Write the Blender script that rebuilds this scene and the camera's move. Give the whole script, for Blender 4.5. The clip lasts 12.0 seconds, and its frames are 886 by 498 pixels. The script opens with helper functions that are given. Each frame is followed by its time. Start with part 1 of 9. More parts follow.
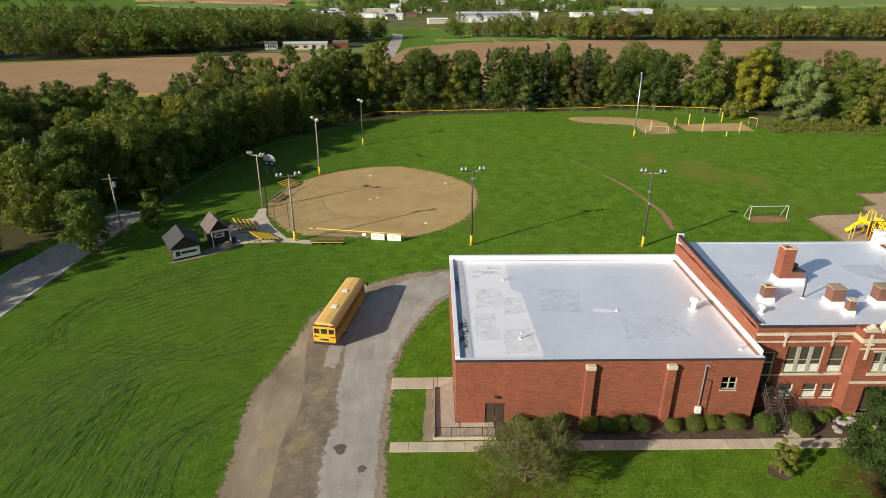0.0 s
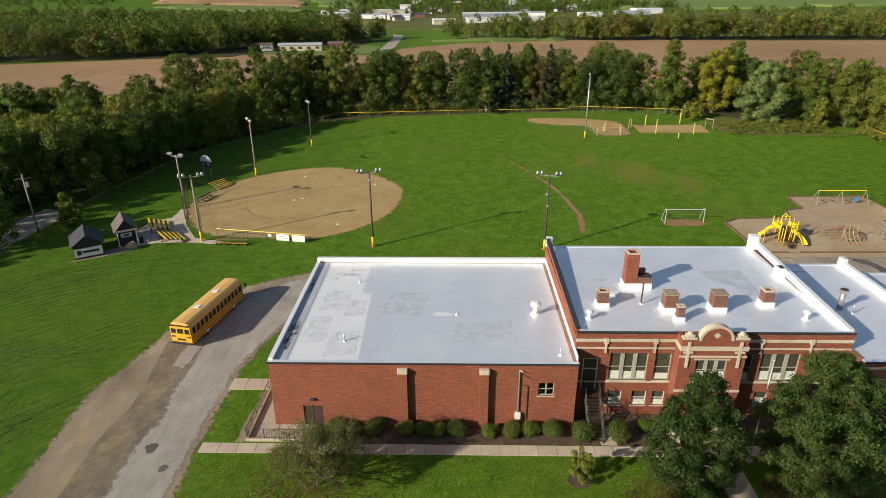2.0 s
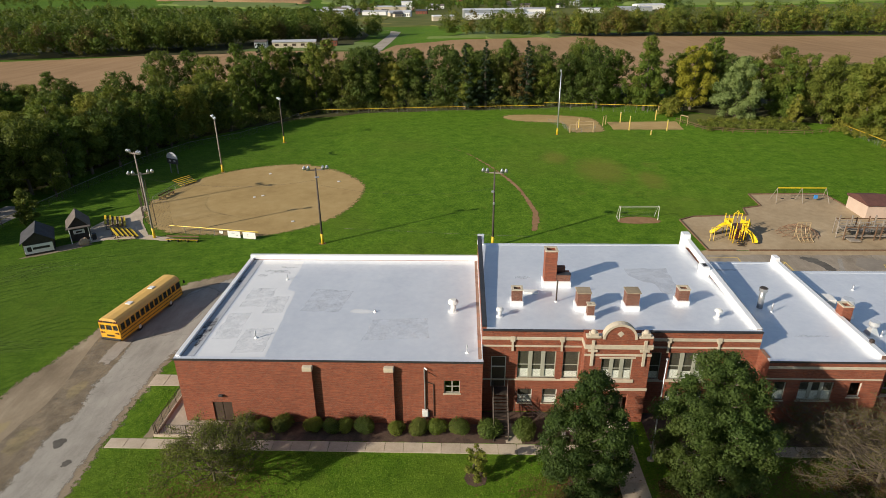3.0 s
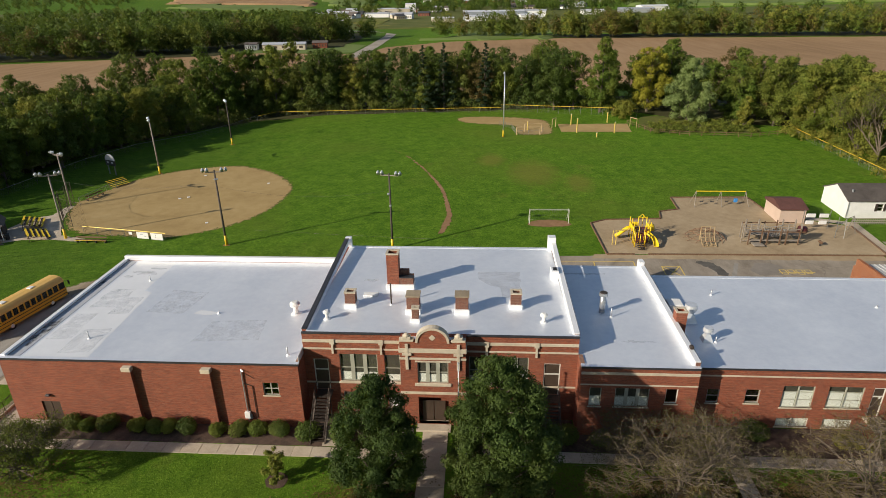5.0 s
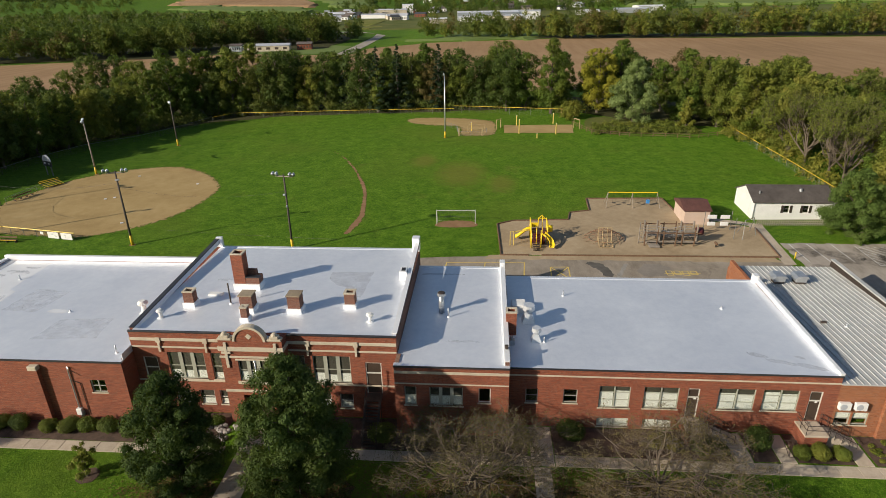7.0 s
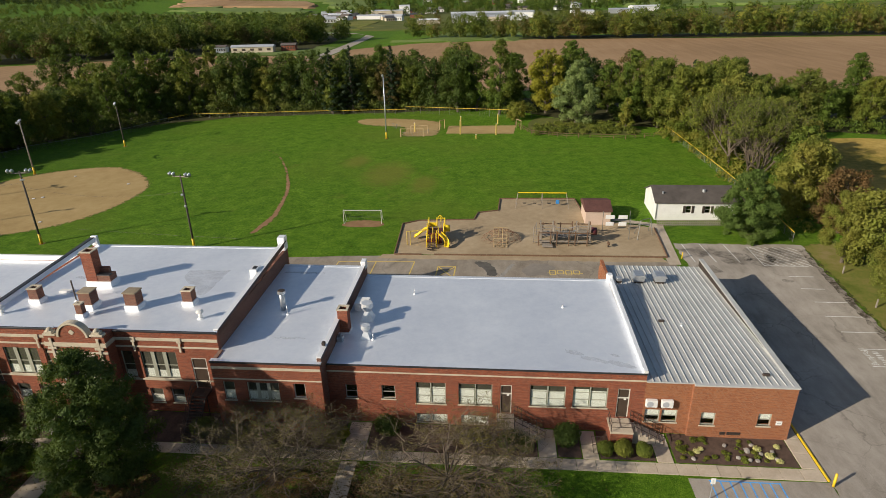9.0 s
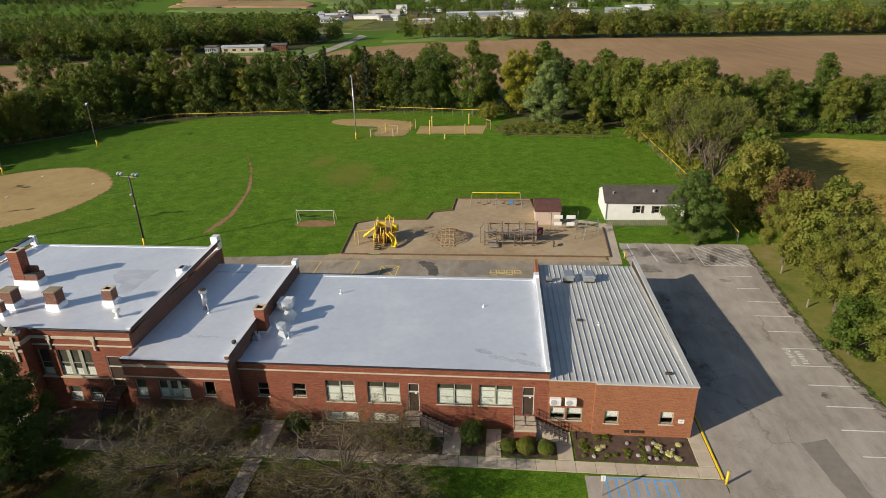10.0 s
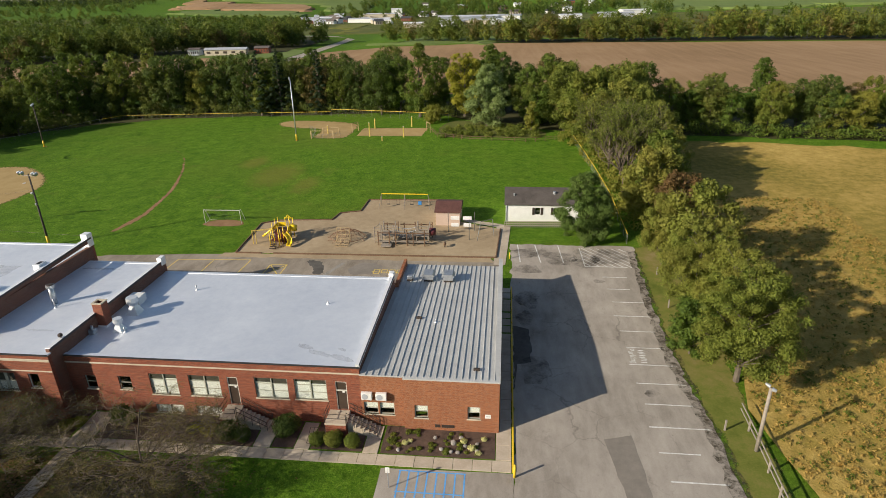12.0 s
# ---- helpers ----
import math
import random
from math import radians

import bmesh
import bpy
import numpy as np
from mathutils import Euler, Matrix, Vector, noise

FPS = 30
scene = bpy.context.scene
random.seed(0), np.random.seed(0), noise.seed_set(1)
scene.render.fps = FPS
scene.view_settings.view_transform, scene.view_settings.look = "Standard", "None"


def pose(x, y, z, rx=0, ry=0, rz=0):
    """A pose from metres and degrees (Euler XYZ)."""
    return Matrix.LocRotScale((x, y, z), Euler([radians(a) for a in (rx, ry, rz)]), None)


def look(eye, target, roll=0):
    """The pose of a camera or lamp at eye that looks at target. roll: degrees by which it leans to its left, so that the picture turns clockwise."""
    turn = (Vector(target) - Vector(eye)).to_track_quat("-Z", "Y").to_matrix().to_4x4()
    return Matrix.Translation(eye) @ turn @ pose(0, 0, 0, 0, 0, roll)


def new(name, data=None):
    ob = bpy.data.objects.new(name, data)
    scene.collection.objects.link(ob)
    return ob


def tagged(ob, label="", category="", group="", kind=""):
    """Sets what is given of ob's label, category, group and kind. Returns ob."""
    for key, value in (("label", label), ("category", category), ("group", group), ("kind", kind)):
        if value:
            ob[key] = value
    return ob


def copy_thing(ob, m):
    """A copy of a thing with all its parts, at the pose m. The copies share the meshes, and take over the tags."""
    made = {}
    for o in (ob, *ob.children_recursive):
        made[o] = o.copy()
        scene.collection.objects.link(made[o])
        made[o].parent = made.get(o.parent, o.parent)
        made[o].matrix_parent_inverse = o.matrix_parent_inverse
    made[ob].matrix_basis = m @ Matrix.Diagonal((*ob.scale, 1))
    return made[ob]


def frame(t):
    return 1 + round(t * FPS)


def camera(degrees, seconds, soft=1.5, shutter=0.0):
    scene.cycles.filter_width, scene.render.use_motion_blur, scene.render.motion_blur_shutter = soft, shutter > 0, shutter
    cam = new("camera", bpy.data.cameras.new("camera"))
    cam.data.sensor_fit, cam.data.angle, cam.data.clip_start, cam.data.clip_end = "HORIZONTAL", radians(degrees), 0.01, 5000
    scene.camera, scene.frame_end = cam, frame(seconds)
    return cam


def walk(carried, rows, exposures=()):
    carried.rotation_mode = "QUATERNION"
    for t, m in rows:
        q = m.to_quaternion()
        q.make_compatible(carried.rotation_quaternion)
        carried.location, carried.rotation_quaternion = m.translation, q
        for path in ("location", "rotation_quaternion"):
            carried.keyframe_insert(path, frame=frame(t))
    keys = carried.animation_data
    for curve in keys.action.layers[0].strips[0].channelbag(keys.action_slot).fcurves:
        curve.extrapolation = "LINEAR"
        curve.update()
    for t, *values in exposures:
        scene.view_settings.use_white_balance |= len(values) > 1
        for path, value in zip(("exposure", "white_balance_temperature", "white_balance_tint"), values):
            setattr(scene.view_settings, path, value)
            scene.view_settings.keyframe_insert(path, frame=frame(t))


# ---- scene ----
cam = camera(73.0, 12.0, soft=0.45)
PATH = [
    (0, (-1.815, -42.398, 35.277), (-1.785, -40.565, 34.478), 0.1),
    (0.5, (2.482, -42.431, 35.301), (2.49, -40.597, 34.502), -0.1),
    (1, (6.896, -42.377, 35.356), (6.888, -40.544, 34.557), -0.0),
    (1.5, (11.324, -42.282, 35.39), (11.301, -40.448, 34.591), -0.2),
    (2, (15.782, -42.229, 35.407), (15.743, -40.395, 34.609), -0.3),
    (2.5, (20.14, -42.138, 35.418), (20.087, -40.309, 34.611), -0.5),
    (3, (24.427, -41.978, 35.398), (24.363, -40.15, 34.591), -0.5),
    (5, (41.083, -41.22, 35.337), (40.97, -39.391, 34.535), -0.8),
    (5.5, (45.125, -41.059, 35.327), (45.003, -39.23, 34.527), -0.8),
    (6, (49.105, -40.977, 35.36), (48.977, -39.148, 34.56), -0.9),
    (6.5, (53.074, -40.953, 35.384), (52.94, -39.124, 34.584), -0.9),
    (7, (57.097, -40.846, 35.373), (56.956, -39.018, 34.573), -1.0),
    (9, (73.41, -40.669, 35.398), (73.242, -38.843, 34.6), -1.2),
    (9.5, (77.538, -40.573, 35.43), (77.364, -38.748, 34.631), -1.3),
    (10, (81.605, -40.483, 35.461), (81.427, -38.658, 34.662), -1.3),
    (10.5, (85.76, -40.393, 35.426), (85.577, -38.568, 34.628), -1.4),
    (11, (89.885, -40.332, 35.335), (89.696, -38.506, 34.541), -1.3),
    (11.5, (94.017, -40.347, 35.258), (93.823, -38.52, 34.467), -1.2),
    (12, (98.115, -40.289, 35.225), (97.919, -38.461, 34.436), -1.1),
]
EXPOSURES = [(0, 0.45), (2, 0.34), (4, 0.25), (6, 0.18), (9, 0.19), (11, 0.29), (12, 0.36)]
walk(cam, [(t, look(eye, target, roll)) for t, eye, target, roll in PATH], EXPOSURES)


# ---- light ----
SUN = Vector((-0.769, -0.495, 0.404)).normalized()
world = bpy.data.worlds.new("world")
scene.world = world
world.use_nodes = True
wn = world.node_tree
sky = wn.nodes.new("ShaderNodeTexSky")
sky.sky_type, sky.sun_disc = "NISHITA", False
sky.sun_elevation, sky.sun_rotation = radians(23.8), radians(237.3)
wn.nodes["Background"].inputs["Strength"].default_value = 0.076
wn.links.new(sky.outputs[0], wn.nodes["Background"].inputs["Color"])
sun = new("sun", bpy.data.lights.new("sun", "SUN"))
sun.data.energy, sun.data.angle, sun.data.color = 4.7, radians(0.53), (1.0, 0.89, 0.73)
sun.matrix_world = look(SUN * 200, (0, 0, 0))


# ---- materials ----
def nd(nt, kind, **values):
    n = nt.nodes.new("ShaderNode" + kind)
    for key, v in values.items():
        if key in n.inputs:
            n.inputs[key].default_value = v
    return n


def ramp(nt, fac, stops):
    r = nt.nodes.new("ShaderNodeValToRGB")
    els = r.color_ramp.elements
    while len(els) < len(stops):
        els.new(0.5)
    for e, (p, c) in zip(els, stops):
        e.position = p
        e.color = (*c, 1) if len(c) == 3 else c
    nt.links.new(fac, r.inputs[0])
    return r.outputs[0]


def mix(nt, fac, a, b, kind="MIX"):
    m = nt.nodes.new("ShaderNodeMix")
    m.data_type, m.blend_type = "RGBA", kind
    for sock, v in ((m.inputs[0], fac), (m.inputs[6], a), (m.inputs[7], b)):
        if isinstance(v, bpy.types.NodeSocket):
            nt.links.new(v, sock)
        elif isinstance(v, (int, float)):
            sock.default_value = v
        else:
            sock.default_value = (*v, 1)
    return m.outputs[2]


def maths(nt, op, a, b=0.0):
    m = nt.nodes.new("ShaderNodeMath")
    m.operation = op
    for sock, v in zip(m.inputs, (a, b)):
        if isinstance(v, bpy.types.NodeSocket):
            nt.links.new(v, sock)
        else:
            sock.default_value = v
    return m.outputs[0]


def base(name, rough=0.8, metal=0.0, spec=0.5):
    m = bpy.data.materials.new(name)
    m.use_nodes = True
    nt = m.node_tree
    b = nt.nodes["Principled BSDF"]
    b.inputs["Roughness"].default_value, b.inputs["Metallic"].default_value = rough, metal
    b.inputs["Specular IOR Level"].default_value = spec
    pos = nt.nodes.new("ShaderNodeNewGeometry").outputs["Position"]
    return m, nt, b, pos


def noise_at(nt, pos, scale, detail=4.0, rough=0.6, dist=0.0):
    n = nd(nt, "TexNoise", Scale=scale, Detail=detail, Roughness=rough, Distortion=dist)
    nt.links.new(pos, n.inputs["Vector"])
    return n.outputs["Fac"]


def bump(nt, b, height, strength=0.3, distance=0.02):
    n = nd(nt, "Bump", Strength=strength, Distance=distance)
    nt.links.new(height, n.inputs["Height"])
    nt.links.new(n.outputs[0], b.inputs["Normal"])


def plain(name, dark, light, rough=0.7, metal=0.0, big=0.6, fine=9.0, relief=0.25, depth=0.01, rnd=0.0, spec=0.5, local=False):
    """Two scales of noise between two tones; rnd varies the tone from object to object."""
    m, nt, b, pos = base(name, rough, metal, spec)
    if local:
        pos = nt.nodes.new("ShaderNodeTexCoord").outputs["Object"]
    f1, f2 = noise_at(nt, pos, big), noise_at(nt, pos, fine, 5.0, 0.7)
    f = maths(nt, "ADD", maths(nt, "MULTIPLY", f1, 0.6), maths(nt, "MULTIPLY", f2, 0.4))
    c = ramp(nt, f, [(0.33, dark), (0.67, light)])
    if rnd:
        oi = nt.nodes.new("ShaderNodeObjectInfo").outputs["Random"]
        v = maths(nt, "ADD", maths(nt, "MULTIPLY", oi, 2 * rnd), 1 - rnd)
        hs = nd(nt, "HueSaturation")
        nt.links.new(v, hs.inputs["Value"])
        nt.links.new(c, hs.inputs["Color"])
        c = hs.outputs[0]
    nt.links.new(c, b.inputs["Base Color"])
    if relief:
        bump(nt, b, f2, relief, depth)
    return m


def brick_material(name, tones, mortar, soot=0.25):
    m, nt, b, pos = base(name, 0.88)
    sx = nt.nodes.new("ShaderNodeSeparateXYZ")
    nt.links.new(pos, sx.inputs[0])
    u = maths(nt, "ADD", sx.outputs[0], sx.outputs[1])
    cb = nt.nodes.new("ShaderNodeCombineXYZ")
    nt.links.new(u, cb.inputs[0])
    nt.links.new(sx.outputs[2], cb.inputs[1])
    br = nd(nt, "TexBrick", Scale=1.0, Bias=0.0)
    br.inputs["Mortar Size"].default_value = 0.008
    br.inputs["Mortar Smooth"].default_value = 0.3
    br.inputs["Brick Width"].default_value = 0.21
    br.inputs["Row Height"].default_value = 0.075
    br.inputs["Color1"].default_value = (*tones[0], 1)
    br.inputs["Color2"].default_value = (*tones[1], 1)
    br.inputs["Mortar"].default_value = (*mortar, 1)
    nt.links.new(cb.outputs[0], br.inputs["Vector"])
    st = nd(nt, "Mapping")
    st.inputs["Scale"].default_value = (0.7, 9.0, 1.0)
    nt.links.new(cb.outputs[0], st.inputs["Vector"])
    streak = noise_at(nt, st.outputs[0], 1.2, 6.0, 0.75)
    blot = noise_at(nt, pos, 0.35, 4.0)
    c = mix(nt, ramp(nt, streak, [(0.5, (0, 0, 0)), (0.66, (0.8, 0.8, 0.8))]), br.outputs["Color"], tones[2])
    c = mix(nt, ramp(nt, streak, [(0.34, (0.75, 0.75, 0.75)), (0.48, (0, 0, 0))]), c, tones[1])
    c = mix(nt, maths(nt, "MULTIPLY", ramp(nt, blot, [(0.5, (0, 0, 0)), (0.75, (1, 1, 1))]), soot), c, tones[3])
    nt.links.new(c, b.inputs["Base Color"])
    bump(nt, b, br.outputs["Fac"], -0.35, 0.01)
    return m


def soil_like(name, stops, big, mid, fine, rough=0.95, relief=0.5, depth=0.04, streak=None, cracks=0.0):
    m, nt, b, pos = base(name, rough, spec=0.2)
    src = pos
    if streak:
        mp = nd(nt, "Mapping")
        mp.inputs["Rotation"].default_value[2] = radians(streak[0])
        mp.inputs["Scale"].default_value = (1.0, streak[1], 1.0)
        nt.links.new(pos, mp.inputs["Vector"])
        src = mp.outputs[0]
    f = maths(nt, "ADD", maths(nt, "MULTIPLY", noise_at(nt, pos, big, 4.0, 0.6), 0.45), maths(nt, "ADD", maths(nt, "MULTIPLY", noise_at(nt, src, mid, 5.0, 0.65), 0.35), maths(nt, "MULTIPLY", noise_at(nt, pos, fine, 4.0, 0.7), 0.2)))
    c = ramp(nt, f, stops)
    if cracks:
        vo = nd(nt, "TexVoronoi", Scale=cracks)
        vo.feature = "DISTANCE_TO_EDGE"
        wob = nt.nodes.new("ShaderNodeVectorMath")
        wob.operation = "MULTIPLY_ADD"
        wn_ = nd(nt, "TexNoise", Scale=0.9, Detail=4.0)
        nt.links.new(pos, wn_.inputs["Vector"])
        nt.links.new(wn_.outputs["Color"], wob.inputs[0])
        wob.inputs[1].default_value = (1.6, 1.6, 0)
        nt.links.new(pos, wob.inputs[2])
        nt.links.new(wob.outputs[0], vo.inputs["Vector"])
        thin = ramp(nt, vo.outputs["Distance"], [(0.0, (1, 1, 1)), (0.012, (0, 0, 0))])
        some = ramp(nt, noise_at(nt, pos, 0.08, 3.0), [(0.45, (0, 0, 0)), (0.6, (1, 1, 1))])
        c = mix(nt, maths(nt, "MULTIPLY", maths(nt, "MULTIPLY", thin, some), 0.4), c, (0.08, 0.072, 0.06))
        oil = ramp(nt, noise_at(nt, pos, 0.35, 5.0, 0.75), [(0.62, (0, 0, 0)), (0.75, (0.6, 0.6, 0.6))])
        c = mix(nt, oil, c, (0.1, 0.09, 0.075))
        specks = ramp(nt, noise_at(nt, pos, 1.6, 6.0, 0.8), [(0.6, (0, 0, 0)), (0.72, (0.55, 0.55, 0.55))])
        c = mix(nt, specks, c, (0.11, 0.1, 0.085))
        pale = ramp(nt, noise_at(nt, pos, 0.7, 6.0, 0.8), [(0.58, (0, 0, 0)), (0.72, (0.45, 0.45, 0.45))])
        c = mix(nt, pale, c, (0.46, 0.42, 0.37))
    nt.links.new(c, b.inputs["Base Color"])
    bump(nt, b, f, relief, depth)
    return m


M = {}
M["brick"] = brick_material("red_brick", ((0.285, 0.066, 0.028), (0.155, 0.035, 0.017), (0.385, 0.122, 0.056), (0.082, 0.029, 0.019)), (0.25, 0.155, 0.11))
M["brick_orange"] = brick_material("orange_brick", ((0.33, 0.11, 0.04), (0.215, 0.066, 0.025), (0.4, 0.155, 0.066), (0.165, 0.058, 0.03)), (0.34, 0.225, 0.15), 0.15)
# dark brick of the roof stacks; on east walls it paints in their shade
M["brick_dark"] = brick_material("dark_and_shaded_brick", ((0.2, 0.075, 0.045), (0.12, 0.045, 0.03), (0.24, 0.1, 0.06), (0.07, 0.035, 0.028)), (0.22, 0.17, 0.13), 0.4)
M["stone"] = plain("cream_stone", (0.42, 0.36, 0.27), (0.62, 0.55, 0.43), 0.8, big=0.8, fine=7)
M["brown_stone"] = plain("tan_boulder_stone", (0.3, 0.21, 0.13), (0.5, 0.38, 0.26), 0.9, big=2, fine=8, relief=0.6)
M["white_roof"] = plain("silver_white_roof_coating", (0.76, 0.795, 0.855), (0.93, 0.955, 0.985), 0.52, 0.55, big=0.16, fine=1.6, relief=0.05)
M["bright_roof"] = plain("fresh_white_roof_coating", (0.86, 0.87, 0.88), (0.95, 0.955, 0.96), 0.45, 0.3, big=0.3, fine=2.5, relief=0.06)
M["dull_roof"] = plain("duller_white_roof_coating", (0.8, 0.81, 0.83), (0.9, 0.91, 0.93), 0.45, 0.4, big=0.5, fine=3, relief=0.05)
M["verge"] = soil_like("worn_grassy_verge", [(0.34, (0.075, 0.105, 0.012)), (0.48, (0.15, 0.165, 0.03)), (0.57, (0.21, 0.185, 0.055)), (0.68, (0.28, 0.215, 0.11))], 0.12, 0.8, 6, 0.95, 0.7, 0.08)
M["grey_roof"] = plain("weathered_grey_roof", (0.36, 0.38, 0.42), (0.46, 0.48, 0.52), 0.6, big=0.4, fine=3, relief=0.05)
M["black_edge"] = plain("dark_metal_coping", (0.02, 0.022, 0.026), (0.05, 0.05, 0.055), 0.45, big=1, fine=8, relief=0.08)
M["seam_metal"] = plain("galvanised_seam_roof", (0.45, 0.45, 0.435), (0.6, 0.6, 0.575), 0.5, 0.12, big=0.4, fine=3, relief=0.05, rnd=0.05)
M["galv"] = plain("galvanised_steel", (0.42, 0.44, 0.46), (0.6, 0.62, 0.64), 0.4, 0.7, big=2, fine=14, relief=0.06)
M["bright_metal"] = plain("bright_sheet_metal", (0.66, 0.68, 0.7), (0.82, 0.84, 0.86), 0.35, 0.45, big=2, fine=10, relief=0.05)
M["concrete"] = plain("pale_concrete", (0.38, 0.315, 0.235), (0.55, 0.47, 0.37), 0.85, big=0.7, fine=7, rnd=0.1)
M["wood_pole"] = plain("dark_wooden_pole", (0.05, 0.04, 0.033), (0.11, 0.09, 0.075), 0.85, big=2, fine=12)
M["grey_wood"] = plain("weathered_grey_wood", (0.2, 0.17, 0.14), (0.34, 0.3, 0.25), 0.85, big=2, fine=12)
M["brown_wood"] = plain("brown_timber", (0.1, 0.055, 0.03), (0.2, 0.12, 0.07), 0.8, big=2, fine=12)
M["bark"] = plain("tree_bark", (0.07, 0.055, 0.04), (0.17, 0.14, 0.11), 0.9, big=2, fine=10, relief=0.6)
M["grey_bark"] = plain("grey_bark", (0.11, 0.09, 0.07), (0.23, 0.195, 0.155), 0.9, big=2, fine=10, relief=0.6)
M["yellow"] = plain("safety_yellow_paint", (0.62, 0.42, 0.015), (0.8, 0.56, 0.03), 0.5, big=1.5, fine=9, relief=0.1)
M["bus_yellow"] = plain("school_bus_yellow", (0.68, 0.36, 0.025), (0.78, 0.43, 0.04), 0.35, big=0.6, fine=6, relief=0.03)
M["bus_roof"] = plain("sun_bleached_bus_roof", (0.66, 0.4, 0.1), (0.76, 0.49, 0.16), 0.5, big=0.5, fine=5, relief=0.03)
M["black"] = plain("black_rubber", (0.012, 0.012, 0.013), (0.03, 0.03, 0.03), 0.6, big=2, fine=10)
M["white"] = plain("white_paint", (0.7, 0.7, 0.68), (0.82, 0.82, 0.8), 0.5, big=0.8, fine=6, relief=0.06)
M["line"] = plain("worn_white_line", (0.5, 0.49, 0.46), (0.8, 0.8, 0.77), 0.7, big=1.5, fine=6)
M["line_yellow"] = plain("worn_yellow_line", (0.55, 0.4, 0.09), (0.72, 0.54, 0.14), 0.7, big=1.5, fine=6)
M["line_blue"] = plain("blue_line", (0.07, 0.3, 0.7), (0.16, 0.44, 0.85), 0.7, big=1.5, fine=6)
M["frame_tan"] = plain("greenish_tan_window_frame", (0.31, 0.315, 0.255), (0.42, 0.425, 0.35), 0.55, big=1, fine=8, relief=0.08)
M["frame_white"] = plain("off_white_frame", (0.55, 0.53, 0.47), (0.7, 0.68, 0.62), 0.55, big=1, fine=8, relief=0.08)
M["blind"] = plain("white_window_blind", (0.78, 0.78, 0.72), (0.86, 0.86, 0.8), 0.7, big=1, fine=6, relief=0.1)
M["window_shade"] = plain("grey_green_window_panel", (0.06, 0.055, 0.042), (0.1, 0.092, 0.072), 0.6, big=1, fine=6, relief=0.05)
M["brown_panel"] = plain("dark_brown_panel", (0.045, 0.03, 0.022), (0.08, 0.055, 0.04), 0.5, big=1, fine=6, relief=0.1)
M["steel_dark"] = plain("rusty_dark_steel", (0.04, 0.032, 0.028), (0.1, 0.075, 0.06), 0.6, 0.4, big=2, fine=12)
M["shingle_dark"] = plain("dark_shingles", (0.03, 0.032, 0.038), (0.07, 0.072, 0.08), 0.85, big=1, fine=8, relief=0.5)
M["shingle_brown"] = plain("brown_shingles", (0.09, 0.075, 0.065), (0.16, 0.135, 0.12), 0.85, big=1, fine=8, relief=0.5)
M["shingle_house"] = plain("weathered_brown_grey_shingles", (0.055, 0.045, 0.04), (0.115, 0.1, 0.088), 0.85, big=0.7, fine=7, relief=0.5)
M["maroon_roof"] = plain("maroon_brown_shingles", (0.075, 0.03, 0.024), (0.14, 0.06, 0.048), 0.85, big=1, fine=8, relief=0.5)
M["dark_siding"] = plain("dark_brown_siding", (0.022, 0.018, 0.016), (0.05, 0.04, 0.035), 0.7, big=1, fine=8)
M["pink_siding"] = plain("pale_pink_siding", (0.5, 0.38, 0.3), (0.58, 0.45, 0.37), 0.7, big=0.8, fine=6)
M["mulch"] = plain("dark_bark_mulch", (0.04, 0.025, 0.018), (0.14, 0.088, 0.064), 0.95, big=1.2, fine=9, relief=0.9, depth=0.05)
M["plastic_yellow"] = plain("yellow_plastic", (0.75, 0.52, 0.01), (0.85, 0.62, 0.02), 0.35, big=1, fine=5, relief=0.03)
M["plastic_blue"] = plain("blue_plastic", (0.03, 0.18, 0.5), (0.05, 0.26, 0.6), 0.4, big=1, fine=5, relief=0.03)
M["plastic_maroon"] = plain("maroon_plastic", (0.08, 0.02, 0.025), (0.13, 0.03, 0.035), 0.4, big=1, fine=5, relief=0.03)
M["tan_pipe"] = plain("faded_tan_pipe", (0.34, 0.24, 0.12), (0.5, 0.37, 0.2), 0.6, big=2, fine=9)
M["rust_pipe"] = plain("rusty_brown_pipe", (0.16, 0.08, 0.045), (0.28, 0.16, 0.09), 0.7, big=2, fine=9)
M["rock"] = plain("pale_rock", (0.2, 0.18, 0.16), (0.42, 0.39, 0.36), 0.9, big=1.5, fine=6, relief=0.6, depth=0.05)
M["flower"] = plain("pale_yellow_flowers", (0.4, 0.42, 0.12), (0.7, 0.66, 0.3), 0.8, big=2, fine=6)


def glass_material():
    m = bpy.data.materials.new("window_glass")
    m.use_nodes = True
    nt = m.node_tree
    out = nt.nodes["Material Output"]
    tr = nt.nodes.new("ShaderNodeBsdfTransparent")
    tr.inputs[0].default_value = (0.92, 0.94, 0.93, 1)
    gl = nt.nodes.new("ShaderNodeBsdfGlossy")
    gl.inputs["Roughness"].default_value = 0.03
    lw = nd(nt, "LayerWeight", Blend=0.5)
    gloss = maths(nt, "ADD", maths(nt, "MULTIPLY", maths(nt, "POWER", lw.outputs["Facing"], 5.0), 0.95), 0.045)
    mx = nt.nodes.new("ShaderNodeMixShader")
    nt.links.new(gloss, mx.inputs[0])
    nt.links.new(tr.outputs[0], mx.inputs[1])
    nt.links.new(gl.outputs[0], mx.inputs[2])
    nt.links.new(mx.outputs[0], out.inputs[0])
    return m


M["glass"] = glass_material()


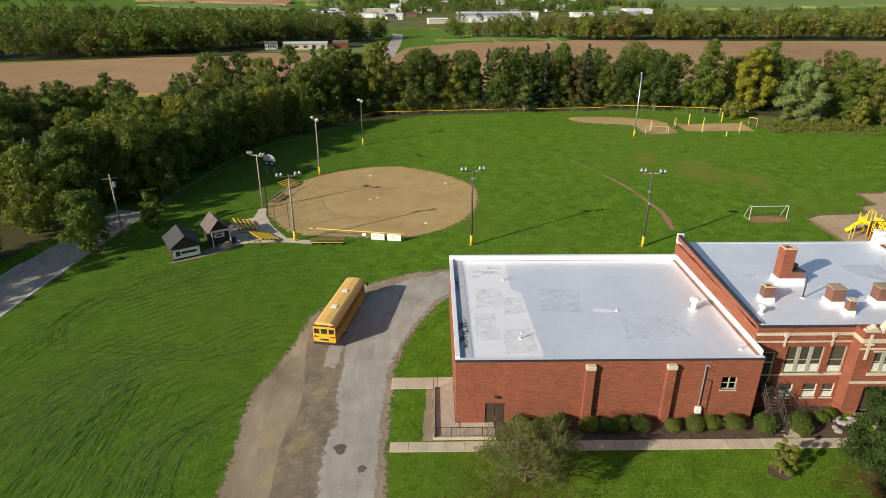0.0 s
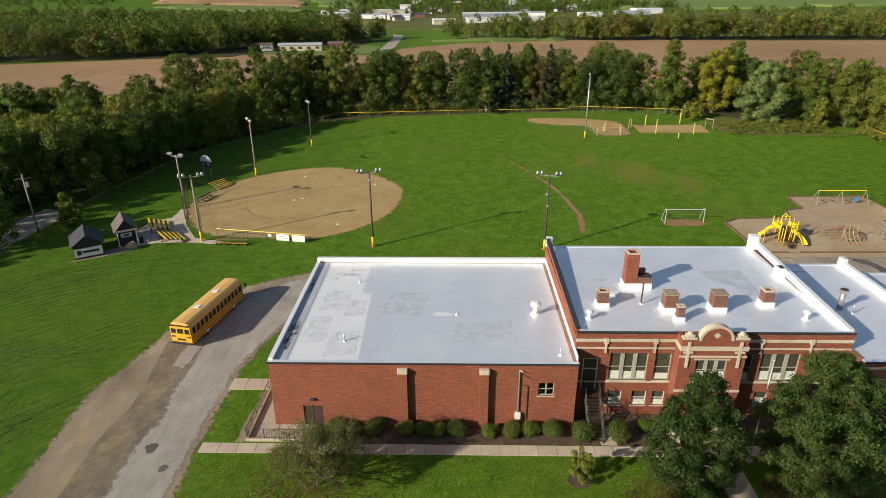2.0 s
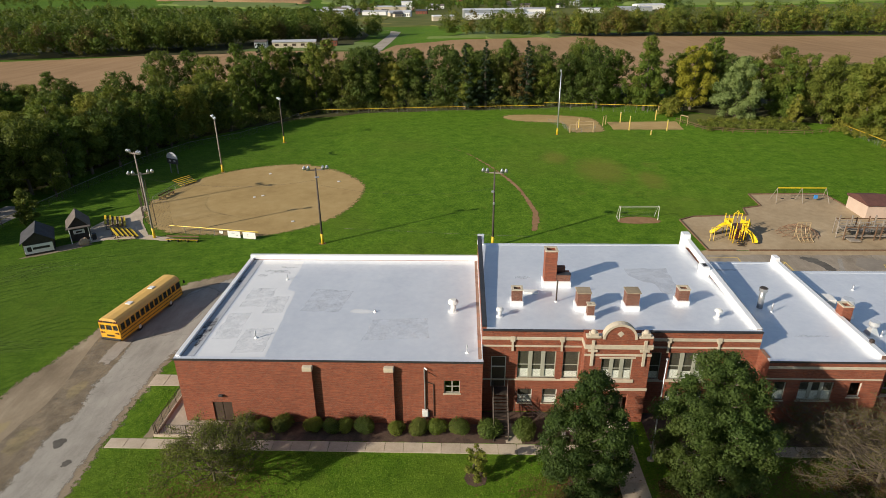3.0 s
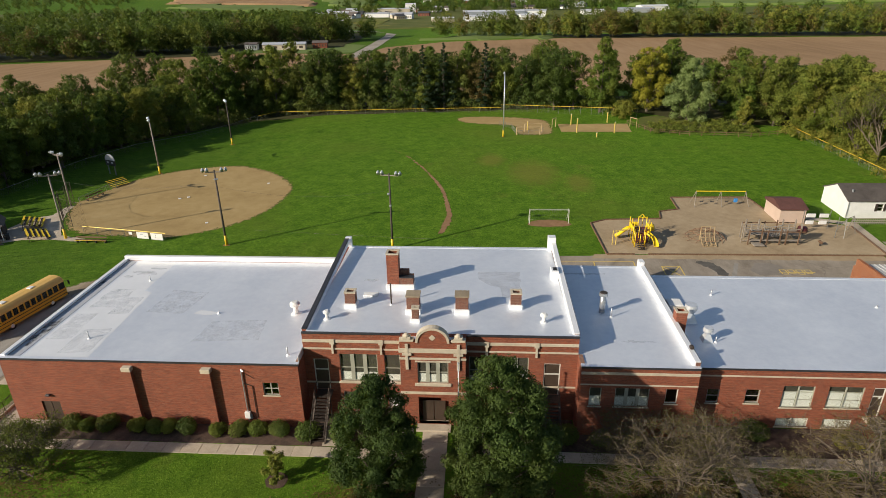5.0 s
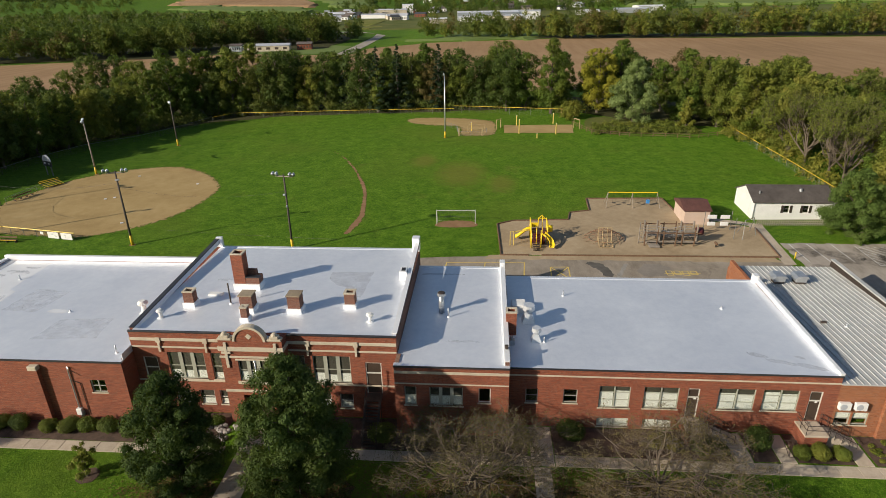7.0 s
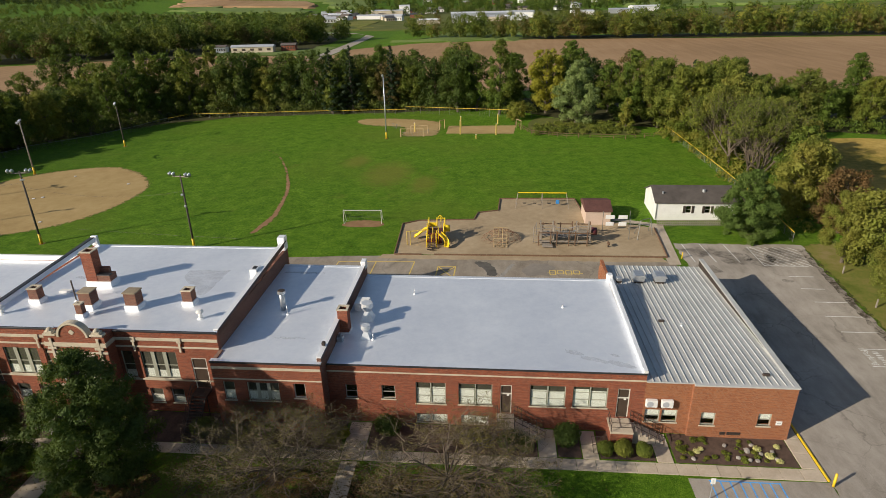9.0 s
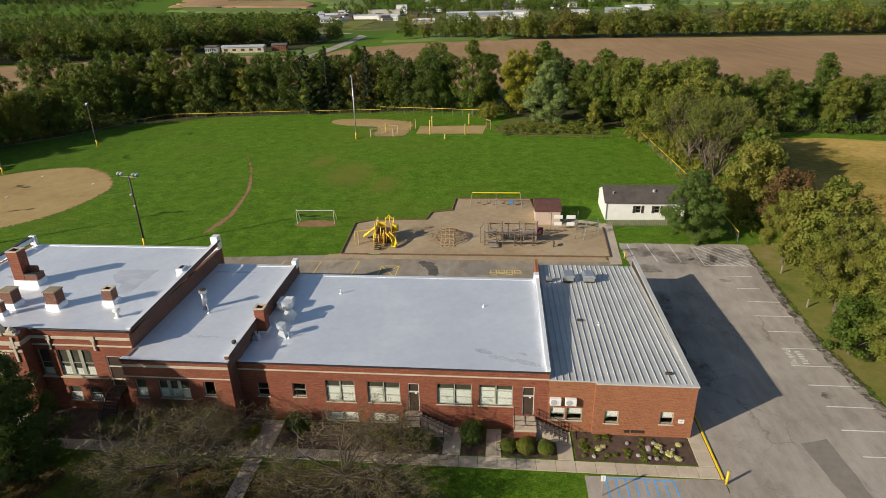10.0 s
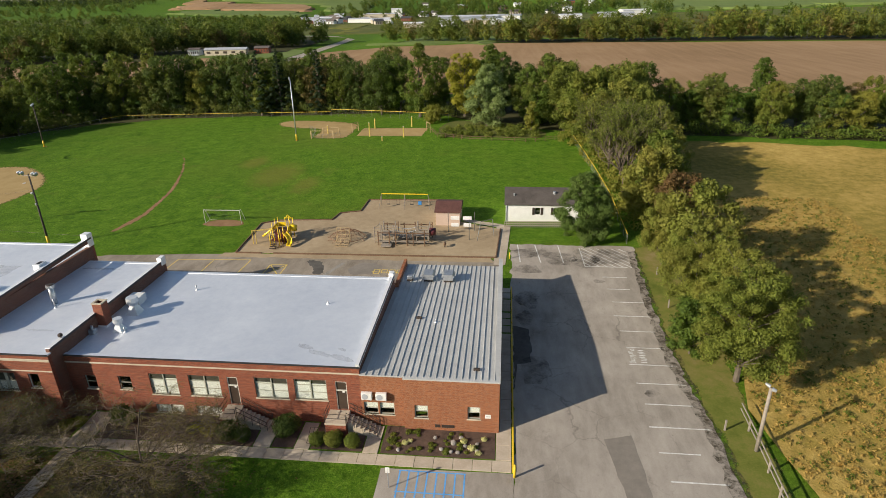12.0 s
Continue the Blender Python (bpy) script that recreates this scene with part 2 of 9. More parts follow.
def leaf_material(name, dark, light, warm, rnd=0.16):
    m, nt, b, pos = base(name, 0.65, spec=0.25)
    g = nt.nodes.new("ShaderNodeNewGeometry")
    oi = nt.nodes.new("ShaderNodeObjectInfo").outputs["Random"]
    f = noise_at(nt, pos, 0.45, 4.0, 0.65)
    c = ramp(nt, maths(nt, "ADD", maths(nt, "MULTIPLY", f, 0.6), maths(nt, "MULTIPLY", g.outputs["Random Per Island"], 0.4)), [(0.25, dark), (0.75, light)])
    c = mix(nt, ramp(nt, maths(nt, "ADD", maths(nt, "MULTIPLY", noise_at(nt, pos, 0.18, 2.0), 0.7), maths(nt, "MULTIPLY", oi, 0.3)), [(0.45, (0, 0, 0)), (0.75, (0.8, 0.8, 0.8))]), c, warm)
    hs = nd(nt, "HueSaturation")
    nt.links.new(maths(nt, "ADD", maths(nt, "MULTIPLY", oi, 2 * rnd), 1 - rnd), hs.inputs["Value"])
    nt.links.new(c, hs.inputs["Color"])
    nt.links.new(hs.outputs[0], b.inputs["Base Color"])
    tl = nt.nodes.new("ShaderNodeBsdfTranslucent")
    nt.links.new(mix(nt, 0.5, hs.outputs[0], (0.14, 0.19, 0.015)), tl.inputs["Color"])
    mx = nt.nodes.new("ShaderNodeMixShader")
    mx.inputs[0].default_value = 0.36
    nt.links.new(b.outputs[0], mx.inputs[1])
    nt.links.new(tl.outputs[0], mx.inputs[2])
    nt.links.new(mx.outputs[0], nt.nodes["Material Output"].inputs["Surface"])
    return m


M["leaf"] = leaf_material("green_leaves", (0.042, 0.08, 0.009), (0.165, 0.24, 0.036), (0.2, 0.185, 0.03))
M["leaf_dark"] = leaf_material("dark_green_leaves", (0.032, 0.06, 0.01), (0.13, 0.185, 0.037), (0.165, 0.165, 0.032))
M["leaf_pear"] = leaf_material("dark_glossy_leaves", (0.018, 0.042, 0.008), (0.082, 0.132, 0.028), (0.09, 0.115, 0.024))
M["leaf_maple"] = leaf_material("fresh_dark_green_leaves", (0.03, 0.066, 0.012), (0.115, 0.19, 0.042), (0.12, 0.17, 0.036))
M["leaf_olive"] = leaf_material("olive_leaves", (0.062, 0.09, 0.01), (0.225, 0.265, 0.042), (0.25, 0.22, 0.036))
M["leaf_autumn"] = leaf_material("olive_and_brown_autumn_leaves", (0.078, 0.105, 0.014), (0.255, 0.295, 0.05), (0.24, 0.21, 0.042))
M["leaf_yellow"] = leaf_material("yellowing_leaves", (0.11, 0.12, 0.01), (0.31, 0.32, 0.03), (0.34, 0.3, 0.035))
M["leaf_gold"] = leaf_material("dry_golden_leaves", (0.2, 0.14, 0.03), (0.5, 0.37, 0.12), (0.42, 0.26, 0.07))
M["leaf_silver"] = leaf_material("silvery_leaves", (0.11, 0.165, 0.045), (0.31, 0.385, 0.145), (0.24, 0.3, 0.09))
M["leaf_brown"] = leaf_material("browning_leaves", (0.075, 0.058, 0.018), (0.21, 0.155, 0.05), (0.15, 0.135, 0.034))
M["leaf_crab"] = leaf_material("sparse_olive_brown_leaves", (0.085, 0.07, 0.024), (0.205, 0.175, 0.065), (0.18, 0.13, 0.05))
M["leaf_rust"] = leaf_material("rusty_autumn_leaves", (0.09, 0.05, 0.02), (0.22, 0.13, 0.05), (0.16, 0.13, 0.04))
M["needle"] = leaf_material("conifer_needles", (0.012, 0.028, 0.012), (0.04, 0.07, 0.03), (0.035, 0.06, 0.02))


def grass_material():
    m, nt, b, pos = base("mown_grass", 0.9, spec=0.12)
    big, mid, fine, blade = noise_at(nt, pos, 0.03, 5.0, 0.6), noise_at(nt, pos, 0.45, 5.0, 0.75), noise_at(nt, pos, 2.2, 6.0, 0.9), noise_at(nt, pos, 7.0, 4.0, 0.9)
    f = maths(nt, "ADD", maths(nt, "MULTIPLY", mid, 0.22), maths(nt, "ADD", maths(nt, "MULTIPLY", fine, 0.4), maths(nt, "MULTIPLY", blade, 0.38)))
    c = ramp(nt, f, [(0.39, (0.018, 0.052, 0.002)), (0.5, (0.086, 0.182, 0.009)), (0.61, (0.225, 0.335, 0.036))])
    c = mix(nt, ramp(nt, big, [(0.48, (0, 0, 0)), (0.72, (0.55, 0.55, 0.55))]), c, (0.135, 0.17, 0.022))
    dry = ramp(nt, noise_at(nt, pos, 0.09, 5.0, 0.7), [(0.6, (0, 0, 0)), (0.76, (0.55, 0.55, 0.55))])
    c = mix(nt, dry, c, (0.17, 0.165, 0.035))
    # arcs left by mower and tyres, thickest on the long grass west of the drive
    sx = nt.nodes.new("ShaderNodeSeparateXYZ")
    nt.links.new(pos, sx.inputs[0])
    west = nd(nt, "MapRange")
    for sock, v in zip(west.inputs, (0, -4, -20, 0.1, 1.0)):
        if sock.name != "Value":
            sock.default_value = v
    nt.links.new(sx.outputs[0], west.inputs[0])
    long_grass = maths(nt, "MULTIPLY", west.outputs[0], 0.45)
    c = mix(nt, long_grass, c, mix(nt, f, (0.012, 0.04, 0.002), (0.085, 0.17, 0.012)))
    for cx, cy, scale, seed, dark_amount in ((-17, -9, 0.2, 0.0, 0.4), (18, -30, 0.3, 7.0, 0.5)):
        mp = nd(nt, "Mapping")
        mp.inputs["Location"].default_value = (-cx, -cy, 0)
        nt.links.new(pos, mp.inputs["Vector"])
        wv = nd(nt, "TexWave", Scale=scale, Distortion=6.5, Detail=4.0)
        wv.wave_type, wv.rings_direction = "RINGS", "Z"
        wv.inputs["Detail Scale"].default_value = 0.3
        nt.links.new(mp.outputs[0], wv.inputs["Vector"])
        off = nd(nt, "Mapping")
        off.inputs["Location"].default_value = (seed * 11, seed * 5, seed)
        nt.links.new(pos, off.inputs["Vector"])
        some = ramp(nt, noise_at(nt, off.outputs[0], 0.13, 7.0, 0.8), [(0.47, (0, 0, 0)), (0.6, (1, 1, 1))])
        mask = maths(nt, "MULTIPLY", some, west.outputs[0])
        c = mix(nt, maths(nt, "MULTIPLY", maths(nt, "MULTIPLY", mask, ramp(nt, wv.outputs["Fac"], [(0.86, (0, 0, 0)), (0.97, (1, 1, 1))])), dark_amount), c, (0.012, 0.04, 0.003))
        c = mix(nt, maths(nt, "MULTIPLY", maths(nt, "MULTIPLY", mask, ramp(nt, wv.outputs["Fac"], [(0.02, (1, 1, 1)), (0.14, (0, 0, 0))])), dark_amount * 0.45), c, (0.16, 0.25, 0.05))
    nt.links.new(c, b.inputs["Base Color"])
    bump(nt, b, f, 1.0, 0.2)
    return m


M["grass"] = grass_material()
M["turf"] = leaf_material("grass_blades", (0.055, 0.12, 0.008), (0.2, 0.31, 0.03), (0.2, 0.25, 0.035), 0.05)
M["asphalt"] = soil_like("old_grey_asphalt", [(0.34, (0.22, 0.194, 0.162)), (0.5, (0.355, 0.317, 0.272)), (0.66, (0.47, 0.424, 0.37))], 0.12, 0.9, 12, 0.88, 0.25, 0.01, (80, 0.35), 0.16)
M["yard_asphalt"] = soil_like("brownish_worn_yard_asphalt", [(0.34, (0.17, 0.14, 0.108)), (0.5, (0.285, 0.245, 0.195)), (0.66, (0.39, 0.34, 0.28))], 0.16, 0.9, 9, 0.9, 0.3, 0.012, (5, 0.4), 0.12)
M["asphalt_drive"] = soil_like("pale_worn_asphalt", [(0.3, (0.19, 0.175, 0.15)), (0.5, (0.33, 0.31, 0.275)), (0.7, (0.45, 0.425, 0.375))], 0.2, 1.2, 10, 0.9, 0.3, 0.015, (80, 0.3), 0.4)
M["asphalt_worn"] = soil_like("browner_asphalt_patch", [(0.35, (0.19, 0.17, 0.145)), (0.65, (0.28, 0.25, 0.215))], 0.3, 1.5, 10, 0.88)
M["asphalt_dark"] = soil_like("dark_asphalt_patch", [(0.35, (0.075, 0.07, 0.062)), (0.65, (0.15, 0.14, 0.125))], 0.3, 1.5, 10, 0.85)
M["gravel_dirt"] = soil_like("packed_dirt_shoulder", [(0.32, (0.13, 0.1, 0.066)), (0.44, (0.22, 0.175, 0.12)), (0.54, (0.29, 0.235, 0.165)), (0.66, (0.4, 0.34, 0.25))], 0.14, 0.7, 7, 0.95, 0.5, 0.03, (80, 0.3))


def add_hollows(m, spots, tint, amount=0.75):
    """Dried mud that fades into the dirt round some spots."""
    nt = m.node_tree
    b = nt.nodes["Principled BSDF"]
    c = b.inputs["Base Color"].links[0].from_socket
    pos = nt.nodes.new("ShaderNodeNewGeometry").outputs["Position"]
    edge = noise_at(nt, pos, 0.9, 5.0, 0.7)
    for x, y, r in spots:
        d = nt.nodes.new("ShaderNodeVectorMath")
        d.operation = "DISTANCE"
        mp = nd(nt, "Mapping")
        mp.inputs["Scale"].default_value = (1.7, 1.0, 0.0)
        nt.links.new(pos, mp.inputs["Vector"])
        nt.links.new(mp.outputs[0], d.inputs[0])
        d.inputs[1].default_value = (1.7 * x, y, 0)
        near = maths(nt, "ADD", maths(nt, "MULTIPLY", d.outputs["Value"], 1 / r), maths(nt, "MULTIPLY", edge, 1.6))
        c = mix(nt, ramp(nt, maths(nt, "MULTIPLY", near, 0.4), [(0.56, (amount, amount, amount)), (0.66 if amount > 0.7 else 0.9, (0, 0, 0))]), c, tint)
    nt.links.new(c, b.inputs["Base Color"])


add_hollows(M["grass"], [(52, 74, 7), (60, 68, 4), (44, 83, 4)], (0.19, 0.165, 0.035), 0.5)
add_hollows(M["gravel_dirt"], [(-13.3, -2.9, 2.2), (-12.6, 4.2, 1.7), (-16.2, -1.8, 1.6), (-14.6, -6.5, 1.5)], (0.33, 0.27, 0.145))
M["infield"] = soil_like("infield_dirt", [(0.3, (0.26, 0.175, 0.072)), (0.5, (0.375, 0.268, 0.118)), (0.7, (0.46, 0.345, 0.17))], 0.07, 0.5, 6, 0.95, 0.3, 0.02)
M["woodchip"] = soil_like("tan_wood_chips", [(0.3, (0.25, 0.185, 0.11)), (0.5, (0.37, 0.285, 0.18)), (0.7, (0.48, 0.385, 0.26))], 0.15, 1.0, 10, 0.95, 0.7, 0.04)
M["bare_soil"] = soil_like("worn_bare_soil", [(0.3, (0.19, 0.105, 0.05)), (0.7, (0.34, 0.21, 0.115))], 0.3, 1.2, 8)
M["plowed"] = soil_like("ploughed_field", [(0.3, (0.21, 0.128, 0.06)), (0.5, (0.315, 0.2, 0.105)), (0.7, (0.41, 0.275, 0.155))], 0.012, 0.25, 2, 0.95, 0.5, 0.15, (84, 0.1))
M["gold_crop"] = soil_like("ripening_golden_crop", [(0.34, (0.13, 0.13, 0.022)), (0.44, (0.26, 0.2, 0.04)), (0.54, (0.43, 0.3, 0.08)), (0.68, (0.58, 0.43, 0.14))], 0.03, 0.8, 5.0, 0.95, 1.0, 0.5)
M["pasture"] = soil_like("far_green_pasture", [(0.3, (0.1, 0.15, 0.035)), (0.7, (0.18, 0.235, 0.07))], 0.01, 0.1, 1)
M["meadow"] = soil_like("rough_meadow", [(0.3, (0.05, 0.075, 0.012)), (0.5, (0.1, 0.115, 0.025)), (0.7, (0.17, 0.16, 0.05))], 0.05, 0.5, 4, 0.95, 0.8, 0.2)
M["fence_steel"] = plain("dull_fence_steel", (0.14, 0.14, 0.13), (0.26, 0.26, 0.24), 0.55, 0.3, big=2, fine=12)
M["twig"] = plain("brown_twigs", (0.065, 0.05, 0.036), (0.165, 0.13, 0.095), 0.9, big=2, fine=10, relief=0.4)
# soil and leaf colour darkened with the shade under the trees
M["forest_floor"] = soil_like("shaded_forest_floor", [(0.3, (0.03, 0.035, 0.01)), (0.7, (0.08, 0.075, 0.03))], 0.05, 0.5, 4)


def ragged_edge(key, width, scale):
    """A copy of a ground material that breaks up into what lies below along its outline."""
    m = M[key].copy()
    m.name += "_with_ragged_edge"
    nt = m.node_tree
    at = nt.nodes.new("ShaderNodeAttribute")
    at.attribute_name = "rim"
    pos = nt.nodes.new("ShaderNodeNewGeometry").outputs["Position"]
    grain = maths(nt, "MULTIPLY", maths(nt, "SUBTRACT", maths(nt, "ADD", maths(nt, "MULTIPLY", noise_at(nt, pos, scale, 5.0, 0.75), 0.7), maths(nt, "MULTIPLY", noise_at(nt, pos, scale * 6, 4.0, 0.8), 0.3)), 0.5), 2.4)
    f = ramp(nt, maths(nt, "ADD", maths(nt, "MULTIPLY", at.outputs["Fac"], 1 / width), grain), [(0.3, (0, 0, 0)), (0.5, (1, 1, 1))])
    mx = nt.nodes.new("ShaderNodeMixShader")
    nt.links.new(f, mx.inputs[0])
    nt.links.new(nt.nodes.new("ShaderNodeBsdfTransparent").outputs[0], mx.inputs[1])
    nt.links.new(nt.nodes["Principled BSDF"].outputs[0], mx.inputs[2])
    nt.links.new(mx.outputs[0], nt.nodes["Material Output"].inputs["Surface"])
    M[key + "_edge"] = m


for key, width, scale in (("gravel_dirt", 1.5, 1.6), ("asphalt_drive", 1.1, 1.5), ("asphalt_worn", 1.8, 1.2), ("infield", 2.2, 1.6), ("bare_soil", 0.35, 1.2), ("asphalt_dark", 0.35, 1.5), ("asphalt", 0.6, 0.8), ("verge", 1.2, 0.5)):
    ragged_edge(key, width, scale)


def worn_through(key, name, colour, scale, most, lo=0.42, hi=0.58, rough=0.85):
    """A thin layer that is worn away in places, so that what lies below shows."""
    m, nt, b, pos = base(name, rough, spec=0.15)
    f = noise_at(nt, pos, scale * 2.7, 4.0, 0.8)
    nt.links.new(ramp(nt, f, [(0.35, tuple(0.7 * v for v in colour)), (0.65, tuple(1.35 * v for v in colour))]), b.inputs["Base Color"])
    keep = ramp(nt, noise_at(nt, pos, scale, 6.0, 0.8), [(lo, (0.04, 0.04, 0.04)), (hi, (most, most, most))])
    mx = nt.nodes.new("ShaderNodeMixShader")
    nt.links.new(keep, mx.inputs[0])
    nt.links.new(nt.nodes.new("ShaderNodeBsdfTransparent").outputs[0], mx.inputs[1])
    nt.links.new(b.outputs[0], mx.inputs[2])
    nt.links.new(mx.outputs[0], nt.nodes["Material Output"].inputs["Surface"])
    M[key] = m


worn_through("grass_dark_track", "dark_wheel_track", (0.022, 0.066, 0.004), 1.1, 0.78)
worn_through("grass_pale_track", "pale_laid_grass", (0.135, 0.215, 0.05), 1.1, 0.78)
worn_through("roof_smudge", "grey_smudge_on_the_coating", (0.38, 0.39, 0.42), 0.7, 0.36, 0.32, 0.72)
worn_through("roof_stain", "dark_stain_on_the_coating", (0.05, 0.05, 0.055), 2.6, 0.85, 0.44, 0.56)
worn_through("roof_dull", "thin_grey_wear_of_the_coating", (0.5, 0.52, 0.56), 0.9, 0.4, 0.4, 0.7, 0.5)
worn_through("dark_dirt", "dark_ground_in_asphalt", (0.19, 0.165, 0.13), 0.3, 0.55, 0.4, 0.66, 0.95)
worn_through("oil", "dark_oil_stain", (0.045, 0.042, 0.038), 0.8, 0.5, 0.42, 0.66, 0.8)
worn_through("chalk", "faded_chalk", (0.36, 0.36, 0.24), 0.9, 0.6)
worn_through("litter", "scattered_dark_litter", (0.08, 0.066, 0.045), 1.3, 0.75, 0.44, 0.6)
worn_through("brown_litter", "scattered_brown_leaf_litter", (0.13, 0.085, 0.045), 0.8, 0.8, 0.36, 0.56)


# ---- mesh helpers ----
def part(name, bm, material, parent=None, label="", smooth=False):
    """Links a bmesh as one mesh object, under a thing or a part."""
    me = bpy.data.meshes.new(name)
    bm.to_mesh(me)
    bm.free()
    for m in material if isinstance(material, (list, tuple)) else (material,):
        me.materials.append(M[m] if isinstance(m, str) else m)
    if smooth:
        me.polygons.foreach_set("use_smooth", [True] * len(me.polygons))
    ob = new(name, me)
    if parent:
        ob.parent = parent
    if label:
        ob["label"] = label
    return ob


def thing(name, label, category, group="", at=(0, 0, 0), rz=0, kind=""):
    ob = new(name)
    ob.matrix_basis = pose(*at, 0, 0, rz)
    return tagged(ob, label, category, group, kind)


def box(bm, x0, y0, z0, x1, y1, z1, bevel=0.0, m=None):
    vs = bmesh.ops.create_cube(bm, size=1.0)["verts"]
    for v in vs:
        v.co = Vector(((x0 + x1) / 2 + v.co.x * (x1 - x0), (y0 + y1) / 2 + v.co.y * (y1 - y0), (z0 + z1) / 2 + v.co.z * (z1 - z0)))
    if bevel:
        es = list({e for v in vs for e in v.link_edges})
        vs = bmesh.ops.bevel(bm, geom=es, offset=bevel, segments=1, affect="EDGES")["verts"]
    if m is not None:
        bmesh.ops.transform(bm, matrix=m, verts=vs)
    return bm


def boxes(*rows, bevel=0.0):
    bm = bmesh.new()
    for r in rows:
        box(bm, *r, bevel=bevel)
    return bm


def tube(bm, a, b, r0, r1=None, n=8, caps=True):
    a, b = Vector(a), Vector(b)
    r1 = r0 if r1 is None else r1
    d = b - a
    q = d.to_track_quat("Z", "Y").to_matrix().to_4x4()
    bmesh.ops.create_cone(bm, cap_ends=caps, segments=n, radius1=r0, radius2=r1, depth=d.length, matrix=Matrix.Translation((a + b) / 2) @ q)
    return bm


def tubes(*rows, n=8):
    bm = bmesh.new()
    for a, b, r in rows:
        tube(bm, a, b, r, n=n)
    return bm


def prism(bm, outline, y0, y1):
    """A solid from an outline in x and z, between two y."""
    f = [bm.verts.new((x, y0, z)) for x, z in outline]
    k = [bm.verts.new((x, y1, z)) for x, z in outline]
    bm.faces.new(f)
    bm.faces.new(k[::-1])
    for i in range(len(f)):
        j = (i + 1) % len(f)
        bm.faces.new((f[j], f[i], k[i], k[j]))
    bmesh.ops.recalc_face_normals(bm, faces=bm.faces)
    return bm


def gz(x, y):
    """The height of the ground."""
    w = min(1.75, max(0.3, 0.4 + 0.0115 * (x + 20)))
    z = 0.0215 * min(95.0, max(0.0, y - 16.0)) * w
    r = math.hypot(x - 40, y)
    if r > 900:
        t = min(1.0, (r - 900) / 1500)
        z += t * t * (3 - 2 * t) * (14 + 26 * noise.noise((x / 900, y / 900, 3.3)) + 10 * noise.noise((x / 300, y / 300, 8.1)))
    if r > 500:
        # farmed hillsides on either side of the town
        z += 40 * math.exp(-((x - 640) / 380) ** 2 - ((y - 1350) / 420) ** 2) + 44 * math.exp(-((x + 480) / 400) ** 2 - ((y - 1450) / 380) ** 2)
    return z


def smooth_outline(pts, step=2.0, jitter=0.0, seed=1):
    """A closed Catmull-Rom outline through the points, with a slightly ragged edge."""
    rng = random.Random(seed)
    out = []
    n = len(pts)
    for i in range(n):
        p0, p1, p2, p3 = (Vector(pts[(i + k - 1) % n]) for k in range(4))
        cuts = max(1, int((p2 - p1).length / step))
        for c in range(cuts):
            t = c / cuts
            q = 0.5 * (2 * p1 + (p2 - p0) * t + (2 * p0 - 5 * p1 + 4 * p2 - p3) * t * t + (3 * p1 - p0 - 3 * p2 + p3) * t ** 3)
            out.append((q.x + rng.uniform(-jitter, jitter), q.y + rng.uniform(-jitter, jitter)))
    return out


def ragged(pts, step=1.5, jitter=0.15, seed=1):
    """A closed outline of straight sides with a slightly ragged edge."""
    rng = random.Random(seed)
    out = []
    for a, b in zip(pts, pts[1:] + pts[:1]):
        a, b = Vector(a), Vector(b)
        cuts = max(1, int((b - a).length / step))
        for c in range(cuts):
            q = a.lerp(b, c / cuts)
            j = jitter if c else 0
            out.append((q.x + rng.uniform(-j, j), q.y + rng.uniform(-j, j)))
    return out


def patch_mesh(outline, dz, grid=4.0):
    """A sheet of that outline that lies on the ground."""
    bm = bmesh.new()
    vs = [bm.verts.new((x, y, 0)) for x, y in outline]
    es = [bm.edges.new((vs[i], vs[(i + 1) % len(vs)])) for i in range(len(vs))]
    bmesh.ops.triangle_fill(bm, use_beauty=True, use_dissolve=False, edges=es, normal=(0, 0, 1))
    xs, ys = [p[0] for p in outline], [p[1] for p in outline]
    for axis, lo, hi in ((0, min(xs), max(xs)), (1, min(ys), max(ys))):
        g = grid * math.ceil(lo / grid)
        while g < hi:
            co, no = Vector((0, 0, 0)), Vector((0, 0, 0))
            co[axis], no[axis] = g, 1.0
            bmesh.ops.bisect_plane(bm, geom=bm.verts[:] + bm.edges[:] + bm.faces[:], plane_co=co, plane_no=no)
            g += grid
    for v in bm.verts:
        v.co.z = gz(v.co.x, v.co.y) + (-1.5 if dz > 0.5 and v.is_boundary else dz)
    for f in bm.faces:
        if f.normal.z < 0:
            f.normal_flip()
    return bm


def patch(name, outline, material, dz, label, category, grid=4.0, kind="structure", rim=False):
    ob = part(name, patch_mesh(outline, dz, grid), material)
    if rim:
        # how far each corner lies from the outline, for the ragged edge of the material
        co = np.empty(3 * len(ob.data.vertices))
        ob.data.vertices.foreach_get("co", co)
        p = co.reshape(-1, 3)[:, None, :2]
        a = np.array(outline)[None]
        ab = np.roll(a, -1, 1) - a
        t = np.clip(((p - a) * ab).sum(2) / np.maximum((ab ** 2).sum(2), 1e-9), 0, 1)[..., None]
        d = np.sqrt((((p - a) - ab * t) ** 2).sum(2)).min(1)
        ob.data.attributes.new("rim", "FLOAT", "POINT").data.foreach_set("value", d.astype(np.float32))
    return tagged(ob, label, category, kind=kind)


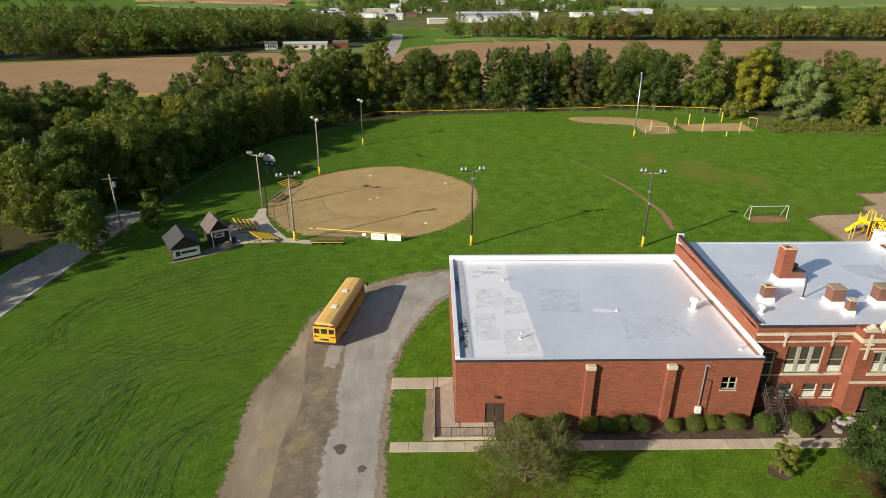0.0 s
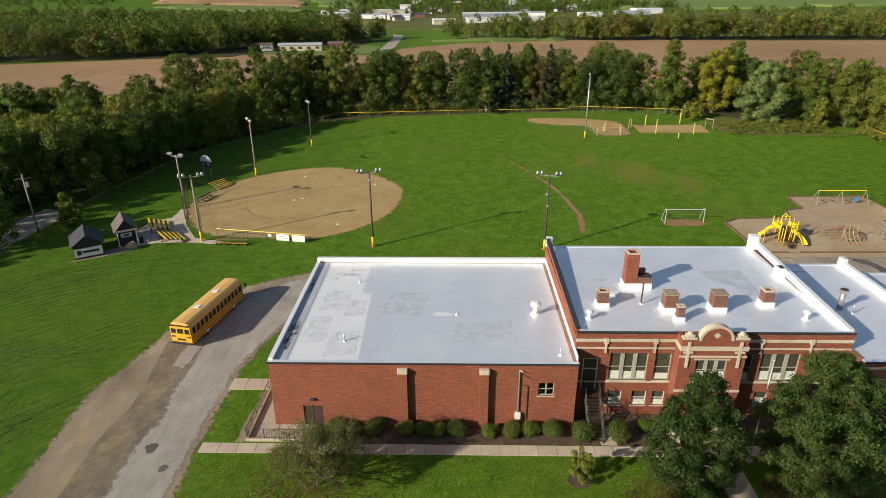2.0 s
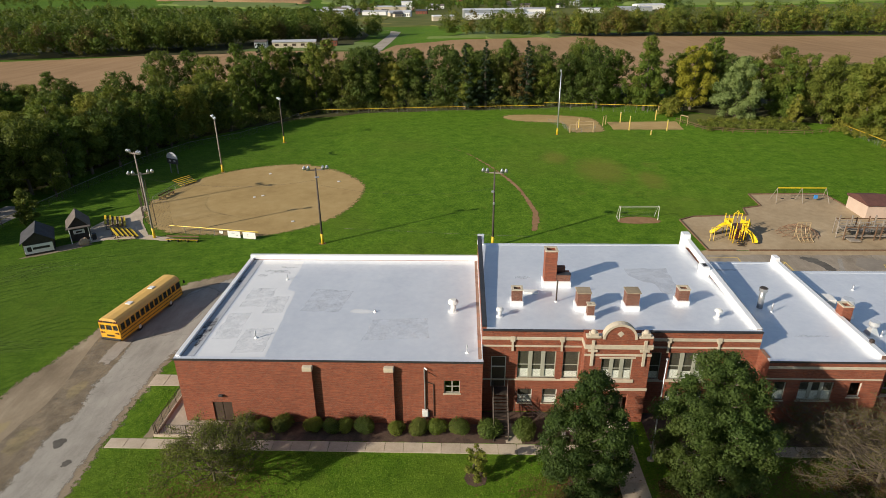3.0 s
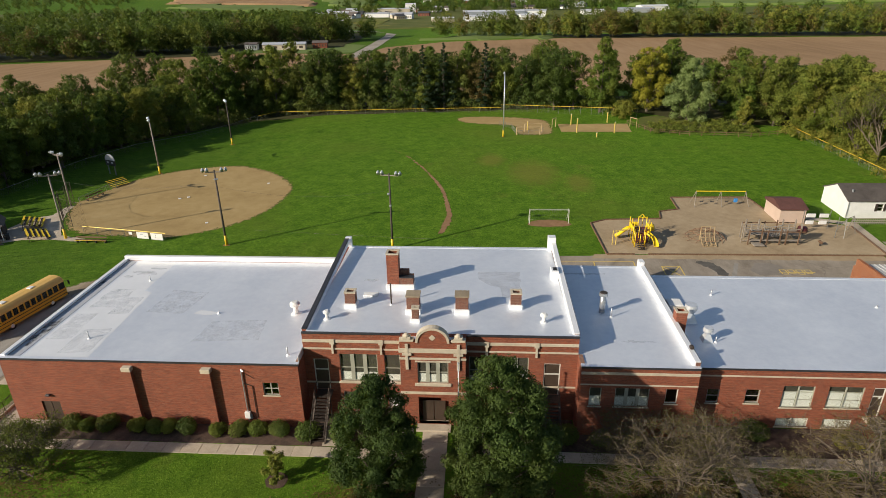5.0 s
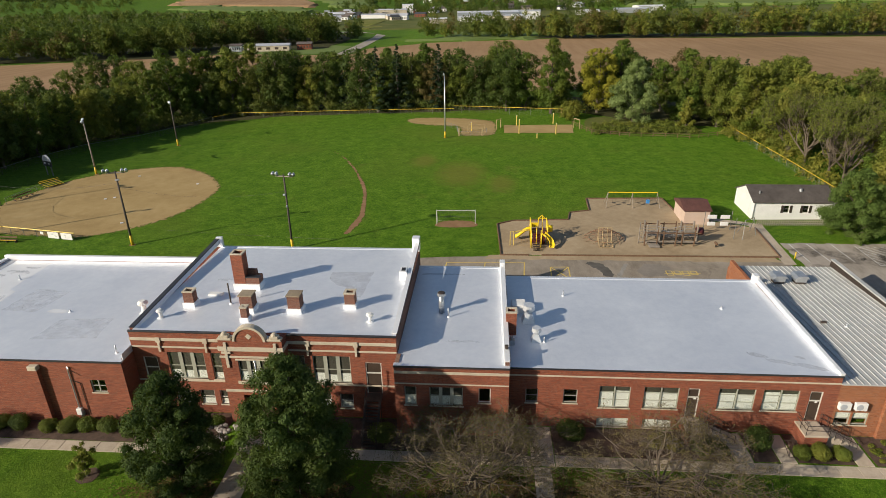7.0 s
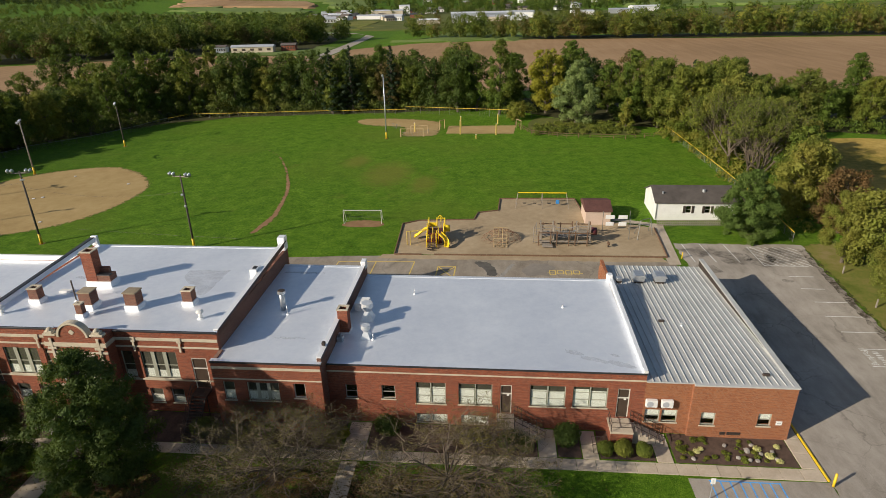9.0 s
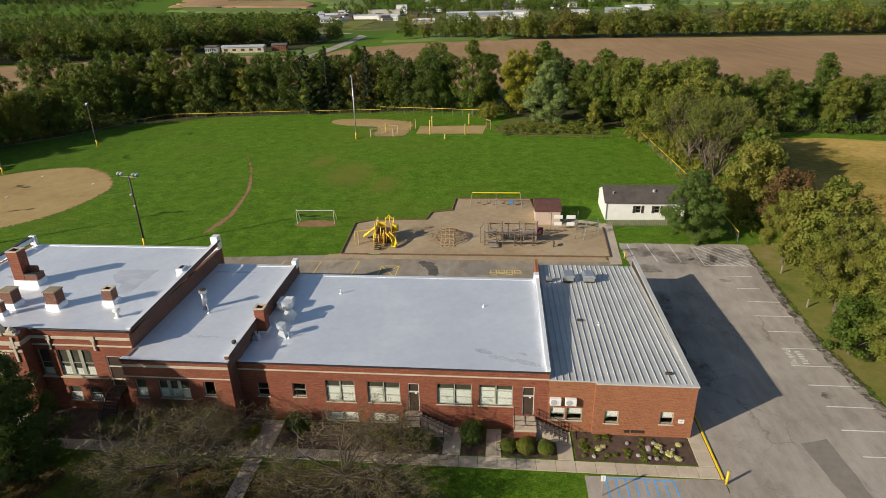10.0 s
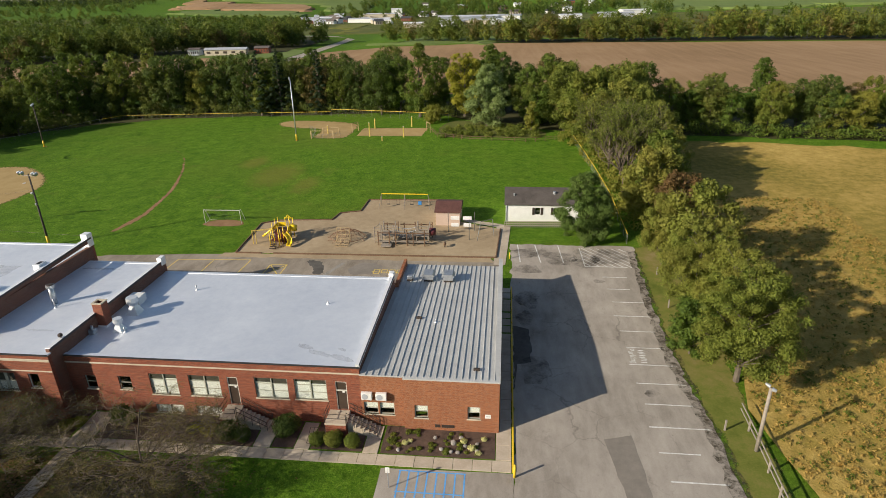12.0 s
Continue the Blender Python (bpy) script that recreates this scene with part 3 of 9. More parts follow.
# ---- ground ----
def ground_sheet():
    def axis(lo, hi, fine_lo, fine_hi, step):
        a = [fine_lo + i * step for i in range(int((fine_hi - fine_lo) / step) + 1)]
        g, s = a[-1], step
        while g < hi:
            s *= 1.25
            g += s
            a.append(min(g, hi))
        g, s = a[0], step
        while g > lo:
            s *= 1.25
            g -= s
            a.insert(0, max(g, lo))
        return a
    xs, ys = axis(-4600, 4600, -120, 240, 4.0), axis(-1500, 4800, -60, 144, 4.0)
    vs = [(x, y, gz(x, y)) for y in ys for x in xs]
    n = len(xs)
    fs = [(j * n + i, j * n + i + 1, (j + 1) * n + i + 1, (j + 1) * n + i) for j in range(len(ys) - 1) for i in range(n - 1)]
    me = bpy.data.meshes.new("ground")
    me.from_pydata(vs, [], fs)
    me.materials.append(M["grass"])
    return tagged(new("ground", me), "green mown grass with faint mower tracks", "ground", kind="structure")


ground_sheet()


# ---- sheets that lie on the ground ----
patch("ploughed_field", ragged([(-420, 150), (-160, 182), (-95, 172), (-40, 190), (40, 168), (130, 166), (420, 160), (420, 362), (300, 367), (208, 371), (101, 379), (17, 379), (-18, 352), (-22, 318), (-60, 320), (-84, 325), (-121, 317), (-171, 290), (-218, 272), (-420, 240)], 12, 1.5, 3), "plowed", 0.06, "brown ploughed field beyond the trees", "field", 40)
patch("golden_crop_field", ragged([(120, -60), (122, -4), (120.5, 6), (124, 22), (127, 45), (131, 77), (139, 98), (159, 96.5), (200, 90), (330, 84), (330, -60)], 4, 0.8, 4), "gold_crop", 0.25, "golden ripening crop with green patches", "field", 8)
patch("yellow_field_edge", ragged([(-110, 168), (-60, 172), (-62, 178), (-108, 177)], 5, 0.8, 5), "gold_crop", 0.09, "strip of yellow weeds along the ploughed field", "field", 20)
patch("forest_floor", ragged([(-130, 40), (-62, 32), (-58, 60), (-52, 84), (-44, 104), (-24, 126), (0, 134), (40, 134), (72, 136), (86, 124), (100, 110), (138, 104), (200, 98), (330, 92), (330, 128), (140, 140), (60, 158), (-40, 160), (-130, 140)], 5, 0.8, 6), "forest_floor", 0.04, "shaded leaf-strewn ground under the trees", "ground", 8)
patch("meadow_corner", smooth_outline([(83, 104), (92, 102), (104, 101), (108, 106), (98, 113), (86, 121), (82, 114)], 1.5, 0.2, 7), "meadow", 0.06, "rough grass and weeds inside a low wooden fence", "ground")
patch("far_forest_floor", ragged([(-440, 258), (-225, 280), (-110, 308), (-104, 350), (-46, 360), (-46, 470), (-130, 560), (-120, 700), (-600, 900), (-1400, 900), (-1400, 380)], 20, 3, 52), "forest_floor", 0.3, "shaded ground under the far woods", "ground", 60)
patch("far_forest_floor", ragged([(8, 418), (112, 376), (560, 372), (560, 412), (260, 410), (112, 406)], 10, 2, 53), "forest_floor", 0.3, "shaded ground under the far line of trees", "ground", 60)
patch("valley_floor", ragged([(-900, 560), (-120, 520), (0, 530), (120, 420), (560, 400), (1200, 420), (1300, 860), (660, 820), (420, 790), (230, 840), (120, 1000), (-180, 1000), (-210, 870), (-500, 950), (-1200, 900)], 30, 4, 18), "meadow", 0.8, "rough grassland on the valley floor", "field", 60)
patch("far_pasture", ragged([(-2, 392), (112, 362), (96, 480), (52, 512), (10, 470)], 10, 1, 8), "pasture", 1.2, "dark green field before the far works", "field", 40)
patch("far_green_field", ragged([(-480, 965), (-330, 900), (-215, 880), (-190, 930), (-260, 1000), (-420, 1020)], 30, 4, 9), "pasture", 3.0, "far light green field on the rising land", "field", 30)
patch("far_green_field", ragged([(-520, 1200), (-380, 1140), (-250, 1120), (-200, 1000), (-120, 1000), (-180, 1330), (-420, 1420)], 30, 4, 19), "pasture", 3.0, "far light green field on the rising land", "field", 30)
patch("far_brown_field", ragged([(-500, 1030), (-420, 1026), (-265, 1006), (-215, 990), (-255, 1110), (-380, 1130), (-520, 1180)], 30, 4, 10), "plowed", 3.2, "far brown field on the rising land", "field", 30)
patch("far_right_field", ragged([(235, 850), (420, 800), (660, 830), (900, 900), (1000, 1300), (560, 1500), (320, 1250)], 30, 4, 11), "pasture", 3.0, "far light green field on a hillside", "field", 30)
patch("side_road", ragged([(-52.6, -60), (-52.3, 20), (-51.6, 34), (-50.6, 48), (-50.2, 54), (-56, 55.5), (-56.8, 49), (-58.8, 35), (-60.5, 20), (-61.5, -60)], 3, 0.1, 12), "asphalt", 0.03, "grey asphalt road with pale edge lines", "road", 6)
for x0, x1, nm in ((-52.9, -53.1, "edge_line"), (-60.2, -60.0, "edge_line")):
    patch(nm, [(x0, -60), (x1, -60), (x1 + 0.4, 20), (x1 + 1.0, 34), (x0 + 1.0, 34), (x0 + 0.4, 20)], "line", 0.045, "pale painted line along the road's edge", "road line", 6)

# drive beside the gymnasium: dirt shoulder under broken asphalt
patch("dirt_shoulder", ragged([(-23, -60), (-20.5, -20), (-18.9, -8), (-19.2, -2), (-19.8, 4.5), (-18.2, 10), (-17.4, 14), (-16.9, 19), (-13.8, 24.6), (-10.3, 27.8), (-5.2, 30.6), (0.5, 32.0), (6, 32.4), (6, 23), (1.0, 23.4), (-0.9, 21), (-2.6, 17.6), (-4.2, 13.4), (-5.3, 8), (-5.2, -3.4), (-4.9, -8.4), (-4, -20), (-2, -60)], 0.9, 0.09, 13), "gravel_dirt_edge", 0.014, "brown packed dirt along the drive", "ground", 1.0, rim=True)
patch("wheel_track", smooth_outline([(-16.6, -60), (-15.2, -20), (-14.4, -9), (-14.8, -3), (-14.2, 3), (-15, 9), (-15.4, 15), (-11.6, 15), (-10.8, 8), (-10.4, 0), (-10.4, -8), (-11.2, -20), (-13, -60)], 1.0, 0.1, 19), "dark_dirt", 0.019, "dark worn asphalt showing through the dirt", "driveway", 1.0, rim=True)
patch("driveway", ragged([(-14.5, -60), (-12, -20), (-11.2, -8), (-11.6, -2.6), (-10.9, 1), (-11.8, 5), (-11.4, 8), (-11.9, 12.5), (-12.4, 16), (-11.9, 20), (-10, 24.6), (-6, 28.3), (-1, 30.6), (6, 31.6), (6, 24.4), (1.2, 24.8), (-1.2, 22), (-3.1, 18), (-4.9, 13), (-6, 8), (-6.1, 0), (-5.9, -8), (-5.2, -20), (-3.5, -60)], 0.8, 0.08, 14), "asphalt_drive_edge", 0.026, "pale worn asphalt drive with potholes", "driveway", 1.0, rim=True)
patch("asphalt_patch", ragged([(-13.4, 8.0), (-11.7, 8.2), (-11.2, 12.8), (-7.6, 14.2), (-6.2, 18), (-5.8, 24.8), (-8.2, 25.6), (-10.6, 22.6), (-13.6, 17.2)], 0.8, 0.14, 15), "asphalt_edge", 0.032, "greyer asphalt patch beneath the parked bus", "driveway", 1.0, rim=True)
for k, (px, py, rr) in enumerate(((-9.7, -3.2, 0.62), (-7.7, -5.5, 0.48))):
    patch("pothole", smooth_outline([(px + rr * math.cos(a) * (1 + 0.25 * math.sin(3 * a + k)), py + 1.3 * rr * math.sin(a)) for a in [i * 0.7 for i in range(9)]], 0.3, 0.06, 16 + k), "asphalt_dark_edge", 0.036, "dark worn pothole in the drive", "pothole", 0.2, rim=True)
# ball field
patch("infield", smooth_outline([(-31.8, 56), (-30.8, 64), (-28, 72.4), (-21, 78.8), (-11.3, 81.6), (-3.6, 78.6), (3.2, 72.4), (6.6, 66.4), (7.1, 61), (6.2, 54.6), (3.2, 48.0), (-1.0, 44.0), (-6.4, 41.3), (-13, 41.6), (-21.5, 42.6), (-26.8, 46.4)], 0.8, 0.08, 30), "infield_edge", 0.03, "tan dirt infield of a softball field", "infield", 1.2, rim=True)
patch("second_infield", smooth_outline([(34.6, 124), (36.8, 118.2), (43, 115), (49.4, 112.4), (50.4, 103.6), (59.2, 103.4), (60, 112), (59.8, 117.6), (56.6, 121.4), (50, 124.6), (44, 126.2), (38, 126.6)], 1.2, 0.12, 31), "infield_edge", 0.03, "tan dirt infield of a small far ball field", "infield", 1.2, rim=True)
patch("sand_court", ragged([(61.3, 105.4), (77.9, 104.0), (78.6, 112.2), (61.4, 113.6)], 1.2, 0.1, 32), "infield", 0.03, "pale dirt court with posts", "court")
arc = [(8.5, 103.0), (14.5, 98.6), (20.2, 93.6), (25.1, 87.4), (29.4, 78.8), (32.6, 70.6), (34.6, 64), (35.8, 57.4), (36.4, 52.0), (36.2, 48.0), (35.4, 43.6)]
wid = [0.06, 0.1, 0.18, 0.26, 0.34, 0.38, 0.42, 0.48, 0.6, 0.72, 0.45]
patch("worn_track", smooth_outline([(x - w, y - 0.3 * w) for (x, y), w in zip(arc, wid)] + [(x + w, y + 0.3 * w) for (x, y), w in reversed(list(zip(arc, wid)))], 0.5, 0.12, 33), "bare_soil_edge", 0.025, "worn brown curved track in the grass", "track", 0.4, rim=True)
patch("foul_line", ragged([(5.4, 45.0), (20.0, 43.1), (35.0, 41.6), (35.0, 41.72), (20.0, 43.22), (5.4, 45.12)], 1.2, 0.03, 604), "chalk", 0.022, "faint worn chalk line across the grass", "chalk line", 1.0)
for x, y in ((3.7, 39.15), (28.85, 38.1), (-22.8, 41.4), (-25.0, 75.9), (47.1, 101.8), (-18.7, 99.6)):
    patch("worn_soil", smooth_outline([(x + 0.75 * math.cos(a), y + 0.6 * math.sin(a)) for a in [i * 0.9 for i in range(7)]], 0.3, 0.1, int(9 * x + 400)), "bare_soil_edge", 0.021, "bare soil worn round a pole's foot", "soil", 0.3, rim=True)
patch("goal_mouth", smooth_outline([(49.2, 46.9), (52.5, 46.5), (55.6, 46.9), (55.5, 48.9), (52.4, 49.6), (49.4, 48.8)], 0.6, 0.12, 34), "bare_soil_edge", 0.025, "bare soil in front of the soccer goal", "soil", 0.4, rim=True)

# playground, yard and car park
patch("yard", ragged([(26, 21), (26, 29.6), (40.7, 35.2), (58.8, 36.4), (96.5, 36.4), (98, 34.4), (98.5, 24), (86, 18.5), (60, 18), (49, 19)], 2, 0.1, 35), "yard_asphalt", 0.03, "old grey asphalt yard behind the school", "yard")
patch("wood_chip_bed", ragged([(59.3, 36.8), (58.9, 47.9), (61.4, 49.3), (70.2, 49.8), (70.8, 52.8), (74.1, 53.8), (74.4, 59.3), (87.2, 59.3), (88.0, 51.4), (97.8, 46.8), (97.4, 36.8)], 2, 0.08, 36), "woodchip", 0.05, "tan wood-chip bed of the playground", "playground ground")
patch("playground_path", ragged([(97.0, 34.6), (98.6, 34.6), (99.4, 48.2), (93, 50.6), (91.4, 50.0), (97.2, 47.6)], 2, 0.03, 37), "concrete", 0.045, "concrete path beside the playground", "path")
patch("car_park", ragged([(99.45, -60), (99.45, -3.4), (99.45, 24), (99.3, 41.5), (116.9, 41.4), (116.5, 36), (116.4, 30.5), (116.0, 18), (116.3, 10), (116.8, 3.3), (116.8, -4.2), (116.6, -60)], 0.8, 0.22, 38), "asphalt", 0.03, "grey asphalt car park with white stall lines", "car park")
patch("car_park", ragged([(88.6, -60), (88.8, -3.6), (99.45, -3.4), (99.45, -60)], 1.6, 0.04, 39), "asphalt", 0.03, "asphalt apron with a hatched blue stall", "car park")
patch("asphalt_patch", ragged([(107.2, -60), (107.9, -5.2), (107.1, 1.2), (109.5, 1.9), (109.8, -2.6), (109.5, -60)], 1.0, 0.08, 40), "asphalt_worn", 0.036, "darker patched strip of asphalt", "asphalt")
patch("asphalt_patch", ragged([(99.6, 7.6), (99.9, 11.9), (101.4, 12.4), (101.5, 15.8), (101.3, 18.8), (99.6, 19.4)], 0.6, 0.12, 41), "asphalt_dark", 0.036, "darker patched strip of asphalt", "asphalt")

# front: mulch beds along the walls
patch("mulch_bed", ragged([(3.5, -2.36), (3.5, 0), (26.2, 0), (26.2, 1.8), (34.7, 1.8), (34.7, -2.36)], 0.8, 0.06, 42), "mulch", 0.03, "dark mulch bed along the gymnasium wall", "bed")
patch("mulch_bed", ragged([(40.3, -2.16), (40.3, 1.8), (49.6, 1.8), (49.6, 0), (59.2, 0), (59.2, 1.5), (60.8, 1.5), (60.8, -2.16)], 0.8, 0.06, 43), "mulch", 0.03, "dark mulch bed below the old school wall", "bed")
patch("mulch_bed", ragged([(63.0, -2.0), (63.0, 1.5), (77.3, 1.5), (77.3, -2.0)], 0.8, 0.06, 44), "mulch", 0.03, "dark mulch bed below the classroom windows", "bed")
patch("mulch_bed", ragged([(79.0, -1.9), (79.0, 1.5), (80.9, 1.5), (80.9, -1.9)], 0.6, 0.03, 49), "mulch", 0.031, "dark mulch bed between two walks", "bed")
patch("mulch_bed", ragged([(82.4, -1.9), (82.4, 1.5), (86.8, 1.5), (86.8, -1.9)], 0.6, 0.03, 50), "mulch", 0.031, "dark mulch bed before the stair", "bed")
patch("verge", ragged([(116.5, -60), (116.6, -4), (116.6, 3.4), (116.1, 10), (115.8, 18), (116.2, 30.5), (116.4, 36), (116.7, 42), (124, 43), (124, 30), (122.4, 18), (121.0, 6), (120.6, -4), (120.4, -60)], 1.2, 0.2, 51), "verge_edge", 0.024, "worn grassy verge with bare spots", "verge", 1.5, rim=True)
patch("mulch_bed", ragged([(88.4, -1.95), (88.4, 1.5), (97.9, 1.3), (97.9, -1.95)], 0.8, 0.05, 45), "mulch", 0.03, "dark mulch flower bed with stones", "bed")


def wheel_tracks(name, label, material, guides, copies, spread, width, dz, seed):
    """Thin wavering ribbons that follow some guide lines over the lawn, broken into strokes."""
    rng = random.Random(seed)
    vs, fs = [], []
    for g in guides:
        g = [Vector(q) for q in g]
        g = [2 * g[0] - g[1]] + g + [2 * g[-1] - g[-2]]
        for _ in range(copies):
            dx, dy, turn = rng.gauss(0, spread), rng.gauss(0, spread), rng.gauss(0, 0.06)
            mid = g[len(g) // 2]
            way = [Vector((mid.x + dx + (q - mid).x * math.cos(turn) - (q - mid).y * math.sin(turn), mid.y + dy + (q - mid).x * math.sin(turn) + (q - mid).y * math.cos(turn))) for q in g]
            line = []
            for i in range(1, len(way) - 2):
                p0, p1, p2, p3 = way[i - 1:i + 3]
                for c in range(14):
                    t = c / 14
                    line.append(0.5 * (2 * p1 + (p2 - p0) * t + (2 * p0 - 5 * p1 + 4 * p2 - p3) * t * t + (3 * p1 - p0 - 3 * p2 + p3) * t ** 3))
            for gauge in (0.0, 1.35):
                i = rng.randint(0, 5)
                while i < len(line) - 4:
                    n = min(rng.randint(10, 40), len(line) - 1 - i)
                    w0 = width * rng.uniform(0.5, 1.2)
                    for j in range(n + 1):
                        q = line[i + j]
                        d = (line[min(i + j + 1, len(line) - 1)] - line[max(0, i + j - 1)]).normalized()
                        side = Vector((-d.y, d.x))
                        w = w0 * math.sin(math.pi * (j + 0.35) / (n + 0.7)) ** 0.5
                        q = q + side * (gauge + 0.05 * math.sin(1.7 * j + dx))
                        w *= 1.0 if q.x < -20.6 else 0.0
                        for u in (-w, w):
                            x, y = q.x + side.x * u, q.y + side.y * u
                            vs.append((x, y, gz(x, y) + dz))
                        if j:
                            k = len(vs) - 4
                            fs.append((k, k + 1, k + 3, k + 2))
                    i += n + rng.randint(1, 8)
    me = bpy.data.meshes.new(name)
    me.from_pydata(vs, [], fs)
    me.materials.append(M[material])
    return tagged(new(name, me), label, "wheel tracks", kind="stuff")


DIAGONAL = [[(-36.4, -5.3), (-37.1, 1.4), (-36.2, 6.2), (-33.1, 11.1)], [(-33.1, -8.1), (-32.6, -2), (-31, 5.1), (-27.7, 9.3)], [(-28.2, -8.2), (-28.6, -3.6), (-29.2, 3.1), (-29.4, 8.8)], [(-41, -10), (-40, -2), (-38, 5), (-34, 10)]]
TURNS = [[(-44.7, 7.3), (-44, 12.5), (-43.4, 15.8), (-42.5, 21.6), (-40.5, 27.5), (-36.5, 32.3)], [(-41.9, 13.1), (-43.9, 18.6), (-42.5, 24), (-38.9, 24), (-35.1, 26.5), (-30.9, 31.2)]]
NEAR_DRIVE = [[(-25.1, -8.3), (-25.4, -4.7), (-24.3, -0.9), (-19.7, 2.1)], [(-23.1, -12), (-23.7, -5.1), (-22.9, -1.7), (-20, 1.2)]]
ACROSS = [[(-37.2, 27.5), (-30, 31.2), (-18.1, 33)], [(-41.6, 11.3), (-33.8, 11.1), (-26.6, 9.9), (-19.5, 10.9)], [(-36.9, 4.2), (-35.1, 7.2), (-32.1, 8.8), (-25.7, 11)]]
wheel_tracks("wheel_tracks", "dark wheel tracks pressed into the long grass", "grass_dark_track", DIAGONAL, 8, 1.8, 0.075, 0.02, 501)
wheel_tracks("wheel_tracks", "dark curved wheel tracks in the long grass", "grass_dark_track", TURNS + NEAR_DRIVE, 3, 0.7, 0.1, 0.021, 502)
wheel_tracks("wheel_tracks", "faint wheel tracks across the lawn", "grass_dark_track", ACROSS, 4, 1.6, 0.045, 0.022, 503)
wheel_tracks("wheel_tracks", "pale laid grass beside the wheel tracks", "grass_pale_track", DIAGONAL + NEAR_DRIVE, 10, 2.0, 0.075, 0.023, 504)
wheel_tracks("wheel_tracks", "pale laid grass across the lawn", "grass_pale_track", TURNS + ACROSS, 5, 1.6, 0.055, 0.024, 505)


def slabs(name, x0, y0, x1, y1, pitch, dz, label):
    """A concrete walk of separate slabs with open joints."""
    walk_ob = thing(name, label, "sidewalk", kind="structure")
    along = x1 - x0 >= y1 - y0
    n = max(1, round(((x1 - x0) if along else (y1 - y0)) / pitch))
    du, dv = ((x1 - x0) / n, y1 - y0) if along else ((x1 - x0), (y1 - y0) / n)
    bm = boxes((0, 0, -0.08, du - 0.03, dv - 0.03, 0), bevel=0.012)
    first = part("slab", bm, "concrete", walk_ob)
    rng = random.Random(int(abs(x0 * 7 + y0 * 3)))
    for i in range(n):
        ob = first if i == 0 else new("slab", first.data)
        ob.parent = walk_ob
        x, y = (x0 + i * du, y0) if along else (x0, y0 + i * dv)
        ob.matrix_basis = pose(x, y, gz(x, y) + dz + rng.uniform(-0.008, 0.008), rng.uniform(-0.3, 0.3), rng.uniform(-0.3, 0.3), 0)
    return walk_ob


slabs("front_walk", -5.6, -3.6, 35.4, -2.4, 1.55, 0.06, "long pale concrete walk of square slabs")
slabs("front_walk", 40.2, -3.4, 61.0, -2.2, 1.55, 0.06, "long pale concrete walk, partly in tree shade")
slabs("front_walk", 63.0, -3.3, 99.3, -2.05, 1.55, 0.06, "long pale concrete walk of square slabs")
slabs("entrance_walk", 36.6, -18.0, 38.8, 0.2, 1.6, 0.065, "wide concrete walk to the main entrance")
slabs("side_walk", -6.0, 4.95, 0.0, 6.75, 1.5, 0.055, "short concrete walk from the drive")
slabs("entrance_pad", 28.2, -2.3, 29.6, 0.2, 1.3, 0.062, "small concrete pad before the fire stair")
slabs("stair_walk", 77.4, -2.0, 78.9, 1.4, 1.5, 0.06, "short concrete walk to a side stair")
slabs("stair_walk", 81.0, -2.0, 82.3, 1.4, 1.5, 0.058, "short concrete walk beside a stair")
slabs("stair_walk", 86.9, -2.0, 88.2, 1.4, 1.5, 0.06, "short concrete walk to a side stair")
slabs("end_walk", 98.25, 1.5, 99.3, 28.5, 1.5, 0.05, "narrow concrete strip along the annex wall")
slabs("end_walk", 98.0, -2.0, 99.3, 1.5, 1.5, 0.06, "narrow concrete walk at the building's corner")
slabs("slanting_walk", 61.05, -3.3, 62.95, 1.4, 1.5, 0.055, "concrete walk to a basement door")
slabs("slanting_walk", 61.2, -16.0, 62.6, -3.45, 1.5, 0.055, "narrow concrete walk across the lawn")


# ---- school buildings ----
def wall(name, parent, axis, u0, u1, z0, z1, at, thick, material, holes=(), label=""):
    """A wall with openings that go through it. axis 'x': runs along x with its outer face at y=at; 'y': along y, at x=at."""
    us = sorted({u0, u1, *[h[0] for h in holes], *[h[2] for h in holes]})
    zs = sorted({z0, z1, *[h[1] for h in holes], *[h[3] for h in holes]})
    def solid(i, j):
        if not (0 <= i < len(us) - 1 and 0 <= j < len(zs) - 1):
            return False
        u, z = (us[i] + us[i + 1]) / 2, (zs[j] + zs[j + 1]) / 2
        return not any(h[0] < u < h[2] and h[1] < z < h[3] for h in holes)
    bm = bmesh.new()
    def p(u, d, z):
        return bm.verts.new((u, at + d, z) if axis == "x" else (at + d, u, z))
    for i in range(len(us) - 1):
        for j in range(len(zs) - 1):
            if not solid(i, j):
                continue
            a, b, c, d = us[i], us[i + 1], zs[j], zs[j + 1]
            for off in (0, thick):
                bm.faces.new((p(a, off, c), p(b, off, c), p(b, off, d), p(a, off, d)))
            for di, dj, e in ((-1, 0, ((a, c), (a, d))), (1, 0, ((b, c), (b, d))), (0, -1, ((a, c), (b, c))), (0, 1, ((a, d), (b, d)))):
                if not solid(i + di, j + dj):
                    (ua, za), (ub, zb) = e
                    bm.faces.new((p(ua, 0, za), p(ub, 0, zb), p(ub, thick, zb), p(ua, thick, za)))
    bmesh.ops.remove_doubles(bm, verts=bm.verts, dist=1e-4)
    bmesh.ops.recalc_face_normals(bm, faces=bm.faces)
    return part(name, bm, material, parent, label)


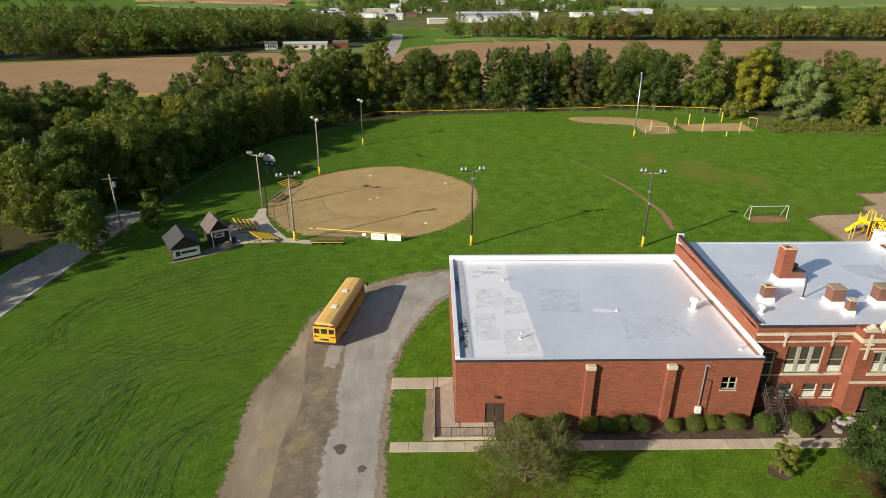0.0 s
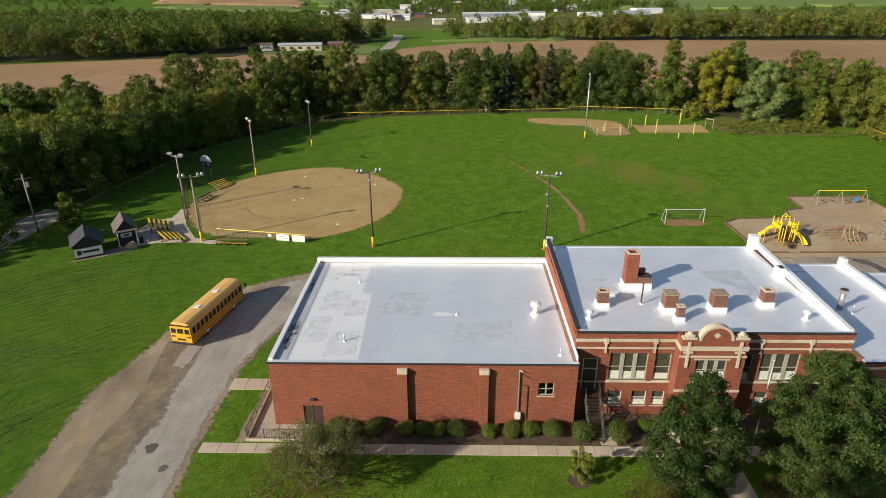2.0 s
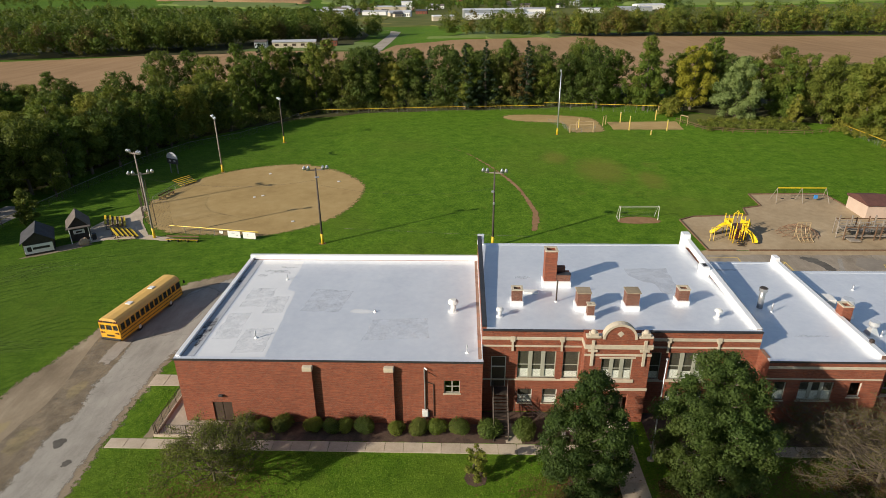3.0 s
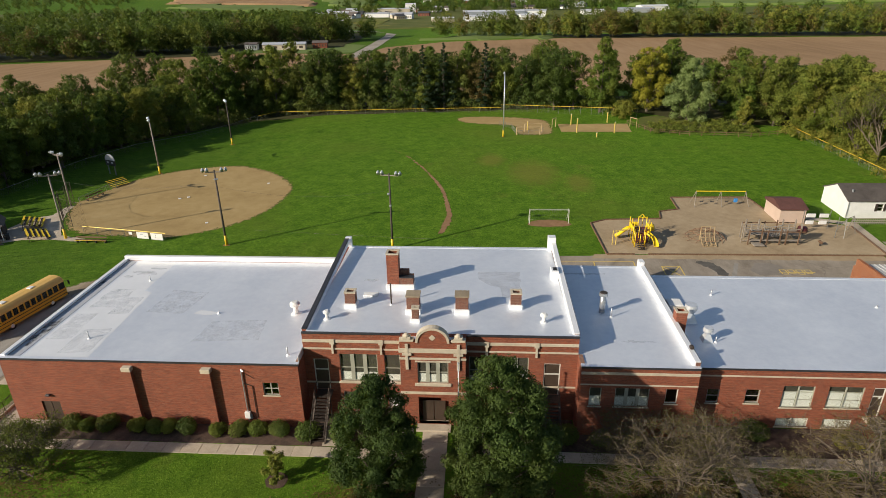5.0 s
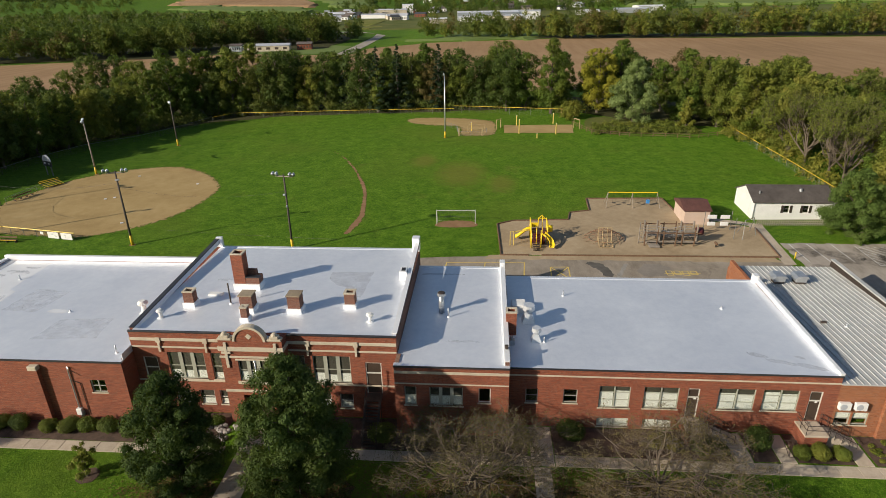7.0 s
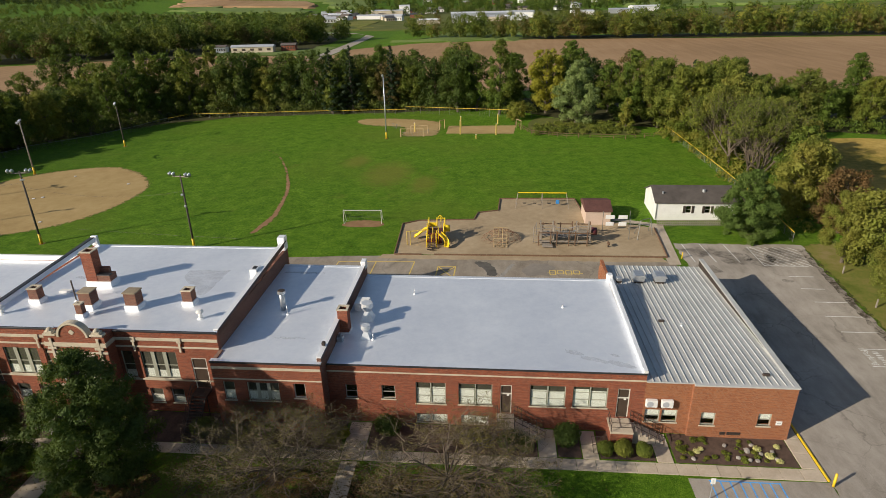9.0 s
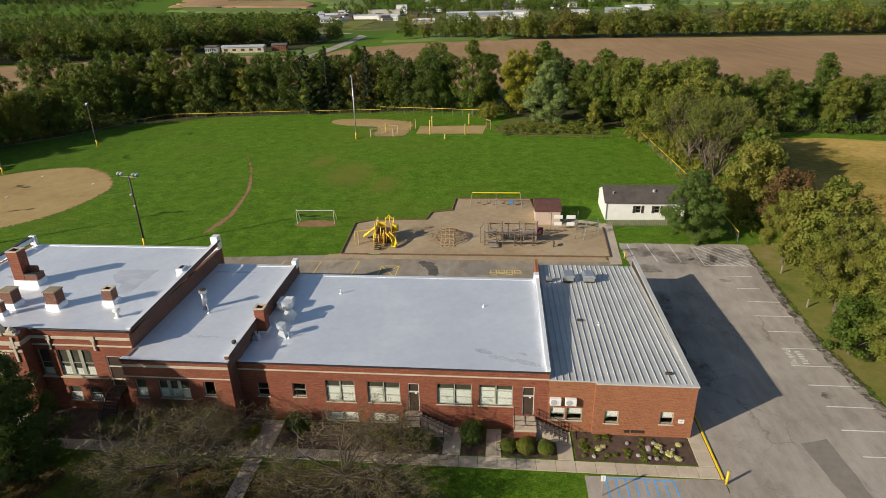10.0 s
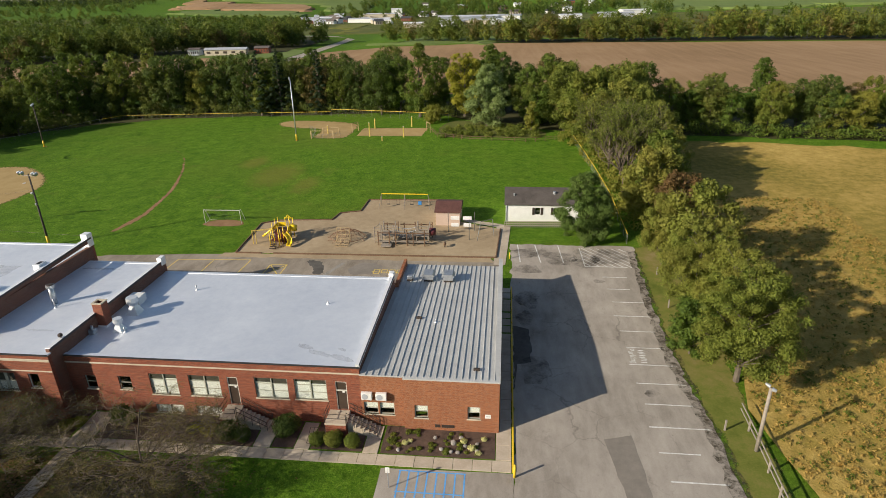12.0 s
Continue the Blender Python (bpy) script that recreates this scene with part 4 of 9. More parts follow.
def window(parent, x0, x1, z0, z1, y, cols=2, rows=(0.5,), frame_mat="frame_tan", blind=0.0, sill=True, glass_top=True, name="window", post=0.05):
    """A window in a wall that faces -y: frame, mullions, panes, blind and stone sill."""
    w = thing(name, "", "")
    w.parent = parent
    f = 0.07
    d0, d1 = y + 0.09, y + 0.17
    bm = boxes((x0, d0, z0, x0 + f, d1, z1), (x1 - f, d0, z0, x1, d1, z1), (x0 + f, d0, z0, x1 - f, d1, z0 + f), (x0 + f, d0, z1 - f, x1 - f, d1, z1))
    cw = (x1 - x0) / cols
    for c in range(1, cols):
        box(bm, x0 + c * cw - post, d0 - 0.01, z0 + f, x0 + c * cw + post, d1, z1 - f)
    for r in rows:
        zz = z0 + (z1 - z0) * r
        for c in range(cols):
            box(bm, x0 + c * cw + f, d0 + 0.01, zz - 0.03, x0 + (c + 1) * cw - f, d1 - 0.01, zz + 0.03)
    part("window_frame", bm, frame_mat, w)
    for c in range(cols):
        g = part("pane", boxes((x0 + c * cw + f, y + 0.125, z0 + f, x0 + (c + 1) * cw - f, y + 0.135, z1 - f)), "glass", w)
        g.visible_shadow = False
        if blind:
            drop = blind + 0.04 * math.sin(7.3 * x0 + 3.1 * c)
            zb = z1 - f - (z1 - z0) * drop if glass_top else z0 + f
            zt = z1 - f if glass_top else z0 + (z1 - z0) * drop
            part("blind", boxes((x0 + c * cw + f + 0.02, y + 0.16, zb, x0 + (c + 1) * cw - f - 0.02, y + 0.175, zt)), "blind", w, "white blind")
            if not glass_top and zt < z1 - f - 0.1:
                part("shade_panel", boxes((x0 + c * cw + f + 0.02, y + 0.162, zt, x0 + (c + 1) * cw - f - 0.02, y + 0.174, z1 - f)), "window_shade", w, "grey-green panel above the blind")
    if sill:
        part("sill", boxes((x0 - 0.08, y - 0.06, z0 - 0.12, x1 + 0.08, y + 0.16, z0), bevel=0.015), "stone", w)
    return w


def flat_roof(parent, x0, y0, x1, y1, z, material="white_roof", name="roof"):
    return part(name, boxes((x0, y0, z - 0.3, x1, y1, z)), material, parent)


def leaning_bar(x0, x1, y0, y1, za, zb, lower):
    """A long bar whose top climbs from za to zb along y."""
    bm = bmesh.new()
    vs = [bm.verts.new((x, y, z)) for x in (x0, x1) for y, z in ((y0, za - lower), (y1, zb - lower), (y1, zb), (y0, za))]
    bm.faces.new(vs[:4]), bm.faces.new(vs[4:][::-1])
    for i in range(4):
        bm.faces.new((vs[(i + 1) % 4], vs[i], vs[4 + i], vs[4 + (i + 1) % 4]))
    bmesh.ops.recalc_face_normals(bm, faces=bm.faces)
    return bm


# gymnasium
gym = thing("gymnasium", "long red brick gymnasium with a flat silver-white roof", "building")
gh = [(2.6, 0.0, 4.3, 2.1), (22.95, 3.35, 24.3, 4.65)]
wall("wall", gym, "x", 0, 26.2, -0.4, 6.45, 0, 0.35, "brick", gh)
wall("wall", gym, "x", 0, 26.2, -0.4, 6.45, 20.7, -0.35, "brick")
wall("wall", gym, "y", 0.35, 20.35, -0.4, 6.45, 0, 0.35, "brick")
wall("wall", gym, "y", 0.35, 20.35, -0.4, 6.45, 26.2, -0.35, "brick")
flat_roof(gym, 0.35, 0.35, 25.85, 20.35, 6.4)


def roof_sheet(name, parent, outline, z, material, label=""):
    """A thin flat area on a roof."""
    bm = bmesh.new()
    f = bm.faces.new([bm.verts.new((x, y, z)) for x, y in outline])
    if f.normal.z < 0:
        f.normal_flip()
    bmesh.ops.triangulate(bm, faces=bm.faces)
    return part(name, bm, material, parent, label)


roof_sheet("fresh_coating", gym, ragged([(1.7, 0.6), (7.6, 0.6), (7.4, 6), (7.2, 12.5), (6.2, 13), (6.3, 19.9), (1.7, 19.9)], 0.8, 0.05, 61), 6.405, "bright_roof", "brighter freshly coated strip of roof")
for k, (xa, ya, xb, yb) in enumerate(((1.9, 3.4, 4.2, 8.2), (2.4, 9.2, 5.2, 13.4), (4.4, 1.2, 7.2, 5.4), (5.0, 8.0, 7.0, 11.6))):
    roof_sheet("worn_coating", gym, ragged([(xa, ya), (xb, ya + 0.2), (xb - 0.15, yb), (xa + 0.1, yb - 0.2)], 0.7, 0.1, 70 + k), 6.408 + 0.001 * k, "roof_dull", "duller patch of the roof coating")
roof_sheet("worn_coating", gym, ragged([(8.6, 8.6), (12.4, 8.4), (13.2, 12.8), (9.2, 13.2)], 0.7, 0.15, 76), 6.404, "roof_dull", "greyer patch of the roof coating")
roof_sheet("worn_coating", gym, ragged([(15.4, 3.4), (21.6, 3.8), (21.2, 7.4), (16, 7.0)], 0.7, 0.15, 77), 6.404, "roof_dull", "greyer patch of the roof coating")
roof_sheet("smudge", gym, smooth_outline([(3.4, 16.6), (4.4, 16.9), (5.6, 16.7), (5.4, 17.3), (4.2, 17.5), (3.5, 17.2)], 0.25, 0.1, 64), 6.413, "roof_smudge", "dark smudge on the roof")
roof_sheet("smudge", gym, smooth_outline([(13.6, 8.4), (15.4, 8.2), (15.8, 8.7), (14.0, 9.0)], 0.25, 0.08, 65), 6.405, "bright_roof", "pale shiny patch on the roof")

part("roof_edge", boxes((-0.06, -0.04, 6.45, 26.26, 0.36, 6.6), bevel=0.01), "white_roof", gym)
part("edge_strip", boxes((-0.08, -0.075, 6.42, 26.28, -0.045, 6.615)), "black_edge", gym, "dark drip edge under the roof")
part("parapet", boxes((-0.06, 0.36, 6.45, 0.36, 20.3, 6.7), bevel=0.02), "bright_roof", gym)
part("parapet", boxes((-0.06, 20.3, 6.45, 26.2, 20.76, 7.0), bevel=0.03), "bright_roof", gym)
part("parapet_strip", boxes((0.37, 0.5, 6.4, 1.45, 20.2, 6.425)), "grey_roof", gym, "grey-blue strip along the parapet")
rg = random.Random(5)
for k in range(16):
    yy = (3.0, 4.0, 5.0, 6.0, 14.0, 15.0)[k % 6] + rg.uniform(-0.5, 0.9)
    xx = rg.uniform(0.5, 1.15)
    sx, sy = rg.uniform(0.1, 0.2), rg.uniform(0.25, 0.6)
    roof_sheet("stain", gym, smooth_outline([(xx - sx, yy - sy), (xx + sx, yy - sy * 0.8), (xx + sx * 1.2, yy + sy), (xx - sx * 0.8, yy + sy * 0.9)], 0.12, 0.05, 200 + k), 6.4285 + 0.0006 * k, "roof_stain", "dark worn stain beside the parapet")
for u0 in (11.05, 17.95):
    pil = part("pilaster", boxes((u0, -0.42, -0.1, u0 + 0.75, 0.0, 5.7), bevel=0.01), "brick", gym)
    part("cap", boxes((u0 - 0.05, -0.47, 5.7, u0 + 0.8, 0.0, 6.12), bevel=0.04), "stone", pil, "pale stone cap")
window(gym, 22.95, 24.3, 3.35, 4.65, 0, 2, (0.5,), "frame_tan")
door = thing("door", "", "")
door.parent = gym
part("leaf", boxes((2.65, 0.1, 0.0, 3.43, 0.16, 2.05), bevel=0.01), "brown_panel", door)
part("leaf", boxes((3.47, 0.1, 0.0, 4.25, 0.16, 2.05), bevel=0.01), "brown_panel", door)
part("lamp", boxes((3.3, -0.25, 2.75, 3.7, 0.0, 2.95), bevel=0.04), "black_edge", gym, "dark wall lamp above the door")

# old two-storey school
old = thing("old_school_block", "two-storey red brick school block with cream stone bands", "building")
OX0, OX1, OY = 26.2, 49.7, 1.9
mh = [(27.0, 2.7, 28.3, 5.9), (29.3, 3.7, 32.6, 6.45), (33.2, 3.7, 34.6, 6.45), (29.4, 1.0, 30.7, 2.5), (31.6, 1.0, 32.9, 2.5), (33.4, 1.0, 34.5, 2.5),
      (40.5, 3.7, 41.6, 6.45), (42.3, 3.7, 45.6, 6.45), (46.9, 2.7, 48.3, 5.9), (42.4, 1.0, 43.6, 2.5), (44.4, 1.0, 45.6, 2.5)]
wall("wall", old, "x", OX0, OX1, -0.4, 8.45, OY, 0.35, "brick", mh)
wall("wall", old, "x", OX0, OX1, -0.4, 8.22, 21.0, -0.35, "brick")
part("back_edge", boxes((OX0 + 0.4, 20.6, 8.22, OX1 - 0.4, 21.06, 8.34), bevel=0.02), "white_roof", old)
for side in (0, 1):
    xa, xb = (OX0, OX0 + 0.35) if side == 0 else (OX1 - 0.35, OX1)
    # the east wall and parapet get darker brick, their shade put into the colour
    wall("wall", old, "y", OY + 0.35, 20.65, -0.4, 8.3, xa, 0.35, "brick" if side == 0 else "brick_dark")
    part("parapet", leaning_bar(xa, xb, OY + 0.35, 20.65, 8.62, 9.3, 0.5), "brick" if side == 0 else "brick_dark", old)
    part("coping", leaning_bar(xa - 0.05, xb + 0.05, OY + 0.35, 20.7, 8.71, 9.39, 0.088), "black_edge" if side == 0 else "bright_roof", old, "sloping parapet coping")
    la, lb = (OX0 + 0.352, OX0 + 0.42) if side == 0 else (OX1 - 0.42, OX1 - 0.352)
    part("parapet_lining", leaning_bar(la, lb, OY + 0.36, 20.65, 8.6, 9.28, 0.5), "white_roof" if side == 0 else "bright_roof", old)
part("coping_edge", leaning_bar(OX1 + 0.052, OX1 + 0.075, OY + 0.36, 20.7, 8.72, 9.4, 0.2), "black_edge", old, "dark metal edge of the coping")
part("wall_flashing", boxes((OX0 - 0.05, 0.4, 6.4, OX0 - 0.003, 20.3, 7.1)), "white_roof", gym, "white-coated flashing up the taller wall")
flat_roof(old, OX0 + 0.35, OY + 0.35, OX1 - 0.35, 20.65, 8.3)
roof_sheet("roof_repair", old, ragged([(41.2, 14.6), (45.6, 14.8), (45.4, 12.2), (45.2, 9.2), (43.6, 9.0), (43.4, 11.2), (42.4, 11.6), (41.3, 13.0)], 0.6, 0.12, 67), 8.305, "roof_smudge", "grey worn area of roof")
roof_sheet("roof_repair", old, ragged([(46.0, 11.0), (48.4, 11.2), (48.3, 15.2), (46.4, 15)], 0.6, 0.12, 68), 8.304, "white_roof", "duller area of roof")
for xa, xb in ((OX0, 34.7), (40.3, OX1)):
    part("coping", boxes((xa, OY - 0.1, 8.45, xb, OY + 0.1, 8.6), bevel=0.015), "black_edge", old, "dark metal coping")
    part("coping_back", boxes((xa + 0.36, OY + 0.1, 8.45, xb - 0.02, OY + 0.345, 8.59)), "white_roof", old)
part("parapet_block", boxes((OX1 - 0.75, 20.1, 8.3, OX1 + 0.07, 21.05, 9.9), bevel=0.03), "bright_roof", old, "raised white corner of the parapet")
part("parapet_block", boxes((OX0 - 0.03, 20.66, 8.3, OX0 + 0.7, 21.05, 9.5), bevel=0.03), "white_roof", old, "raised corner of the parapet")
for xa, xb in ((OX0, 34.75), (40.25, OX1)):
    part("stone_band", boxes((xa, OY - 0.1, 7.62, xb, OY, 7.9), bevel=0.02), "stone", old, "cream stone band")
    part("stone_band", boxes((xa, OY - 0.07, 6.9, xb, OY, 7.06), bevel=0.015), "stone", old, "thin cream stone band")
    part("stone_band", boxes((xa, OY - 0.06, 3.42, xb, OY, 3.58), bevel=0.015), "stone", old, "cream stone sill band")
for u in (28.8, 33.0, 42.0, 46.2):
    bm = boxes((u - 0.09, OY - 0.16, 6.55, u + 0.09, OY - 0.1, 7.9), (u - 0.2, OY - 0.17, 7.5, u + 0.2, OY - 0.1, 7.98))
    part("stone_drop", bm, "stone", old, "cream stone drop ornament")
window(old, 29.3, 32.6, 3.7, 6.45, OY, 3, (0.48,), "frame_tan", 0.3, True, False, post=0.17)
window(old, 33.2, 34.6, 3.7, 6.45, OY, 1, (0.48,), "frame_tan", 0.25, True, False)
window(old, 40.5, 41.6, 3.7, 6.45, OY, 1, (0.48,), "frame_tan", 0.25, True, False)
window(old, 42.3, 45.6, 3.7, 6.45, OY, 3, (0.48,), "frame_tan", 0.3, True, False, post=0.17)
for a, b in ((29.4, 30.7), (31.6, 32.9), (33.4, 34.5), (42.4, 43.6), (44.4, 45.6)):
    window(old, a, b, 1.0, 2.5, OY, 1, (0.5,), "frame_white", 0.4, True, False)
for a, b in ((27.0, 28.3), (46.9, 48.3)):
    d = thing("fire_door", "", "")
    d.parent = old
    part("leaf", boxes((a + 0.08, OY + 0.1, 2.7, b - 0.08, OY + 0.16, 4.75), bevel=0.01), "brown_panel", d)
    part("transom", boxes((a + 0.08, OY + 0.1, 4.85, b - 0.08, OY + 0.15, 5.82)), "brown_panel", d)
    part("door_frame", boxes((a, OY + 0.04, 2.7, a + 0.08, OY + 0.2, 5.9), (b - 0.08, OY + 0.04, 2.7, b, OY + 0.2, 5.9), (a + 0.08, OY + 0.04, 4.75, b - 0.08, OY + 0.2, 4.85), (a + 0.08, OY + 0.04, 5.82, b - 0.08, OY + 0.2, 5.9)), "frame_white", d)

# entrance bay
BX0, BX1, BY = 34.75, 40.25, 0.7
bay = thing("entrance_bay", "projecting brick entrance bay with an arched stone gable", "building part")
wall("wall", bay, "x", BX0, BX1, -0.4, 8.6, BY, 0.35, "brick", [(36.2, 0.2, 38.8, 3.0), (36.2, 4.5, 38.8, 6.6)])
wall("wall", bay, "y", BY + 0.35, OY, -0.4, 8.6, BX0, 0.35, "brick")
wall("wall", bay, "y", BY + 0.35, OY, -0.4, 8.6, BX1, -0.35, "brick")
part("bay_roof", boxes((BX0 + 0.35, BY + 0.35, 8.2, BX1 - 0.35, OY + 0.35, 8.35)), "white_roof", bay)
arch = [(37.5 + 1.25 * math.cos(a), 8.55 + 1.25 * math.sin(a)) for a in [math.pi * i / 16 for i in range(17)]]
part("gable", prism(bmesh.new(), arch, BY - 0.06, BY + 0.4), "brick", bay)
ring = [(37.5 + r * math.cos(a), 8.55 + r * math.sin(a)) for r, seq in ((1.42, range(17)), (1.22, range(16, -1, -1))) for a in [math.pi * i / 16 for i in seq]]
part("gable_arch", prism(bmesh.new(), ring, BY - 0.14, BY + 0.46), "stone", bay, "cream stone arch")
bm = bmesh.new()
prism(bm, [(37.5, 8.75), (37.78, 9.03), (37.5, 9.31), (37.22, 9.03)], BY - 0.1, BY - 0.062)
part("diamond", bm, "stone", bay, "cream stone diamond")
for u in (35.35, 39.65):
    bm = boxes((u - 0.6, BY - 0.12, 8.6, u + 0.6, BY + 0.42, 8.8), (u - 0.36, BY - 0.1, 8.8, u + 0.36, BY + 0.4, 9.05), bevel=0.03)
    bmesh.ops.create_uvsphere(bm, u_segments=10, v_segments=6, radius=0.27, matrix=Matrix.Translation((u, BY + 0.15, 9.06)))
    part("shoulder", bm, "stone", bay, "rounded cream stone shoulder")
    part("stone_cross", boxes((u - 0.13, BY - 0.13, 5.9, u + 0.13, BY - 0.03, 8.4), (u - 0.4, BY - 0.15, 7.3, u + 0.4, BY - 0.031, 7.5), bevel=0.015), "stone", bay, "cream stone cross ornament")
part("stone_band", boxes((BX0 - 0.08, BY - 0.1, 7.55, BX1 + 0.08, BY, 7.95), (BX0 - 0.1, BY, 7.55, BX0, OY - 0.1, 7.95), (BX1, BY, 7.55, BX1 + 0.1, OY - 0.1, 7.95), bevel=0.015), "stone", bay)
part("stone_band", boxes((BX0 - 0.06, BY - 0.07, 6.85, BX1 + 0.06, BY, 7.05), bevel=0.015), "stone", bay)
part("stone_band", boxes((BX0 - 0.06, BY - 0.07, 3.35, BX1 + 0.06, BY, 3.6), bevel=0.015), "stone", bay)
part("window_sill_course", boxes((35.95, BY - 0.08, 4.2, 39.05, BY, 4.5), bevel=0.015), "stone", bay)
part("window_lintel", boxes((36.0, BY - 0.06, 6.6, 39.0, BY, 6.75), bevel=0.015), "stone", bay)
window(bay, 36.2, 38.8, 4.5, 6.6, BY, 3, (0.5,), "frame_tan", 0.4, False, False, post=0.16)
d = thing("entrance_door", "", "")
d.parent = bay
part("leaf", boxes((36.5, BY + 0.4, 0.2, 37.47, BY + 0.46, 2.35), bevel=0.01), "brown_panel", d)
part("leaf", boxes((37.53, BY + 0.4, 0.2, 38.5, BY + 0.46, 2.35), bevel=0.01), "brown_panel", d)
part("step", boxes((36.0, BY - 0.9, -0.1, 39.0, BY, 0.18), (36.2, BY, -0.1, 38.8, BY + 0.5, 0.2), bevel=0.02), "concrete", bay, "concrete entrance step")

# link wing
wing = thing("link_wing", "low red brick link wing with a white flat roof", "building")
WX0, WX1 = 49.7, 59.2
wh = [(50.5, 3.1, 51.5, 4.95), (52.6, 3.1, 55.4, 4.95), (56.7, 3.5, 57.7, 4.95)]
wall("wall", wing, "x", WX0, WX1, -0.4, 6.9, 0, 0.35, "brick", wh)
wall("wall", wing, "x", WX0, WX1, -0.4, 6.72, 19.6, -0.35, "brick")
part("back_edge", boxes((WX0, 19.2, 6.72, WX1, 19.66, 6.84), bevel=0.02), "white_roof", wing)
wall("wall", wing, "y", 0.35, 1.9, -0.4, 6.9, WX0, 0.35, "brick")
# east side: the darker brick carries the wall's shade in its colour
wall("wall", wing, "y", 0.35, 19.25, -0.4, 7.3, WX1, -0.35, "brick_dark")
flat_roof(wing, WX0 + 0.05, 0.35, WX1 - 0.35, 19.25, 6.8)
part("roof_edge", boxes((WX0 - 0.04, -0.04, 6.9, WX1 + 0.04, 0.4, 7.02), bevel=0.01), "white_roof", wing)
part("drip_edge", boxes((WX0 - 0.05, -0.075, 6.85, WX1 + 0.05, -0.045, 7.03)), "black_edge", wing, "dark drip edge")
part("coping", boxes((WX1 - 0.42, 0.42, 7.3, WX1 + 0.05, 18.6, 7.4), bevel=0.015), "bright_roof", wing)
part("coping_edge", boxes((WX1 + 0.051, 0.42, 7.2, WX1 + 0.07, 18.6, 7.41)), "black_edge", wing, "dark metal edge of the coping")
part("parapet_lining", boxes((WX1 - 0.42, 0.42, 6.8, WX1 - 0.352, 19.2, 7.3)), "bright_roof", wing)
part("parapet_block", boxes((WX1 - 0.5, 18.7, 6.8, WX1 + 0.06, 19.62, 7.75), bevel=0.03), "bright_roof", wing, "raised white corner of the parapet")
part("stone_band", boxes((WX0, -0.06, 6.25, WX1, 0, 6.5), bevel=0.015), "stone", wing, "weathered cream stone band")
part("stone_band", boxes((WX0, -0.05, 5.2, WX1, 0, 5.32), bevel=0.012), "stone", wing)
window(wing, 50.5, 51.5, 3.1, 4.95, 0, 1, (0.5,), "frame_tan", 0.5, True, False)
window(wing, 52.6, 55.4, 3.1, 4.95, 0, 3, (0.5,), "frame_tan", 0.5, True, False, post=0.14)
window(wing, 56.7, 57.7, 3.5, 4.95, 0, 1, (), "frame_white")

# classroom block
cls = thing("classroom_block", "long low red brick classroom block with wide windows", "building")
CX0, CX1, CY = 59.2, 86.2, 1.58
cw = [(60.7, 2.5, 61.75, 3.9), (63.9, 2.55, 65.1, 3.95), (66.9, 2.2, 69.5, 4.4), (70.6, 2.25, 73.5, 4.42), (74.2, 1.5, 75.15, 4.4), (76.7, 2.35, 79.7, 4.48), (80.3, 2.4, 83.2, 4.5), (84.0, 1.5, 85.0, 4.45), (66.9, 0.2, 69.6, 1.1), (70.8, 0.2, 73.2, 1.1)]
wall("wall", cls, "x", CX0, CX1, -0.4, 5.95, CY, 0.35, "brick", cw)
wall("wall", cls, "x", CX0, CX1, -0.4, 5.82, 19.2, -0.35, "brick")
part("back_edge", boxes((CX0 + 0.02, 18.8, 5.82, CX1, 19.26, 5.94), bevel=0.02), "white_roof", cls)
# shade of this east wall is coloured in with the darker brick
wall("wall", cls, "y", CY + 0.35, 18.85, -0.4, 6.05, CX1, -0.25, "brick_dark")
flat_roof(cls, CX0 + 0.02, CY + 0.35, CX1 - 0.25, 18.85, 5.9)
part("roof_edge", boxes((CX0 + 0.06, CY - 0.04, 5.95, CX1 + 0.04, CY + 0.4, 6.06), bevel=0.01), "white_roof", cls)
part("drip_edge", boxes((CX0 + 0.06, CY - 0.075, 5.9, CX1 + 0.05, CY - 0.045, 6.07)), "black_edge", cls, "dark drip edge")
part("stone_band", boxes((CX0, CY - 0.05, 5.22, CX1, CY, 5.36), bevel=0.012), "stone", cls, "thin cream stone band")
part("coping", leaning_bar(CX1 - 0.27, CX1 + 0.05, CY - 0.03, 18.6, 6.3, 6.5, 0.4), "bright_roof", cls)
part("coping_edge", leaning_bar(CX1 + 0.051, CX1 + 0.07, CY - 0.03, 18.6, 6.31, 6.51, 0.22), "black_edge", cls, "dark metal edge of the coping")
part("parapet_lining", leaning_bar(CX1 - 0.31, CX1 - 0.272, CY + 0.42, 18.6, 6.29, 6.48, 0.45), "white_roof", cls)
part("parapet_block", boxes((CX1 - 0.5, 18.5, 5.9, CX1 + 0.06, 19.22, 6.75), bevel=0.03), "bright_roof", cls, "raised white corner of the parapet")
